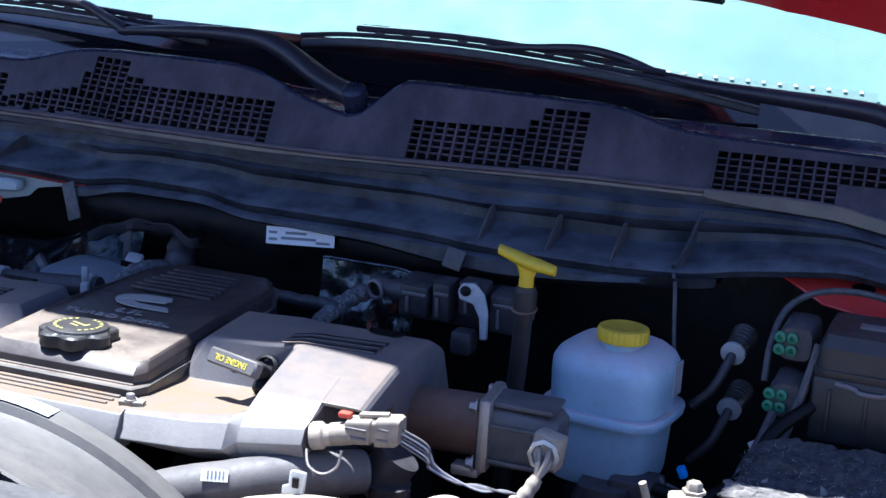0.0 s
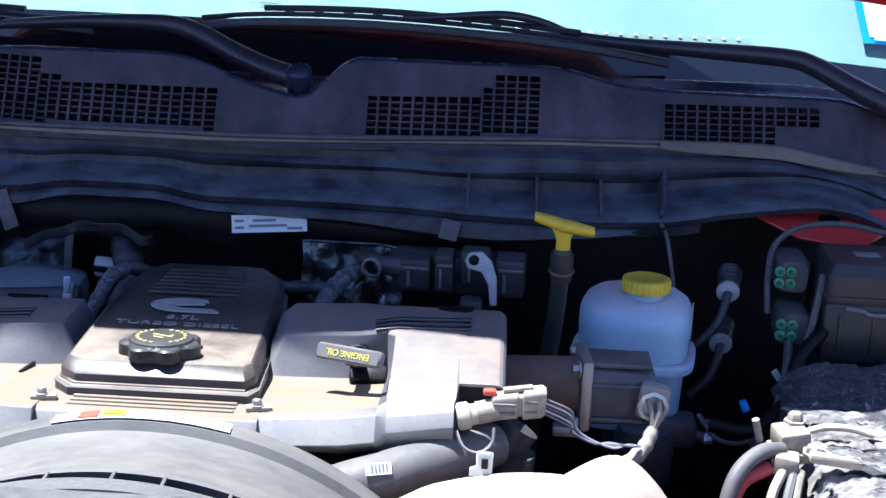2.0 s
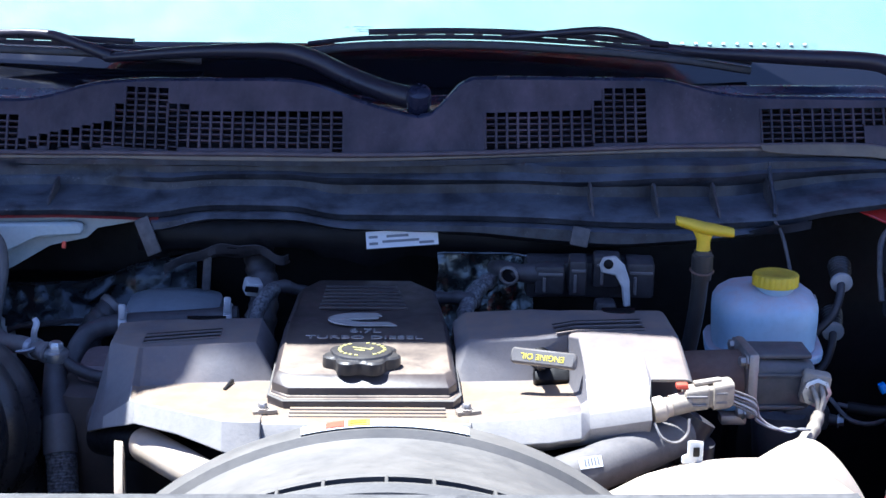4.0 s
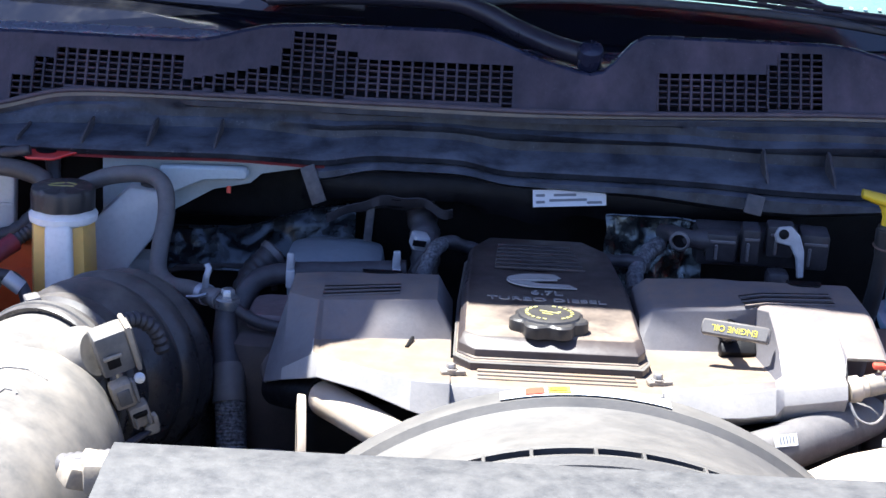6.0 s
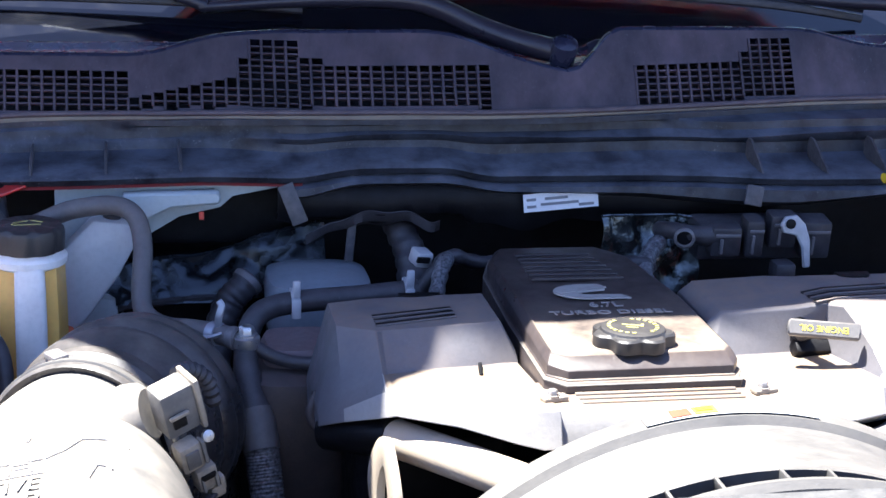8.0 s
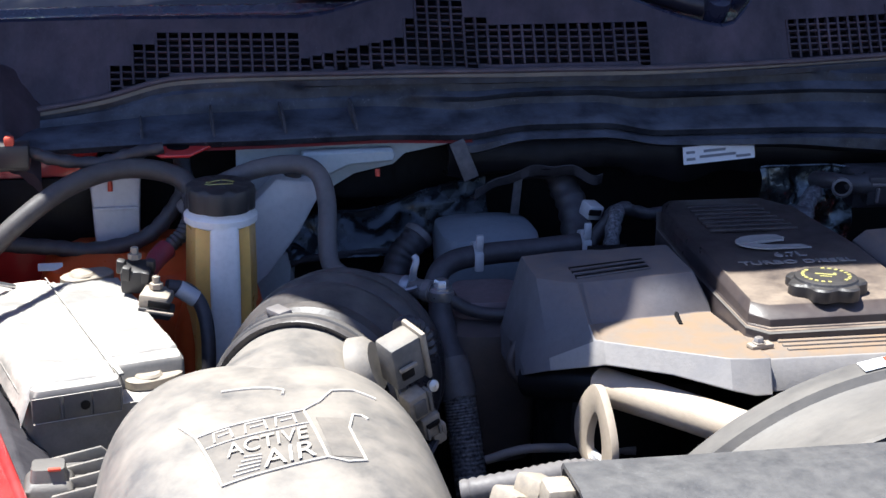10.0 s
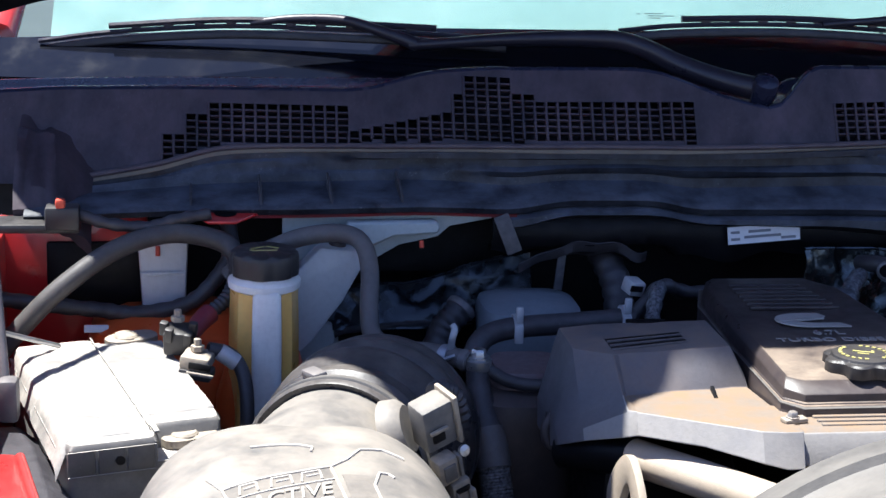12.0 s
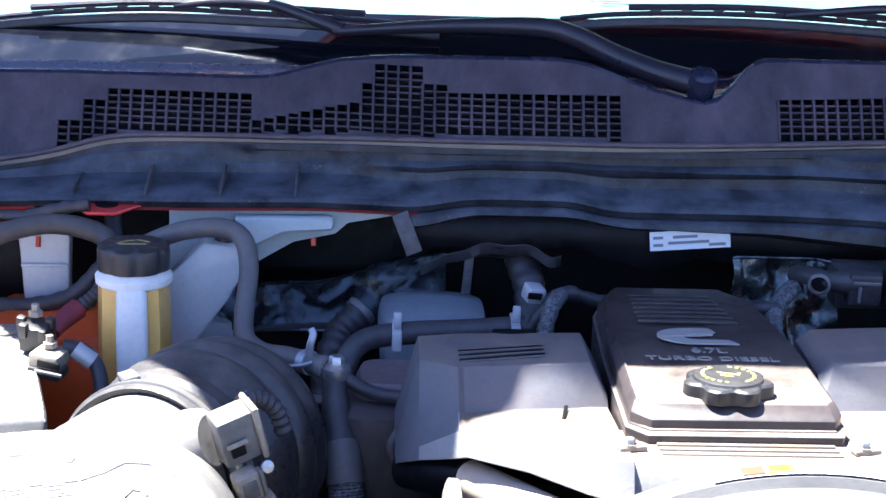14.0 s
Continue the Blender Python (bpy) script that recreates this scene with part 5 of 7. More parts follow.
for x in np.linspace(-0.965, -0.87, 26):
    row = []
    for k, (y, z) in enumerate(((0.07, 1.26), (0.05, 1.255), (0.03, 1.25), (0.01, 1.245), (-0.01, 1.238), (-0.03, 1.225), (-0.05, 1.21), (-0.07, 1.19), (-0.085, 1.165), (-0.08, 1.15))):
        p = Vector((x, y + 0.03, z - 0.05 * max(0.0, (x + 0.93) / 0.06) ** 1.3))
        row.append(p + Vector((0.3, -0.5, 1)) * (0.009 * noise.noise(p * 38) + 0.005 * noise.noise(p * 90)))
    rows.append(row)
part("cap", slab(rows, 0.002), M_COWL, endcap, "crumpled plastic end", angle=30)
part("lower_cap", box((-0.94, -0.075, 1.152), (0.12, 0.05, 0.012), 0.004), M_CAP, endcap)
part("clip_box", box((-0.9, -0.1, 1.168), (0.042, 0.028, 0.03), 0.004), M_CAP, endcap)
part("clip_lock", box((-0.902, -0.108, 1.187), (0.012, 0.012, 0.012), 0.003), M_REDINK, endcap, "small red lock")
part("loom", tube([(-0.88, -0.1, 1.172), (-0.85, -0.105, 1.162), (-0.8, -0.1, 1.155), (-0.76, -0.1, 1.165), (-0.72, -0.1, 1.172)], 0.0075, 10, 8, ripple=0.08), M_BLACK, endcap)

# ---- hoses on the left ----


def hose(label, pts, r, material=M_HOSE, **kw):
    h = thing("hose", label, "hose", pts[0])
    part("tube", tube(pts, r, **kw), material, h)
    for a, b in ((pts[0], pts[1]), (pts[-1], pts[-2])):
        a, b = Vector(a), Vector(b)
        d = (b - a).normalized()
        part("end_band", lathe([(r * 1.02, -0.002), (r * 1.13, -0.001), (r * 1.13, 0.007), (r * 1.02, 0.008)], aim(a + d * 0.004, d), 16), M_CONNDARK, h)
    return h


hose("weathered grey coolant hose arching over the washer neck", [(-1.0, -0.16, 0.98), (-0.955, -0.15, 1.035), (-0.9, -0.14, 1.09), (-0.835, -0.12, 1.132), (-0.77, -0.105, 1.148), (-0.71, -0.11, 1.14), (-0.685, -0.13, 1.12), (-0.675, -0.14, 1.09)], 0.0125, M_HOSEDARK)
hose("grey coolant hose bending down to a fitting", [(-0.7, -0.1, 1.09), (-0.67, -0.105, 1.115), (-0.64, -0.12, 1.135), (-0.605, -0.128, 1.15), (-0.56, -0.132, 1.155), (-0.535, -0.145, 1.145), (-0.527, -0.165, 1.115), (-0.53, -0.195, 1.075), (-0.527, -0.22, 1.05), (-0.505, -0.255, 1.045), (-0.475, -0.3, 1.056), (-0.448, -0.33, 1.06), (-0.428, -0.348, 1.06)], 0.0115)
hose("thin black hose from the fitting to the engine", [(-0.42, -0.352, 1.06), (-0.405, -0.356, 1.05), (-0.385, -0.36, 1.04), (-0.36, -0.37, 1.038), (-0.325, -0.38, 1.042)], 0.0075, M_BLACK)
hose("black hose running behind the tank", [(-1.0, -0.08, 1.06), (-0.93, -0.08, 1.05), (-0.86, -0.08, 1.042), (-0.81, -0.09, 1.04), (-0.75, -0.1, 1.055), (-0.715, -0.095, 1.085), (-0.695, -0.085, 1.12), (-0.7, -0.06, 1.16)], 0.01, M_BLACK, step=10, ripple=0.05)
lowhose = thing("coolant_hose", "black hose dropping into a braided heater sleeve", "hose", (-0.41, -0.42, 0.7))
part("upper", tube([(-0.42, -0.35, 1.06), (-0.421, -0.36, 1.035), (-0.418, -0.375, 1.01), (-0.414, -0.39, 0.99)], [0.013, 0.014, 0.018, 0.019], 14), M_BLACK, lowhose)
part("cuff", tube([(-0.4145, -0.388, 0.992), (-0.411, -0.4, 0.975), (-0.408, -0.412, 0.955)], 0.0205, 16), M_HOSE, lowhose)
part("sleeve", tube([(-0.408, -0.41, 0.957), (-0.404, -0.425, 0.92), (-0.4, -0.45, 0.87), (-0.398, -0.49, 0.82), (-0.39, -0.56, 0.78)], 0.0185, 16, 22, ripple=0.03, pitch=1), M_BRAID, lowhose, "braided grey sleeve")
fit_ = thing("hose_fitting", "grey hose fitting with bolt and pale spring clamp", "fitting", (-0.43, -0.34, 1.04))
part("banjo", lathe([(0.014, 0), (0.015, 0.002), (0.015, 0.012), (0.012, 0.014)], Matrix.Translation((-0.42, -0.352, 1.052)), 20), M_STEEL, fit_)
bolt("bolt", (-0.42, -0.352, 1.065), (0, 0, 1), 0.0085, fit_)
M_CLAMP = shader("dull zinc clamp", (0.4, 0.42, 0.47), 0.4, 0.5, second=(0.25, 0.25, 0.28), scale=90, bump=0.15)
part("clamp", lathe([(0.0118, -0.006), (0.0134, -0.006), (0.0134, 0.006), (0.0118, 0.006)], aim((-0.452, -0.326, 1.0595), (0.6, -0.65, 0.08)), 18), M_CLAMP, fit_)
part("clamp_ear", tube([(-0.45, -0.333, 1.07), (-0.449, -0.336, 1.083), (-0.446, -0.334, 1.094), (-0.449, -0.332, 1.1)], [0.0045, 0.004, 0.004, 0.0035], 8, flat=0.6), M_CLAMP, fit_)
part("clamp_wing", tube([(-0.445, -0.342, 1.065), (-0.458, -0.338, 1.06), (-0.472, -0.328, 1.056)], [0.006, 0.005, 0.004], 8, flat=0.5), M_CLAMP, fit_)
tp = thing("heater_hose", "black heater hose with pale spring clamps behind the cover", "hose", (-0.3, -0.25, 1.0))
part("hose", tube([(-0.415, -0.28, 1.02), (-0.408, -0.262, 1.045), (-0.39, -0.25, 1.06), (-0.35, -0.242, 1.066), (-0.28, -0.24, 1.07), (-0.21, -0.24, 1.076)], 0.0135, 14), M_BLACK, tp)
for x, z in ((-0.355, 1.066), (-0.222, 1.076)):
    part("clamp", lathe([(0.0145, -0.005), (0.0165, -0.005), (0.0165, 0.005), (0.0145, 0.005)], aim((x, -0.241, z), (1, 0, 0.05)), 18), M_CLIP, tp)
    part("clamp_ear", box((x, -0.256, z + 0.02), (0.009, 0.006, 0.02), 0.002), M_CLIP, tp)
    part("clamp_tail", box((x, -0.257, z - 0.004), (0.011, 0.005, 0.024), 0.002), M_CLIP, tp)

act = thing("turbo_actuator", "grey-blue domed actuator cover in the shade behind the engine", "actuator", (-0.31, -0.08, 0.9))
part("cover", stack([(0.98, 0.062, 0.06), (1.035, 0.066, 0.064), (1.05, 0.063, 0.06), (1.058, 0.045, 0.04), (1.06, 0.01, 0.01)], Matrix.Translation((-0.31, -0.09, 0)), 32, 4), M_CASTING, act)
part("base", box((-0.31, -0.09, 0.94), (0.12, 0.12, 0.1), 0.01), M_DARK, act)
hose("dull grey pipe curving down behind the hose fitting", [(-0.392, -0.072, 1.042), (-0.405, -0.08, 1.03), (-0.421, -0.085, 1.012), (-0.434, -0.1, 0.98), (-0.44, -0.12, 0.93)], 0.0185, M_BLACK, step=10, ripple=0.04)
hose("black corrugated duct on the dark firewall", [(-0.2, 0.05, 1.12), (-0.2, -0.03, 1.1), (-0.19, -0.07, 1.07), (-0.19, -0.1, 1.03), (-0.2, -0.12, 0.98)], 0.02, M_BLACK, step=10, ripple=0.05)
duct = thing("heater_box", "dull black heater box on the firewall", "heater box", (-0.45, 0.0, 0.9))
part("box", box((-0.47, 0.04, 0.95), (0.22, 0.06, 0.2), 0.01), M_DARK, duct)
part("opening_frame", tube([(-0.565, -0.012, 0.955), (-0.555, -0.014, 0.985), (-0.5, -0.016, 0.994), (-0.43, -0.016, 0.998), (-0.405, -0.014, 0.985), (-0.4, -0.012, 0.965)], 0.005, 8), M_BLACK, duct, "dull rim round the dark opening")

egr = thing("exhaust_cooler", "brown-grey cast exhaust cooler beside the engine", "cooler", (-0.36, -0.36, 0.85))
part("body", loft([[(-0.362 + x, -0.335 + y, z) for x, y in rounded(hx, hy, 28, 4)] for z, hx, hy in ((0.86, 0.05, 0.05), (0.9, 0.058, 0.06), (1.0, 0.06, 0.062), (1.02, 0.056, 0.058), (1.026, 0.044, 0.046))], 0), M_IRON, egr)
part("lid", loft([[(-0.355 + x, -0.31 + y, z) for x, y in rounded(hx, hy, 28, 4)] for z, hx, hy in ((1.02, 0.045, 0.045), (1.035, 0.045, 0.045), (1.045, 0.04, 0.04), (1.047, 0.01, 0.01))], 0), shader("pinkish dusty lid", (0.17, 0.13, 0.135), 0.5, 0.2, second=(0.24, 0.17, 0.16), scale=40, bump=0.2), egr)
part("pipe_ear", tube([(-0.352, -0.452, 1.036), (-0.362, -0.458, 1.018), (-0.355, -0.462, 1.0), (-0.335, -0.463, 0.992), (-0.31, -0.464, 0.985), (-0.277, -0.47, 0.982)], 0.0055, 10), M_IRON, egr)
part("boss", lathe([(0.018, -0.03), (0.018, 0.0), (0.016, 0.003), (0.011, 0.003)], aim((-0.339, -0.458, 1.017), (-0.15, -1, 0.2)), 24), M_IRON, egr)
part("web", prism([(-0.024, 0.02), (0.03, 0.05), (0.06, 0.04), (0.06, -0.034), (0.0, -0.03), (-0.022, -0.012)], 0.02, Matrix.Translation((-0.335, -0.44, 1.016)) @ turned(90, 0, 0), 0.004), M_IRON, egr)
bolt("bolt", (-0.339, -0.461, 1.018), (-0.15, -1, 0.2), 0.0075, egr, M_IRON)
part("flange", lathe([(0.012, 0), (0.024, 0.002), (0.024, 0.008), (0.012, 0.01)], aim((-0.39, -0.37, 1.0), (-1, -0.3, 0)), 20), M_ALU, egr)
loose("brake_line", tube([(-0.4, -0.52, 0.93), (-0.36, -0.53, 0.945), (-0.3, -0.53, 0.942), (-0.24, -0.54, 0.94)], 0.005, 10), M_CONNDARK, "dark metal line crossing low beside the engine", "pipe")

xt = thing("cross_pipe", "pale dusty metal coolant pipe ahead of the engine", "pipe", (-0.23, -0.64, 0.95))
part("pipe", tube([(-0.288, -0.55, 1.0245), (-0.282, -0.559, 1.0245), (-0.23, -0.635, 1.03), (-0.15, -0.74, 1.032)], 0.0195, 24), M_BEIGE, xt)
part("rear_hose", rod((-0.345, -0.48, 1.005), (-0.287, -0.552, 1.0245), 0.021, 20), M_DARK, xt)
lug = thing("lifting_eye", "pale dusty lifting eye bracket", "bracket", (-0.3, -0.61, 0.9))
def pear(a, w, top, low):
    """Outline of the eye: narrow above, broad below."""
    c = math.cos(a)
    return (w * math.sin(a) * (1 - 0.42 * c), top * c if c > 0 else low * c)


turns = np.linspace(0, 2 * math.pi, 36, endpoint=False)
ring_o, ring_i = [pear(a, 0.046, 0.046, 0.05) for a in turns], [(x - 0.004, y - 0.01) for x, y in (pear(a, 0.018, 0.027, 0.032) for a in turns)]
bm = loft([[(x, y, -0.004) for x, y in ring_o], [(x * 0.97, y * 0.97, 0.005) for x, y in ring_o], [(x, y, 0.005) for x, y in ring_i], [(x, y, -0.004) for x, y in ring_i]], 0.001, closed=True)
bmesh.ops.transform(bm, matrix=Matrix.Translation((-0.306, -0.607, 1.003)) @ turned(90, 0, 97), verts=bm.verts)
part("eye", bm, M_BEIGE, lug)
part("stem", box((-0.302, -0.605, 0.94), (0.06, 0.009, 0.06), 0.003, turned(0, 0, 97)), M_CLIP, lug)
loose("filler_stub", lathe([(0.022, 0), (0.024, 0.015), (0.022, 0.03), (0.01, 0.036), (0.001, 0.037)], Matrix.Translation((-0.215, -0.755, 1.0)), 20), M_BEIGE, "round beige plastic stub beside the shroud", "cap")

# ---- radiator shroud and support ----
SX, SZ, SR = -0.02, 0.77, 0.36
shroud = thing("fan_shroud", "dusty grey plastic fan shroud with a slotted rim", "fan shroud", (SX, -0.82, 0.5))
prof = [(-0.742, 0.335), (-0.748, 0.356), (-0.753, 0.361), (-0.776, 0.3595), (-0.781, 0.352), (-0.79, 0.349), (-0.84, 0.346), (-0.868, 0.349), (-0.874, 0.354), (-0.879, 0.353), (-0.879, 0.34), (-0.78, 0.335)]
arc = np.linspace(radians(-6), radians(186), 80)
part("ring", loft([[(SX + r * math.cos(a), y, SZ + r * math.sin(a)) for y, r in prof] for a in arc]), M_SHROUD, shroud, angle=25)
part("outer_rim", loft([[(SX + r * math.cos(a), y, SZ + r * math.sin(a)) for y, r in ((-0.926, 0.36), (-0.922, 0.366), (-0.93, 0.368), (-0.936, 0.362), (-0.936, 0.34), (-0.926, 0.34))] for a in arc]), M_SHROUD, shroud, angle=25)
for k in range(-12, 13):
    a = math.pi / 2 + k * 0.142 + 0.02 * (k % 2)
    part("rim_rib", box((SX + 0.348 * math.cos(a), -0.903, SZ + 0.348 * math.sin(a)), (0.0035, 0.052, 0.012), 0.001, turned(0, 90 - math.degrees(a), 0)), M_SHROUD, shroud)
# near-black lining gives the slots their shaded depth
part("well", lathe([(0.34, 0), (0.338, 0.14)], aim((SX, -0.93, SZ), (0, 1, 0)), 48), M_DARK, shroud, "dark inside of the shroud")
# warning sticker wrapped on the band
st = thing("warning_sticker", "white warning sticker with red and orange panels on the shroud", "sticker", (SX, -0.765, 1.13))


def wrap(x0, x1, y0, y1, lift):
    rows = []
    for x in np.linspace(x0, x1, 10):
        r = 0.3602 + lift
        rows.append([(x, y, SZ + math.sqrt(r * r - (x - SX) ** 2) + 0.0) for y in (y0, y1)])
    return slab(rows, 0.0004)


part("sheet", wrap(-0.103, 0.06, -0.7745, -0.7545, 0.0016), M_LABEL, st)
part("red_panel", wrap(-0.079, -0.061, -0.772, -0.757, 0.0026), M_REDINK, st)
part("orange_panel", wrap(-0.058, -0.036, -0.772, -0.757, 0.0026), M_ORANGEINK, st)
for i in range(3):
    part("print_bar", wrap(-0.056, -0.04, -0.7675 - 0.0 + 0.003 * i, -0.766 + 0.003 * i, 0.0036), M_YINK, st)

support = thing("radiator_support", "scuffed grey radiator support beam thick with dust", "radiator support", (0, -0.97, 0.9), kind="structure")
rows = []
for x in np.linspace(-0.435, 0.395, 50):
    b = 0.02 * max(0.0, x - 0.1)
    rows.append([(x, -0.932 + b, 1.085), (x, -0.931 + b, 1.124), (x, -0.936 + b, 1.13), (x, -0.985 + b, 1.1315), (x, -1.0 + b, 1.128), (x, -1.05 + b, 1.124), (x, -1.06, 1.1)])
part("beam", slab(rows, 0.004), M_SUPPORT, support, angle=45)
part("front_apron", box((0, -1.16, 1.095), (1.9, 0.2, 0.04), 0.008), M_SUPPORT, support)
part("left_end", box((-0.443, -0.955, 1.108), (0.026, 0.03, 0.03), 0.006), M_CONN, support)

# ---- beige reservoir right of the shroud ----
bt = thing("expansion_duct", "sun-bleached beige plastic duct beside the shroud", "duct", (0.35, -0.8, 0.7))
CREST = [(0.2, 1.035), (0.225, 1.058), (0.29, 1.076), (0.34, 1.081), (0.38, 1.079), (0.425, 1.064), (0.465, 1.036), (0.495, 1.0), (0.515, 0.95)]
rows = []
for x in np.linspace(0.2, 0.515, 30):
    z = ease(CREST, x)
    rows.append([(x, -0.712, z - 0.05), (x, -0.718, z - 0.004), (x, -0.724, z), (x, -0.76, z + 0.004), (x, -0.83, z + 0.008), (x, -0.9, z + 0.002), (x, -0.93, z - 0.03), (x, -0.935, 0.9)])
part("dome", slab(rows, 0.004), M_BEIGE, bt, angle=50)
part("clip_tab", prism([(-0.011, -0.013), (0.01, -0.013), (0.011, 0.01), (0.0, 0.011), (-0.005, 0.01), (-0.005, -0.003), (-0.011, -0.005)], 0.005, Matrix.Translation((0.288, -0.722, 1.086)) @ turned(80, 0, 0), 0.001), M_WHITEPLASTIC, bt)
part("clip_hole", box((0.291, -0.727, 1.087), (0.0065, 0.003, 0.01), 0.001), M_DARK, bt)
fin = thing("splash_guard", "tan curved plastic guard behind the duct", "guard", (0.43, -0.6, 0.8))
rows = []
GUARD = [(0.34, 1.03), (0.385, 1.062), (0.405, 1.074), (0.421, 1.08), (0.438, 1.072), (0.457, 1.052), (0.478, 1.026), (0.495, 1.0), (0.51, 0.965)]
for x in np.linspace(0.34, 0.51, 24):
    z = ease(GUARD, x)
    rows.append([(x, -0.655, z), (x + 0.003, -0.668, z - 0.006), (x + 0.004, -0.69, z - 0.03), (x + 0.006, -0.71, z - 0.12)])
part("guard", slab(rows, 0.003), M_BEIGE, fin, angle=60)
for x, y, w, d in ((0.425, -0.95, 0.03, 0.03), (0.46, -0.96, 0.035, 0.03), (0.5, -0.955, 0.03, 0.035)):
    loose("bracket_block", box((x, y, 1.1), (w, d, 0.035), 0.005), M_CONN, "dusty beige mounting block by the radiator support", "bracket", group="mounting blocks")
loose("bracket_plate", box((0.47, -0.955, 1.07), (0.16, 0.08, 0.03), 0.004), M_CONN, "dusty plate under the mounting blocks", "bracket")

# ---- intake: air box, duct, sensor ----
M_WORN = shader("worn pale ridge", (0.5, 0.465, 0.415), 0.7, second=(0.34, 0.31, 0.27), scale=80, spec=0.2)
air = thing("air_box", "dust-covered domed air filter housing with embossed panel", "air filter box", (-0.63, -0.8, 0.8))
AC = Vector((-0.646, -0.748, 0.899))
dome_r = (0.17, 0.248, 0.206)


def dome_pt(x, y, lift=0.0):
    u = ((x - AC.x) / dome_r[0], (y - AC.y) / dome_r[1])
    k = max(0.0, 1 - abs(u[0]) ** 3.0 - abs(u[1]) ** 3.0)
    return Vector((x, y, AC.z + dome_r[2] * k ** 0.36 + lift))


rings = []
for s in np.linspace(0.02, 1, 40):
    q = math.sin(s * math.pi / 2)
    ring = []
    for a in np.linspace(0, 2 * math.pi, 96, endpoint=False):
        c, d = math.cos(a), math.sin(a)
        n = (abs(c) ** 3.0 + abs(d) ** 3.0) ** (-1 / 3.0)
        x, y = AC.x + dome_r[0] * q * n * c, AC.y + dome_r[1] * q * n * d
        ring.append((x, y, AC.z + dome_r[2] * max(0.0, 1 - q ** 3.0) ** 0.36))
    rings.append(ring)
rings.append([(x, y, 0.7) for x, y, z in rings[-1]])
part("dome", loft(rings), M_AIRBOX, air, angle=60)


def emboss(pts, r=0.0013, closed=True):
    """A fine raised line on the dome through straight runs of points."""
    run = list(pts) + ([pts[0]] if closed else [])
    p = [dome_pt(a[0] + (b[0] - a[0]) * k / 6, a[1] + (b[1] - a[1]) * k / 6, 0.0008) for a, b in zip(run, run[1:]) for k in range(6)]
    return tube(p + [dome_pt(*run[-1], 0.0008)], r, 6, 1)


PL = [(-0.717, -0.786), (-0.621, -0.752), (-0.61, -0.84), (-0.7, -0.868)]


def panel_pt(f, g):
    """A point of the badge panel: f along, g down."""
    (x0, y0), (x1, y1), (x2, y2), (x3, y3) = PL
    xa, ya, xb, yb = x0 + f * (x1 - x0), y0 + f * (y1 - y0), x3 + f * (x2 - x3), y3 + f * (y2 - y3)
    return xa + g * (xb - xa), ya + g * (yb - ya)


part("badge_panel", slab([[dome_pt(*panel_pt(f, g), 0.0003) for g in np.linspace(0.02, 0.98, 9)] for f in np.linspace(0.02, 0.98, 12)], 0.0006), M_WIPED, air, "grey wiped panel")
part("panel_outline", emboss([panel_pt(f, g) for f, g in ((-0.06, -0.42), (0, 0), (0.0, 0.5), (0, 1), (0.5, 1.0), (1, 1), (1, 0.5), (1, 0), (0.5, 0.0), (0, 0))], closed=False), M_WORN, air)
part("panel_outline", emboss([PL[1], (-0.605, -0.734), (-0.591, -0.708), (-0.57, -0.7), (-0.55, -0.706)], closed=False), M_WORN, air)
part("panel_outline", emboss([(-0.565, -0.762), (-0.57, -0.757), (-0.578, -0.758), (-0.585, -0.787), (-0.582, -0.815), (-0.578, -0.842), (-0.594, -0.846), PL[2]], closed=False), M_WORN, air)
part("panel_outline", emboss([(-0.69, -0.7), (-0.66, -0.698), (-0.645, -0.7), (-0.634, -0.706), (-0.636, -0.716)], closed=False), M_WORN, air)
part("panel_line", emboss([panel_pt(f, 0.3) for f in (0.02, 0.5, 0.98)], 0.0009, False), M_WORN, air)
part("side_panel", slab([[dome_pt(x0 + 0.026 * k / 4, y, 0.0006) for k in range(5)] for x0, y in ((-0.612, -0.768), (-0.61, -0.79), (-0.608, -0.815), (-0.606, -0.838))], 0.0005), M_WIPED, air, "grey wiped panel")


def dome_letters(text, f0, f1, g0, g1, lean):
    """Raised lettering laid on the dome within part of the badge panel."""
    ob = letters(text, 1.0, Matrix(), M_WORN, air, depth=0.0, label="raised dusty lettering")
    co = [v.co.copy() for v in ob.data.vertices]
    x0, x1, y0, y1 = min(c.x for c in co), max(c.x for c in co), min(c.y for c in co), max(c.y for c in co)
    for v, c in zip(ob.data.vertices, co):
        u, w = (c.x - x0) / (x1 - x0), (c.y - y0) / (y1 - y0)
        v.co = dome_pt(*panel_pt(f0 + u * (f1 - f0) + lean * w, g1 + w * (g0 - g1)), 0.0024)


dome_letters("ACTIVE", 0.14, 0.9, 0.38, 0.62, 0.04)
dome_letters("AIR", 0.4, 0.9, 0.68, 0.95, 0.05)
for f, w in ((0.2, 0.17), (0.5, 0.2), (0.78, 0.19)):
    p = [panel_pt(f - w * 0.5, 0.25), panel_pt(f - w * 0.3, 0.05), panel_pt(f + w * 0.55, 0.05), panel_pt(f + w * 0.5, 0.25)]
    part("raised_bar", emboss(p, 0.0011, False), M_WORN, air, "raised dusty bar")
    part("raised_bar", emboss([panel_pt(f - w * 0.2, 0.15), panel_pt(f + w * 0.4, 0.14)], 0.001, False), M_WORN, air, "raised dusty bar")
for k in range(5):
    part("speed_line", emboss([panel_pt(0.12 + 0.04 * k, 0.92 - 0.06 * k), panel_pt(0.36 + 0.02 * k, 0.93 - 0.055 * k)], 0.001, False), M_WORN, air)
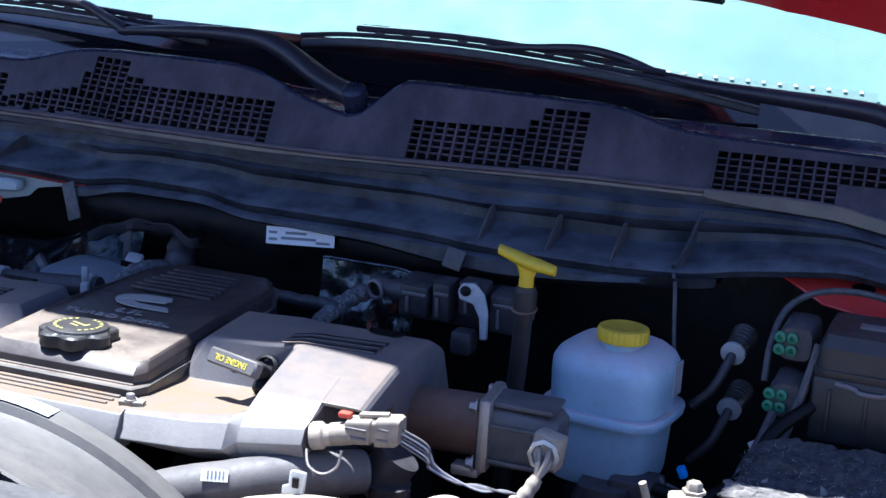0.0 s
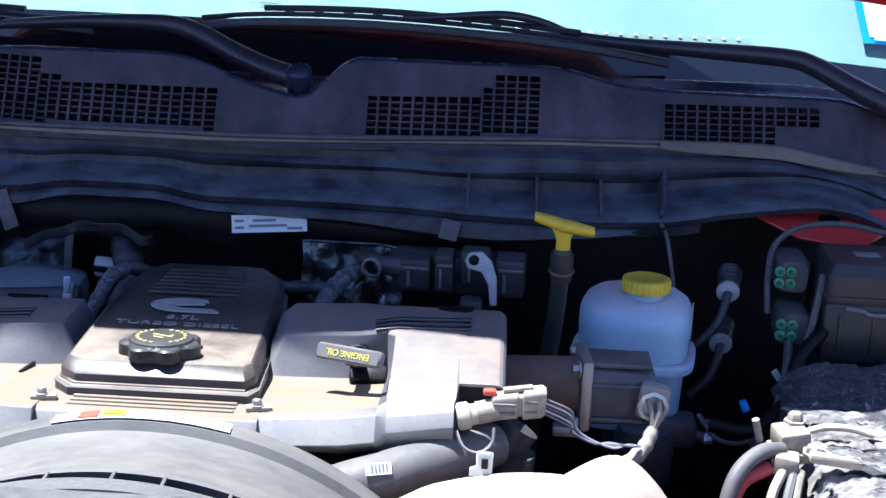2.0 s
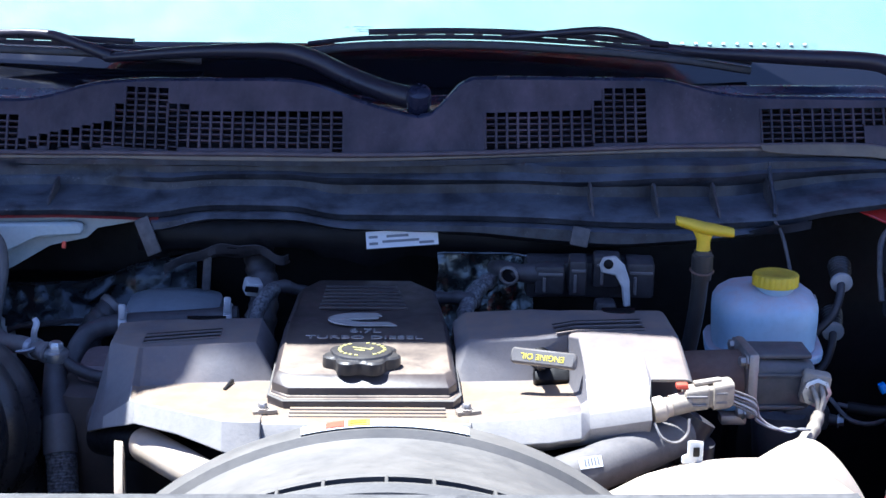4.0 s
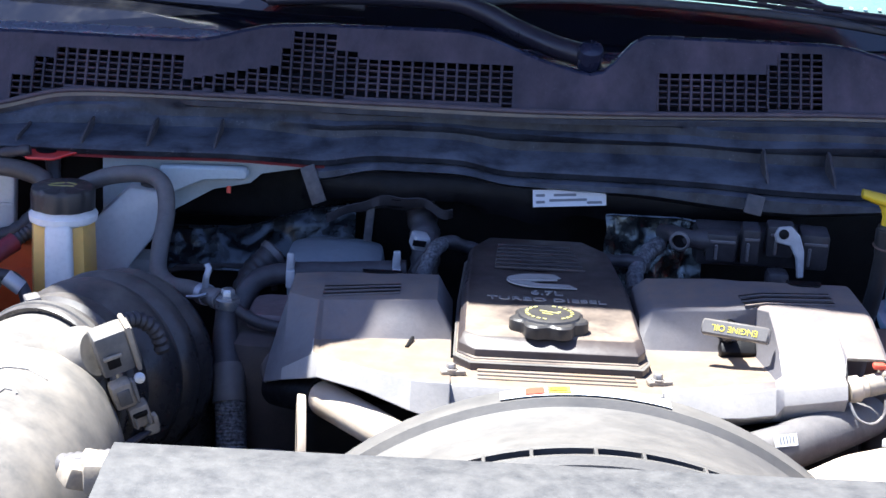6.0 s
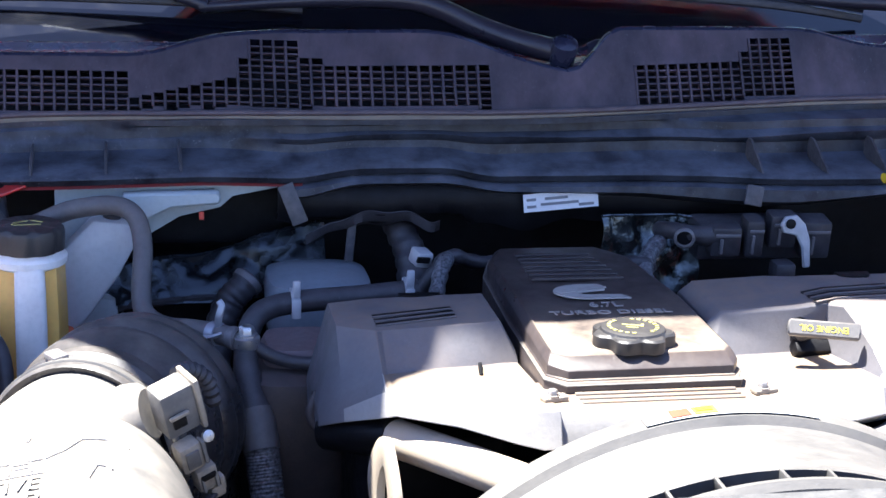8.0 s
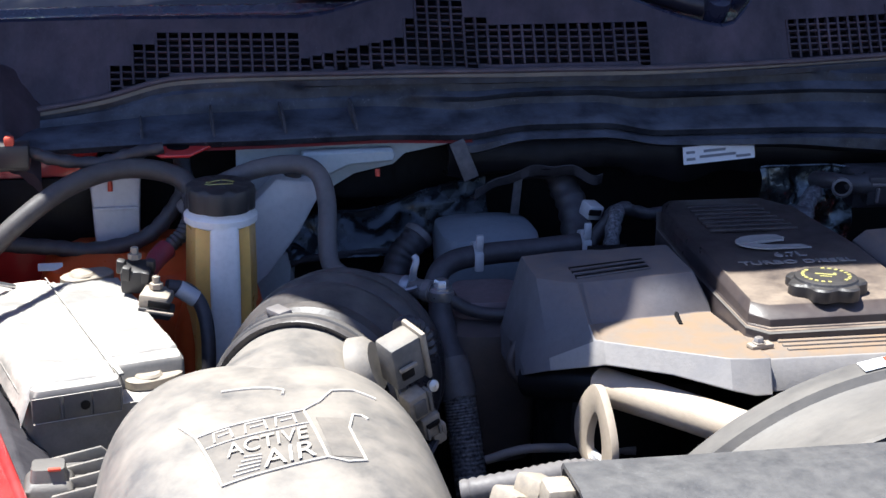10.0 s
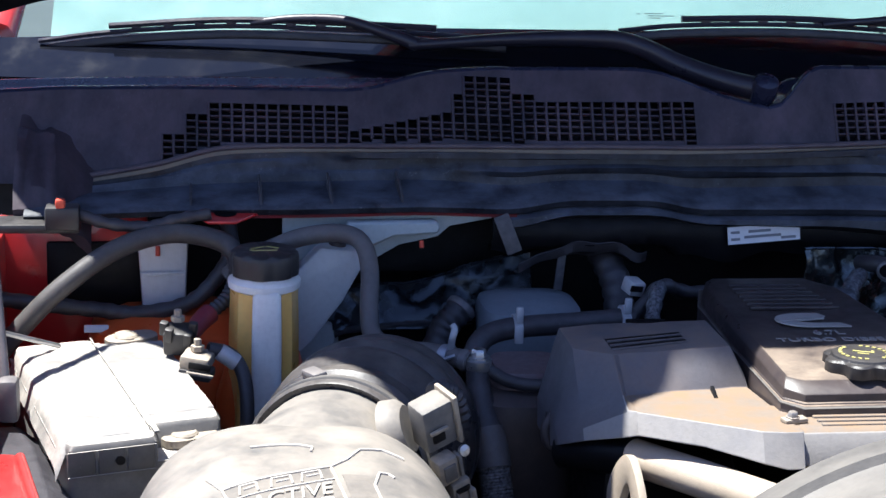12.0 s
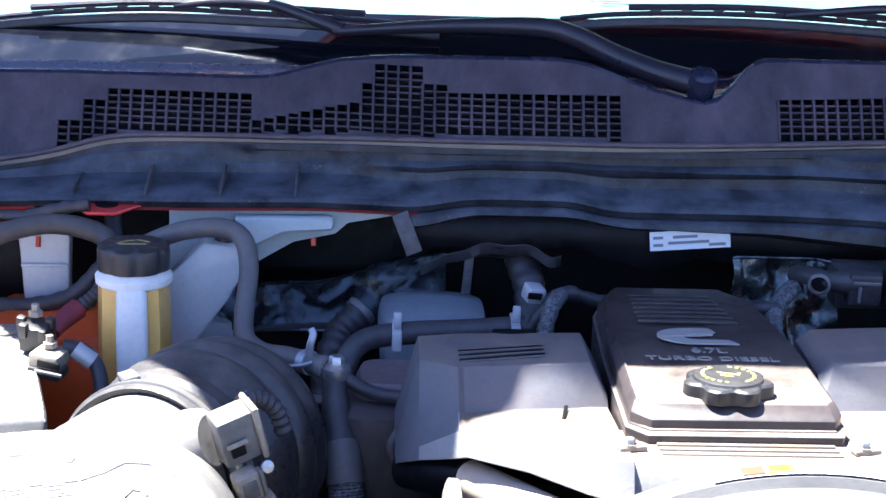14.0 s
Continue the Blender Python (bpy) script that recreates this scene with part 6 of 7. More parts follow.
part("fin_tray", loft([[(-0.868, -0.6, 0.955), (-0.868, -0.6, 0.995), (-0.8, -0.6, 1.0), (-0.78, -0.6, 0.955)], [(-0.83, -0.98, 0.955), (-0.83, -0.98, 0.985), (-0.77, -0.98, 0.99), (-0.75, -0.98, 0.955)]], 0.003), M_SHROUD, air, "grey ribbed skirt")
for k in range(15):
    y = -0.6 - 0.026 * k
    part("side_fin", loft([[(-0.858 + 0.1 * (-0.6 - y), y + d, 0.99), (-0.852 + 0.1 * (-0.6 - y), y + d, 1.0), (-0.8 + 0.08 * (-0.6 - y), y + d - 0.006, 1.014), (-0.775 + 0.08 * (-0.6 - y), y + d - 0.006, 0.99)] for d in (-0.0018, 0.0018)], 0.0006), M_AIRBOX, air)
part("side_clip", loft([[(-0.848 + x, -0.648 + y, z) for x, y in rounded(hx, hy, 20, 6)] for z, hx, hy in ((0.955, 0.02, 0.02), (0.96, 0.023, 0.022), (1.0, 0.023, 0.022), (1.004, 0.02, 0.019), (1.006, 0.017, 0.016), (1.018, 0.015, 0.013))]), M_SHROUD, air, "grey clip with pale edges")
for z in (0.975, 0.988):
    part("clip_bar", box((-0.848, -0.672, z), (0.042, 0.003, 0.003), 0.001, turned(0, 12, 0)), M_BEIGE, air)
part("clip_mark", box((-0.842, -0.662, 1.019), (0.012, 0.004, 0.003), 0.001), M_REDINK, air)

M_BOOT = shader("glossy black rubber boot", (0.014, 0.014, 0.018), 0.28, second=(0.03, 0.027, 0.03), scale=40, dust=(0.36, 0.32, 0.28), dust_amount=0.34, dust_from=0.35)
neck = thing("intake_duct", "black ribbed rubber intake duct on a dusty outlet", "intake duct", (-0.56, -0.45, 0.85))
AX = Vector((0.38, 0.9, -0.1)).normalized()
RC = Vector((-0.558, -0.445, 0.996))


def along(d):
    return aim(RC + AX * d, AX)


part("outlet", lathe([(0.07, -0.26), (0.084, -0.2), (0.088, -0.15), (0.09, -0.12), (0.091, -0.06)], along(0), 56), M_AIRBOX, neck, "pale dust-covered outlet")
BELLOWS = [(0.091, -0.104), (0.097, -0.108), (0.1, -0.104), (0.1005, -0.088), (0.0985, -0.084), (0.0985, -0.078), (0.104, -0.073), (0.1055, -0.055), (0.103, -0.049), (0.106, -0.042), (0.112, -0.03), (0.1145, -0.012), (0.1135, 0.0), (0.1085, 0.006),
           (0.109, 0.012), (0.1155, 0.019), (0.117, 0.03), (0.115, 0.04), (0.1095, 0.045), (0.1095, 0.051), (0.114, 0.058), (0.113, 0.071), (0.104, 0.082), (0.098, 0.098), (0.07, 0.118), (0.03, 0.125)]
part("boot", lathe(BELLOWS, along(0), 72), M_BOOT, neck, "ribbed black rubber bellows")
part("clamp_band", lathe([(0.1005, -0.1), (0.1025, -0.099), (0.1025, -0.091), (0.1005, -0.09)], along(0), 64), M_SHROUD, neck)
for a in (70,):
    part("clamp_lug", box(along(-0.08) @ Vector((0.103 * math.cos(radians(a)), 0.103 * math.sin(radians(a)), 0)), (0.016, 0.03, 0.009), 0.002, turned(-6, a - 78, 24)), M_CONNDARK, neck)
part("downpipe", tube([RC + AX * 0.05, RC + AX * 0.09 + Vector((0.02, 0, -0.06)), RC + AX * 0.08 + Vector((0.03, 0.0, -0.2))], 0.07, 20), M_BOOT, neck)

maf = thing("airflow_sensor", "dusty airflow sensor box with clipped plugs", "sensor", (-0.5, -0.58, 1.02))
TILT = turned(8, -17, 24)
SM = Matrix.Translation((-0.508, -0.598, 1.086)) @ TILT


def slot(c, size, r=0.002):
    """A block placed in the tilted sensor's own axes."""
    return box(SM @ Vector(c), size, r, TILT)


part("box", slot((0, 0, 0), (0.036, 0.03, 0.05), 0.004), M_AIRBOX, maf)
part("lid", slot((0.02, 0, 0.0), (0.006, 0.036, 0.056), 0.003), M_CONN, maf)
part("lid_inset", slot((0.0235, 0, 0.0), (0.003, 0.026, 0.046), 0.001), M_WIPED, maf)
part("window", slot((-0.004, -0.0155, -0.008), (0.014, 0.004, 0.012), 0.001), M_DARK, maf)
part("window_bar", slot((-0.004, -0.0185, 0.0005), (0.02, 0.004, 0.004), 0.001), M_CONN, maf)
part("base", lathe([(0.034, 0), (0.032, 0.014), (0.024, 0.022)], aim((-0.548, -0.578, 1.066), (0.8, -0.3, 0.35)), 28), M_AIRBOX, maf)
part("screw", lathe([(0.006, 0), (0.006, 0.004), (0.001, 0.005)], aim((-0.478, -0.606, 1.058), (0.5, -1, 0.3)), 12), M_STEEL, maf)
plug = part("plug", slot((-0.006, -0.02, -0.044), (0.024, 0.02, 0.03), 0.004), M_CONN, maf)
part("plug_slot", slot((-0.006, -0.031, -0.044), (0.014, 0.003, 0.018), 0.001), M_WIPED, plug)
part("plug_ridge", slot((0.007, -0.026, -0.042), (0.004, 0.012, 0.026), 0.001), M_AIRBOX, plug)
plug = part("lower_plug", slot((0.004, -0.022, -0.074), (0.022, 0.018, 0.026), 0.003), M_CONN, maf)
part("plug_slot", slot((0.004, -0.032, -0.07), (0.016, 0.003, 0.006), 0.001), M_DARK, plug)
for dx in (-0.007, 0.007):
    part("plug_ridge", slot((0.004 + dx, -0.032, -0.078), (0.003, 0.003, 0.016), 0.0008), M_AIRBOX, plug)
part("lock", slot((0.012, -0.022, -0.096), (0.016, 0.014, 0.014), 0.003), M_CONN, maf)
part("lock_ear", slot((0.018, -0.024, -0.088), (0.006, 0.01, 0.016), 0.002), M_CONN, maf)
for k in range(3):
    part("wire", tube([SM @ Vector((0.01 + 0.003 * k, -0.02, -0.1)), (-0.497 + 0.004 * k, -0.64, 0.985), (-0.49 + 0.005 * k, -0.62, 0.95), (-0.47, -0.56, 0.9)], 0.0028, 8), M_BLACK, maf)
part("strap", tube([(-0.505, -0.566, 1.105), (-0.49, -0.548, 1.102), (-0.474, -0.535, 1.086), (-0.466, -0.53, 1.06)], 0.0085, 10, ripple=0.12, pitch=1), M_BLACK, maf, "torn black rubber strap")
loose("corrugated_loom", tube([(-0.5, -0.86, 1.07), (-0.45, -0.87, 1.082), (-0.4, -0.865, 1.085), (-0.36, -0.86, 1.075)], 0.011, 12, 14, ripple=0.06, pitch=1), M_HOSE, "grey corrugated loom behind the radiator support", "loom")
for x, z in ((-0.47, 1.09), (-0.45, 1.1)):
    loose("harness_clip", box((x, -0.92, z), (0.03, 0.03, 0.02), 0.004, turned(0, 20, 30)), M_CONN, "dusty pale harness clip by the radiator", "clip", group="harness clips")

# ---- left battery ----
bat = thing("battery", "dust-whitened battery with a strapped top and brown terminals", "battery", (-0.83, -0.33, 0.8))
bm_turn = turned(0, 0, 15)
BC = Vector((-0.832, -0.325, 0))
bmx = Matrix.Translation(BC) @ bm_turn
part("case", stack([(0.78, 0.085, 0.165), (0.99, 0.088, 0.168), (1.002, 0.086, 0.166), (1.004, 0.08, 0.16)], bmx, 40, 14), M_BATTERY, bat)
part("raised_top", stack([(1.0, 0.05, 0.168, -0.036, -0.004), (1.026, 0.05, 0.168, -0.036, -0.004), (1.031, 0.047, 0.165, -0.036, -0.004), (1.032, 0.04, 0.155, -0.036, -0.004)], bmx, 40, 14), M_BATTERY, bat)
part("inner_top", stack([(1.0, 0.04, 0.135, 0.052, 0.0), (1.026, 0.039, 0.132, 0.052, 0.0), (1.03, 0.036, 0.129, 0.052, 0.0), (1.0305, 0.03, 0.12, 0.052, 0.0)], bmx, 40, 14), M_BATTERY, bat)
rows = []
for u in np.linspace(-0.096, 0.088, 50):
    row = []
    for v in np.linspace(0.0, 1.0, 72):
        w = -0.172 + 0.012 * min(1.0, (u + 0.096) / 0.02) + (0.05 if u > 0.008 else 0.0)
        y = w + v * (0.13 - w)
        crease = 0.004 * abs(noise.noise(Vector((u * 22, y * 50, 1)))) + 0.0022 * abs(noise.noise(Vector((u * 60, y * 120, 4))))
        fall = 0.026 * max(0.0, (-0.084 - u) / 0.012) + (0.012 * max(0.0, (0.02 - v) / 0.02))
        row.append(bmx @ Vector((u, y, 1.0335 + crease - 0.002 * max(0.0, (u - 0.01) / 0.08) - fall)))
    rows.append(row)
part("film", slab(rows, 0.0006), M_FILM, bat, "creased dusty plastic film", angle=60)
for y, nm in ((0.14, "rear_post"), (-0.135, "front_post")):
    drop = 0.0 if y > 0 else -0.022
    part(nm, lathe([(0.016, 1.003 + drop), (0.015, 1.02 + drop), (0.009, 1.022 + drop), (0.009, 1.03 + drop), (0.001, 1.031 + drop)], bmx @ Matrix.Translation((0.055, y, 0)), 18), M_CONN, bat)
    part("clamp", stack([(1.026, 0.03, 0.016), (1.028, 0.033, 0.018), (1.036, 0.033, 0.018), (1.038, 0.03, 0.015)], bmx @ Matrix.Translation((0.055, y + 0.006, drop)) @ turned(0, 0, 12), 24, 2.6), M_CONN, bat, "dusty brown terminal clamp")
    part("clamp_ring", lathe([(0.013, 1.037), (0.0155, 1.0385), (0.013, 1.041), (0.001, 1.0405)], bmx @ Matrix.Translation((0.048, y + 0.004, drop)), 20), M_CONN, bat)
part("seam", box(bmx @ Vector((0.006, 0, 1.037)), (0.0015, 0.3, 0.001), 0, bm_turn), M_BATTERY, bat)
for dx in (-0.062, -0.03, 0.0):
    part("front_panel", box(bmx @ Vector((dx - 0.008, -0.1728, 1.012)), (0.028, 0.003, 0.026), 0.001, bm_turn), M_SHROUD, bat, "grey recessed panel")
for dx, dz, w, h in ((-0.038, 1.0255, 0.092, 0.001), (-0.038, 0.9985, 0.092, 0.001), (-0.0545, 1.012, 0.001, 0.026), (0.0075, 1.012, 0.0014, 0.028)):
    part("panel_edge", box(bmx @ Vector((dx, -0.1745, dz)), (w, 0.0016, h), 0.0004, bm_turn), M_BATTERY, bat, "worn pale edge")
part("side_ridge", box(bmx @ Vector((-0.0885, 0.0, 1.02)), (0.004, 0.3, 0.004), 0.001, bm_turn), M_BATTERY, bat)
part("top_ridge", box(bmx @ Vector((0.012, -0.01, 1.0325)), (0.006, 0.3, 0.003), 0.001, bm_turn), M_BATTERY, bat)
part("front_hole", lathe([(0.005, 0), (0.005, 0.001), (0.001, 0.0012)], aim(bmx @ Vector((-0.03, -0.1748, 1.012)), bm_turn @ Vector((0, -1, 0))), 14), M_DARK, bat)
term = thing("fuse_terminal", "dusty fusible terminal block with studs on the battery", "terminal", (-0.745, -0.27, 1.0))
part("block", box((-0.737, -0.275, 1.042), (0.034, 0.04, 0.016), 0.003, turned(0, 6, -14)), M_CONN, term)
part("carrier", box((-0.738, -0.283, 1.029), (0.038, 0.03, 0.012), 0.003, turned(0, 6, -14)), M_CAP, term, "black carrier")
part("window", box((-0.735, -0.2965, 1.04), (0.026, 0.003, 0.008), 0.001, turned(0, 6, -14)), M_DARK, term)
part("jaw", box((-0.735, -0.299, 1.031), (0.032, 0.003, 0.004), 0.001, turned(0, 6, -14)), M_CONN, term)
part("cap", box((-0.758, -0.235, 1.054), (0.034, 0.034, 0.03), 0.004, turned(10, 0, -10)), M_CAP, term)
for dx, dy, dz in ((-0.012, -0.016, 0.01), (0.01, -0.018, 0.004), (0.016, -0.006, 0.014), (-0.018, 0.004, 0.012)):
    part("cap_tab", box((-0.758 + dx, -0.235 + dy, 1.054 + dz), (0.01, 0.009, 0.018), 0.002, turned(14, 8, -20)), M_CAP, term)
for p in ((-0.737, -0.272, 1.052), (-0.76, -0.232, 1.075)):
    part("stud", lathe([(0.008, 0), (0.008, 0.006), (0.0045, 0.0065), (0.0045, 0.014), (0.001, 0.015)], Matrix.Translation(p), 6), M_CONN, term)
part("cable", tube([(-0.725, -0.262, 1.05), (-0.7, -0.258, 1.042), (-0.684, -0.27, 1.02), (-0.68, -0.29, 0.98), (-0.685, -0.31, 0.92), (-0.7, -0.32, 0.85)], 0.0085, 12), M_BLACK, term)
part("cable_lug", rod((-0.712, -0.262, 1.047), (-0.692, -0.263, 1.033), 0.0105), M_CLIP, term)
part("red_boot", tube([(-0.745, -0.215, 1.05), (-0.735, -0.195, 1.06), (-0.722, -0.18, 1.068)], [0.009, 0.012, 0.013], 12), shader("dull red boot", (0.22, 0.025, 0.04), 0.5, second=(0.1, 0.02, 0.03), scale=60), term)
part("loom", tube([(-0.722, -0.18, 1.068), (-0.7, -0.165, 1.085), (-0.69, -0.14, 1.11), (-0.7, -0.1, 1.14)], 0.009, 10, 10, ripple=0.08, pitch=1), M_BLACK, term)

strut = thing("gas_strut", "grey hood prop rod with a plastic foot", "strut", (-0.94, -0.35, 1.0))
part("rod", rod((-0.945, -0.36, 1.04), (-1.0, -0.155, 1.57), 0.006), M_CONNDARK, strut)
part("foot", box((-0.941, -0.365, 1.03), (0.022, 0.025, 0.05), 0.006), M_CONNDARK, strut)
part("thin_rod", rod((-0.955, -0.27, 1.075), (-0.9, -0.2, 1.035), 0.003), M_STEEL, strut)
ledge = thing("battery_tray", "black plastic battery tray edge beside the fender", "tray", (-0.9, -0.45, 0.95))
part("tray", loft([[(-0.99, -0.36, 0.9), (-0.99, -0.36, 0.995), (-0.935, -0.355, 0.995), (-0.9, -0.36, 0.97), (-0.9, -0.36, 0.9)],
                   [(-0.99, -0.44, 0.9), (-0.99, -0.44, 1.0), (-0.91, -0.43, 1.0), (-0.87, -0.44, 0.965), (-0.87, -0.44, 0.9)],
                   [(-0.9, -0.66, 0.9), (-0.9, -0.66, 0.998), (-0.862, -0.66, 0.99), (-0.82, -0.66, 0.96), (-0.82, -0.66, 0.9)]], 0.003), M_BLACK, ledge)
fl = thing("fender", "red painted front fender top beside the battery", "fender", (-0.97, -0.7, 0.6))
part("top", loft([[(-1.06, -0.45, 0.5), (-1.06, -0.45, 0.99), (-1.0, -0.45, 1.006), (-0.925, -0.455, 1.004), (-0.915, -0.455, 0.99), (-0.92, -0.455, 0.5)],
                  [(-1.06, -1.2, 0.5), (-1.06, -1.2, 0.99), (-0.9, -1.2, 1.006), (-0.765, -1.2, 1.004), (-0.75, -1.2, 0.99), (-0.76, -1.2, 0.5)]], 0.006), M_RED, fl)
part("edge_flange", rod((-0.921, -0.46, 1.0), (-0.757, -1.2, 1.0), 0.006), M_RED, fl)
fr = thing("fender", "red painted front fender on the driver's side", "fender", (0.97, -0.7, 0.6))
part("top", loft([[(0.93, -0.1, 0.5), (0.93, -0.1, 0.99), (1.06, -0.1, 1.0), (1.06, -0.1, 0.5)], [(0.88, -1.2, 0.5), (0.88, -1.2, 0.99), (1.06, -1.2, 1.0), (1.06, -1.2, 0.5)]], 0.006), M_RED, fr)
part("edge_flange", rod((0.93, -0.1, 0.99), (0.88, -1.2, 0.99), 0.006), M_RED, fr)

# ---- right side: felt-wrapped battery, fuse box, cables ----
rb = thing("wrapped_battery", "battery wrapped in frayed grey shaded insulation felt", "battery", (0.7, -0.5, 0.7))
random.seed(8)


def felt_rise(x, y):
    """The felt climbs towards the fuse box."""
    a = min(1.0, max(0.0, (y + 0.4) / 0.15))
    b = min(1.0, max(0.0, (x - 0.59) / 0.09))
    return 0.052 * a * a * (3 - 2 * a) * b * b * (3 - 2 * b)


rings = []
for z, hx, hy in ((0.72, 0.14, 0.2), (0.95, 0.145, 0.205), (1.0, 0.142, 0.2), (1.02, 0.13, 0.185), (1.03, 0.1, 0.15), (1.032, 0.05, 0.08), (1.033, 0.01, 0.01)):
    ring = []
    for x, y in rounded(hx, hy, 64, 5):
        p = Vector((0.752 + x * 0.86, -0.48 + y, z))
        ring.append(p + Vector((noise.noise(p * 30), noise.noise(p * 30 + Vector((5, 0, 0))), noise.noise(p * 26 + Vector((0, 7, 0))))) * 0.012)
    rings.append(ring)
part("felt", loft(rings), M_FELT, rb, angle=70)
rows = []
for x in np.linspace(0.63, 0.87, 90):
    row = []
    for y in np.linspace(-0.68, -0.285, 120):
        p = Vector((x, y, 1.028))
        edge = min(1.0, min(x - 0.625, 0.875 - x, y + 0.69, -0.28 - y) / 0.03)
        q = Vector((x * 9, y * 34, 0.0))
        h = 0.014 * abs(noise.noise(q)) + 0.008 * abs(noise.noise(q * 2.3)) + 0.006 * noise.noise(p * 60) + 0.0035 * noise.noise(p * 150) - 0.004
        row.append(p + Vector((0.003 * noise.noise(p * 90 + Vector((3, 0, 0))), 0.003 * noise.noise(p * 90), h + felt_rise(x, y) - 0.03 * (1 - edge) ** 2)))
    rows.append(row)
torn = part("torn_top", slab(rows, 0.003), M_FELT, rb, "matted torn felt", angle=70)
# faces ahead of the hood's shadow line switch to the sunlit tone
torn.data.materials.append(M_RAG)
for f in torn.data.polygons:
    if f.center.y < -0.385 + 0.05 * noise.noise(f.center * 28):
        f.material_index = 1
verts, faces = [], []
rng = random.Random(3)
for i in range(8000):
    u, v = rng.uniform(-0.07, 0.14), rng.uniform(-0.185, 0.165)
    side = rng.random() < 0.25
    p = Vector((0.705 + u, -0.48 + v, 1.027 + felt_rise(0.705 + u, -0.48 + v) + rng.uniform(-0.006, 0.004))) if not side else Vector((0.705 + u, -0.683 + rng.uniform(-0.008, 0.006), rng.uniform(0.93, 1.02)))
    d = Vector((rng.uniform(-1, 1), rng.uniform(-1, 1), rng.uniform(-0.15, 0.3))).normalized() * rng.uniform(0.003, 0.008)
    e = Vector((rng.uniform(-1, 1), rng.uniform(-1, 1), 0)) * 0.003
    w = d.cross(Vector((0, 0, 1))).normalized() * 0.0003
    k = len(verts)
    verts += [p - w, p + w, p + d * 0.6 + w + e, p + d + e * 1.6]
    faces.append((k, k + 1, k + 2, k + 3))
me = bpy.data.meshes.new("fuzz")
me.from_pydata([tuple(v) for v in verts], [], faces)
me.materials.append(M_FUZZ)
fib = new("fuzz", me)
bpy.context.view_layer.update()
fib.parent, fib.matrix_parent_inverse = rb, rb.matrix_world.inverted()
fib["kind"] = "stuff"
clampb = thing("battery_clamp", "dusty bolted battery clamp with black and red cables", "terminal", (0.61, -0.52, 1.0))
part("block", box((0.612, -0.52, 1.052), (0.034, 0.036, 0.022), 0.004, turned(4, -6, 12)), M_CONN, clampb)
part("block_base", box((0.614, -0.52, 1.036), (0.042, 0.044, 0.012), 0.003, turned(4, -6, 12)), M_CONN, clampb)
part("block_low", box((0.604, -0.548, 1.034), (0.026, 0.034, 0.022), 0.004, turned(0, 8, -10)), M_CONN, clampb)
bolt("bolt", (0.617, -0.508, 1.064), (0, 0, 1), 0.008, clampb, M_CONN)
bolt("bolt", (0.627, -0.56, 1.05), (0.1, -0.3, 1), 0.007, clampb, M_CONN)
part("stud", rod((0.578, -0.53, 1.05), (0.571, -0.535, 1.075), 0.004), M_CONN, clampb)


def rag(c, size, turn, seed):
    """A strip of torn cloth lying in creased folds."""
    m = Matrix.Translation(c) @ turn
    rows = []
    for u in np.linspace(-1, 1, 34):
        row = []
        for v in np.linspace(-1, 1, 26):
            q = Vector((u * 1.3 + seed, v * 3.2, seed * 0.7))
            fold = 0.8 * abs(noise.noise(q)) + 0.45 * abs(noise.noise(q * 2.4)) + 0.2 * noise.noise(q * 6)
            e = 1 + 0.12 * noise.noise(Vector((u * 5, v * 5, seed)))
            z = size[2] * (1 - 0.9 * v * v - 0.5 * u * u) + 0.011 * fold
            row.append(m @ Vector((u * size[0] * e, v * size[1] * e, z)))
        rows.append(row)
    return slab(rows, 0.0015)


LUMPS = ((0.69, -0.4, 1.027, 0.06, 0.02, 0.006), (0.76, -0.42, 1.027, 0.05, 0.024, 0.006), (0.7, -0.45, 1.028, 0.05, 0.022, 0.007), (0.765, -0.48, 1.03, 0.05, 0.026, 0.009), (0.69, -0.61, 1.028, 0.05, 0.024, 0.012),
         (0.76, -0.54, 1.036, 0.045, 0.026, 0.01), (0.75, -0.63, 1.024, 0.05, 0.026, 0.012), (0.665, -0.655, 1.01, 0.04, 0.026, 0.014), (0.735, -0.675, 1.0, 0.05, 0.022, 0.02))
for k, (x, y, z, hx, hy, hz) in enumerate(LUMPS):
    part("torn_rag", rag((x, y, z), (hx, hy, hz), turned(5 * math.sin(k * 2.1), 4 * math.cos(k), 16 * math.sin(k * 1.7)), k * 3.1), M_RAG, rb, angle=60)
part("clamp_plate", box((0.65, -0.566, 1.05), (0.054, 0.028, 0.012), 0.004, turned(3, 4, -4)), M_BEIGE, clampb, "pale dusty plate")
part("clamp_bar", tube([(0.628, -0.505, 1.052), (0.652, -0.497, 1.056), (0.68, -0.494, 1.055), (0.704, -0.497, 1.05)], [0.005, 0.006, 0.006, 0.005], 10, flat=0.7), M_BEIGE, clampb, "pale dusty bar")
part("clamp_bar", rag((0.685, -0.572, 1.046), (0.055, 0.013, 0.006), turned(4, 5, -14), 41.0), M_RAG, clampb, "cloth-wrapped clamp bar")
part("black_cable", tube([(0.6, -0.54, 1.045), (0.575, -0.56, 1.048), (0.55, -0.585, 1.035), (0.538, -0.6, 1.0), (0.535, -0.61, 0.95), (0.54, -0.6, 0.88)], 0.0085, 12), M_HOSE, clampb)
part("red_cable", tube([(0.585, -0.555, 1.03), (0.556, -0.575, 1.02), (0.543, -0.59, 0.99), (0.53, -0.6, 0.95), (0.53, -0.6, 0.88)], 0.008, 12), shader("red cable", (0.5, 0.05, 0.06), 0.5, dust=TAN, dust_amount=0.3), clampb)
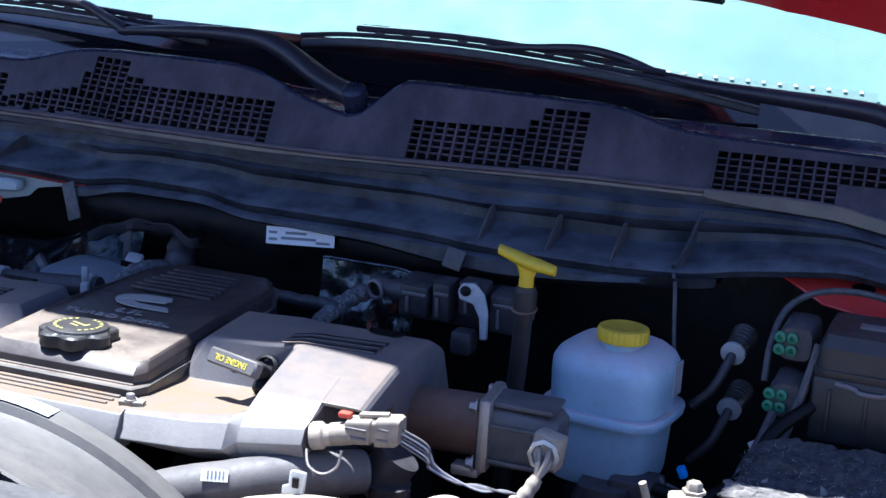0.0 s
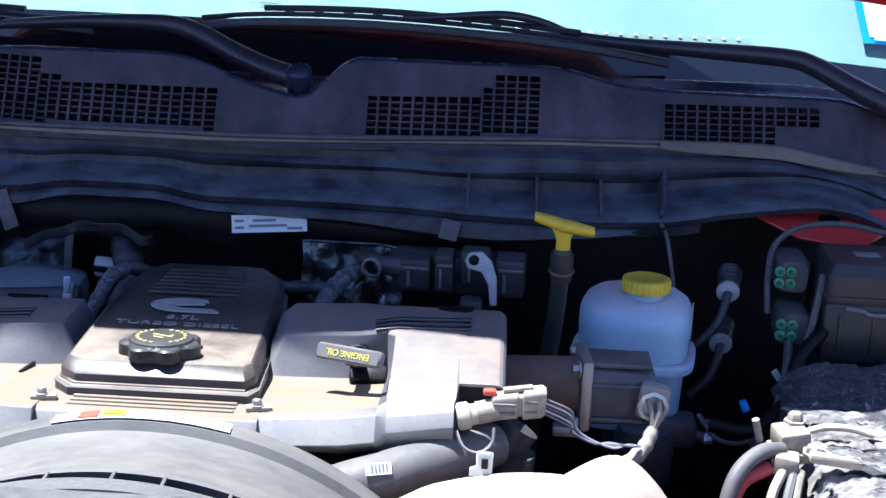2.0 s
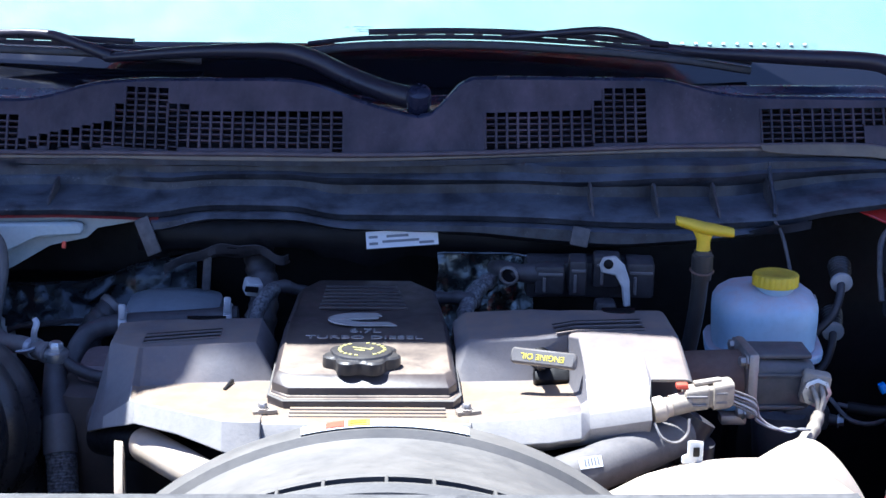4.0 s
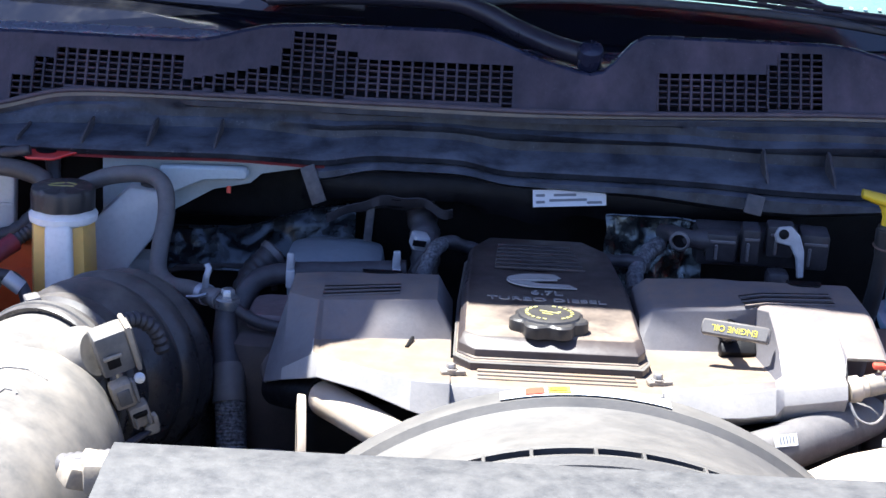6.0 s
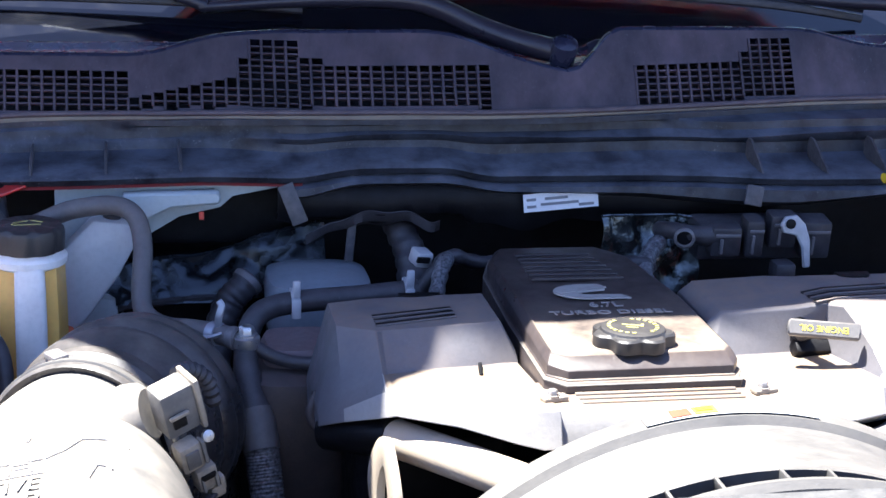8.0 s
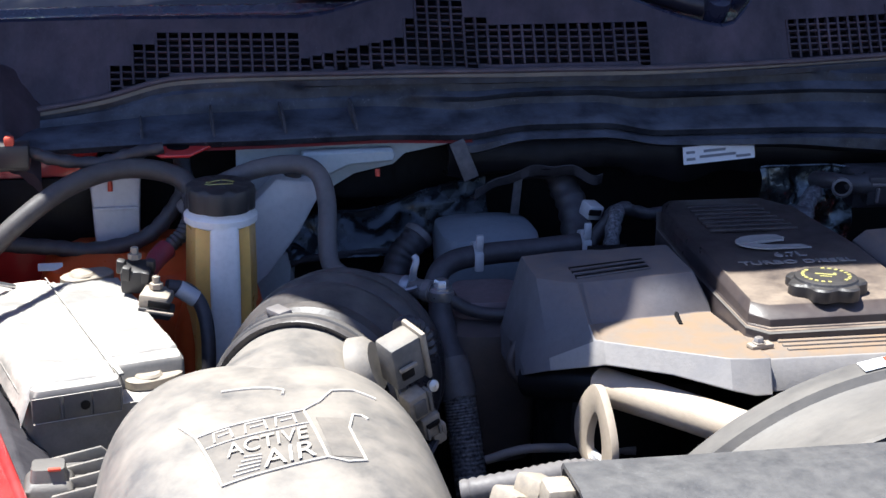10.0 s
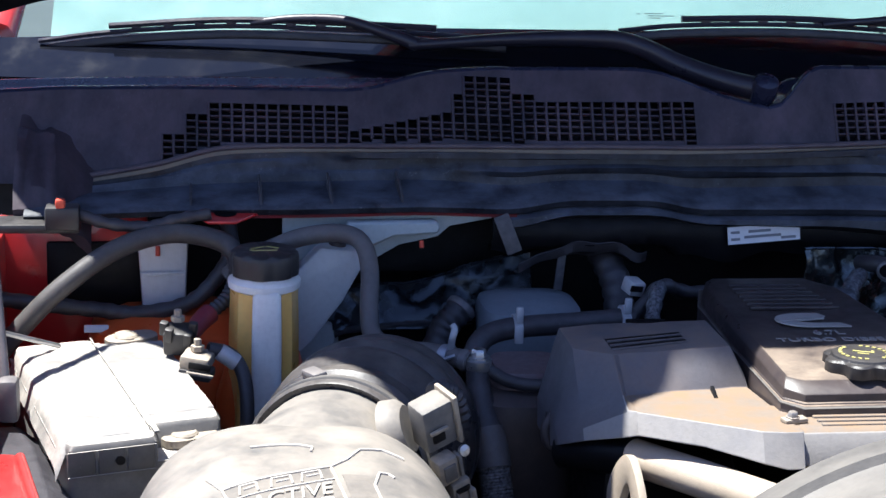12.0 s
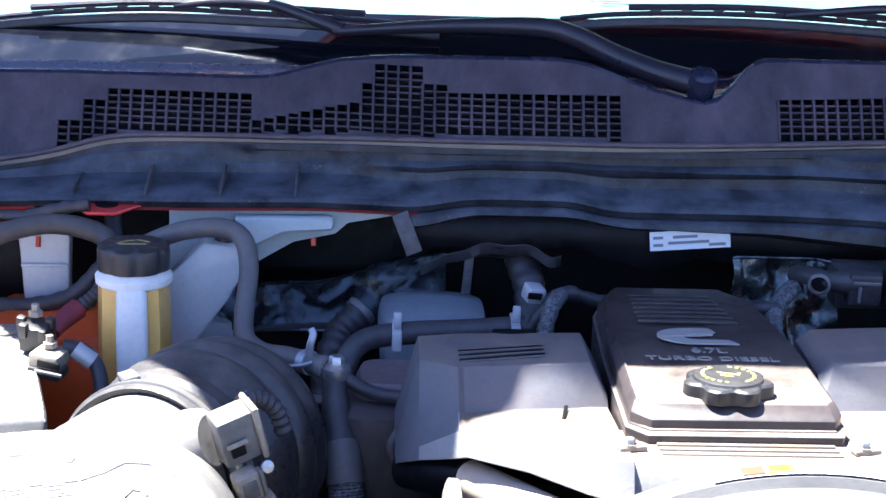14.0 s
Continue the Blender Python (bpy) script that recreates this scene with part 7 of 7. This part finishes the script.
for k in (0, 2, 3):
    part("thin_cable", tube([(0.6 + 0.006 * k, -0.56, 1.03), (0.585 + 0.008 * k, -0.59, 1.01 - 0.004 * k), (0.58 + 0.01 * k, -0.61, 0.96), (0.585 + 0.012 * k, -0.61, 0.86)], 0.0055, 8), (M_CONN, M_BLACK, M_HOSE)[k % 3], clampb)
part("tie", box((0.552, -0.607, 0.985), (0.06, 0.006, 0.005), 0.001, turned(0, -14, 0)), M_CONN, clampb)

fuse = thing("fuse_box", "black ridged fuse box in the shade", "fuse box", (0.79, -0.19, 1.0))
part("lid", loft([[(0.79 + x, -0.19 + y, z) for x, y in rounded(hx, hy, 40, 14)] for z, hx, hy in ((1.118, 0.1, 0.06), (1.124, 0.102, 0.062), (1.13, 0.102, 0.062), (1.131, 0.099, 0.059), (1.154, 0.098, 0.058), (1.168, 0.092, 0.05), (1.171, 0.08, 0.04))], 0), M_CAP, fuse, angle=25)
for x in (0.745, 0.8):
    part("lid_badge", box((x, -0.2, 1.1715), (0.03, 0.02, 0.0025), 0.001), M_CONNDARK, fuse)
part("lid_hasp", box((0.826, -0.254, 1.132), (0.035, 0.01, 0.034), 0.002), M_CAP, fuse)
part("lid_hasp_window", box((0.826, -0.26, 1.13), (0.024, 0.003, 0.016), 0.001), M_DARK, fuse)
for x in (0.71, 0.75, 0.8):
    part("base_rib", box((x, -0.254, 1.085), (0.004, 0.004, 0.05), 0.001), M_CAP, fuse)
part("base", box((0.79, -0.19, 1.085), (0.2, 0.125, 0.075), 0.006), M_CAP, fuse)
part("latch", tube([(0.715, -0.256, 1.118), (0.735, -0.258, 1.116), (0.742, -0.258, 1.112), (0.765, -0.258, 1.112), (0.772, -0.258, 1.116)], 0.003, 8), M_CONNDARK, fuse)
for z, y in ((1.136, -0.19), (1.081, -0.23)):
    gc = thing("wire_connector", "grey multi-wire connector with green seals", "connector", (0.65, y, z), group="green-sealed connectors")
    part("shell", loft([[(0.662 + a, y + 0.02 + b, z + c) for a, c in rounded(0.02 * k, 0.022 * k, 16, 4)] for b, k in ((-0.022, 0.85), (-0.015, 1.0), (0.04, 1.0), (0.06, 0.7))], 0), M_TAPE, gc)
    for a in (-1, 1):
        for c in (-1, 1):
            part("seal", lathe([(0.0066, 0), (0.0066, 0.005), (0.003, 0.006), (0.001, 0.002)], aim((0.651 + 0.0068 * a, y - 0.002, z + 0.0072 * c), (-0.15, -1, 0)), 14), M_GREEN, gc, "green rubber seal")
loose("cable", tube([(0.632, -0.2, 1.09), (0.632, -0.18, 1.13), (0.642, -0.15, 1.165), (0.675, -0.14, 1.187), (0.73, -0.14, 1.193), (0.8, -0.14, 1.18)], 0.004, 8), M_TAPE, "thin grey cable arching over the connectors", "cable")
loose("cable", tube([(0.69, -0.225, 1.15), (0.685, -0.235, 1.12), (0.672, -0.25, 1.06), (0.65, -0.28, 1.0)], 0.005, 8), M_TAPE, "thin grey cable beside the fuse box", "cable")
loose("cable", tube([(0.5, -0.12, 1.18), (0.508, -0.14, 1.165), (0.515, -0.16, 1.13), (0.52, -0.17, 1.1)], 0.0025, 8), M_TAPE, "thin grey cable hanging behind the reservoir", "cable")
for z, y in ((1.105, -0.155), (1.03, -0.135)):
    be = thing("brake_fitting", "black rubber boot with a pale collar and hose", "fitting", (0.59, y, z), group="booted fittings")
    part("boot", tube([(0.594, y + 0.036, z + 0.013), (0.592, y + 0.02, z + 0.007), (0.588, y, z)], [0.0155, 0.0145, 0.012], 14, 6, ripple=0.05, pitch=1), M_CAP, be)
    part("collar", lathe([(0.0115, 0), (0.0145, 0.001), (0.0145, 0.006), (0.0115, 0.007)], aim((0.588, y - 0.002, z), (-0.1, -1, -0.3)), 20), M_CLIP, be)
    part("hose", tube([(0.588, y - 0.003, z), (0.583, y - 0.02, z - 0.015), (0.572, y - 0.03, z - 0.04), (0.55, y - 0.03, z - 0.065)], 0.0056, 10), M_BLACK, be)
loose("cable", tube([(0.55, -0.36, 1.0), (0.6, -0.37, 1.0), (0.64, -0.32, 1.02), (0.66, -0.28, 1.06), (0.7, -0.24, 1.09)], 0.008, 10), M_DARK, "thick black cable running to the fuse box", "cable")
loose("clip", box((0.583, -0.388, 1.036), (0.0085, 0.01, 0.013), 0.002, turned(0, -25, 0)), M_BLUE, "small bright blue plastic clip", "clip")
loose("cable_tie", box((0.643, -0.27, 1.028), (0.008, 0.006, 0.03), 0.001, turned(0, -35, 0)), M_CLIP, "white cable tie tail on the loom", "cable tie")
loose("felt_tuft", box((0.72, -0.24, 1.06), (0.012, 0.012, 0.012), 0.003), M_CONN, "small dusty nut on the felt", "nut")

# ---- wipers ----


def wiper(name_label, pivot, arm, blade):
    w = thing("wiper", name_label, "wiper", pivot, group="windshield wipers")
    part("arm", tube(arm, [0.021, 0.02, 0.019, 0.018, 0.0165, 0.012, 0.0085], 12, 8, flat=0.78), M_WIPER, w)
    a, b = Vector(blade[0]), Vector(blade[-1])
    n = len(blade)
    part("rubber", tube([Vector(p) - Vector((0, -0.003, 0.006)) for p in blade], 0.005, 8, 4, flat=1.3), M_BLACK, w)
    part("spine", tube([Vector(p) + Vector((0, 0.0, 0.006)) for p in blade], 0.0035, 8, 4), M_WIPER, w)
    mid = [Vector(p) for p in blade[1:-1]]
    for k in range(10):
        f = (k + 0.5) / 10
        q = a.lerp(b, 0.22 + 0.56 * f)
        i = (0.22 + 0.56 * f) * (n - 1)
        j = min(int(i), n - 2)
        q = Vector(blade[j]).lerp(Vector(blade[j + 1]), i - j)
        part("yoke", box(q + Vector((0, 0.0, 0.011)), (0.014, 0.006, 0.01), 0.001), M_WIPER, w)
    part("bridge", tube([Vector(blade[j]) + Vector((0, 0, 0.015)) for j in range(1, n - 1)], 0.0045, 8, 4), M_WIPER, w)
    return w


w1 = wiper("black wiper arm and blade parked across the cowl", (0.023, 0.02, 1.3),
           [(0.018, 0.03, 1.313), (-0.03, 0.055, 1.322), (-0.08, 0.085, 1.337), (-0.13, 0.1, 1.358), (-0.18, 0.11, 1.367), (-0.3, 0.145, 1.36), (-0.44, 0.19, 1.343)],
           [(-0.96, 0.31, 1.318), (-0.86, 0.29, 1.335), (-0.7, 0.262, 1.35), (-0.55, 0.235, 1.352), (-0.4, 0.21, 1.35), (-0.3, 0.2, 1.345)])
part("pivot_cap", lathe([(0.017, -0.02), (0.018, 0.0), (0.0165, 0.012), (0.012, 0.016), (0.001, 0.017)], aim((0.022, 0.014, 1.318), (0, -0.5, 0.86)), 24), M_RIM, w1)
part("upper_arm", tube([(-0.43, 0.188, 1.345), (-0.48, 0.205, 1.36), (-0.53, 0.225, 1.372), (-0.6, 0.242, 1.371), (-0.66, 0.255, 1.362)], [0.01, 0.008, 0.007, 0.006, 0.005], 10), M_WIPER, w1)
w2 = wiper("black wiper blade lying on the glass with its arm", (0.78, 0.05, 1.31),
           [(0.93, 0.04, 1.292), (0.87, 0.045, 1.298), (0.81, 0.065, 1.314), (0.77, 0.085, 1.33), (0.72, 0.12, 1.352), (0.68, 0.135, 1.36), (0.56, 0.17, 1.36), (0.46, 0.2, 1.36), (0.385, 0.213, 1.366)],
           [(-0.14, 0.19, 1.362), (-0.05, 0.185, 1.372), (0.1, 0.18, 1.376), (0.25, 0.185, 1.37), (0.4, 0.198, 1.357), (0.53, 0.212, 1.338)])
part("upper_arm", tube([(0.385, 0.213, 1.366), (0.34, 0.19, 1.386), (0.29, 0.165, 1.396), (0.22, 0.17, 1.39), (0.16, 0.178, 1.383)], [0.008, 0.006, 0.006, 0.005, 0.005], 10), M_WIPER, w2)
part("pivot_cap", lathe([(0.017, -0.02), (0.018, 0.0), (0.0165, 0.012), (0.012, 0.016), (0.001, 0.017)], aim((0.9, 0.03, 1.31), (0, -0.5, 0.86)), 24), M_RIM, w2)

# loose cables in the dark beside the reservoir
for label, pts, r in (("thin grey cable drooping beside the reservoir", [(0.545, -0.3, 0.99), (0.565, -0.33, 0.972), (0.595, -0.345, 0.975), (0.625, -0.335, 0.995), (0.655, -0.3, 1.02)], 0.003),
                      ("thin black brake pipe running to the pump", [(0.553, -0.306, 0.985), (0.6, -0.32, 0.98), (0.66, -0.31, 0.985), (0.72, -0.28, 0.99)], 0.0028),
                      ("ribbed grey cable rising to the connectors", [(0.6, -0.37, 0.98), (0.628, -0.335, 1.01), (0.645, -0.29, 1.045), (0.652, -0.25, 1.07)], 0.0055)):
    loose("cable", tube(pts, r, 8), M_TAPE, label, "cable")
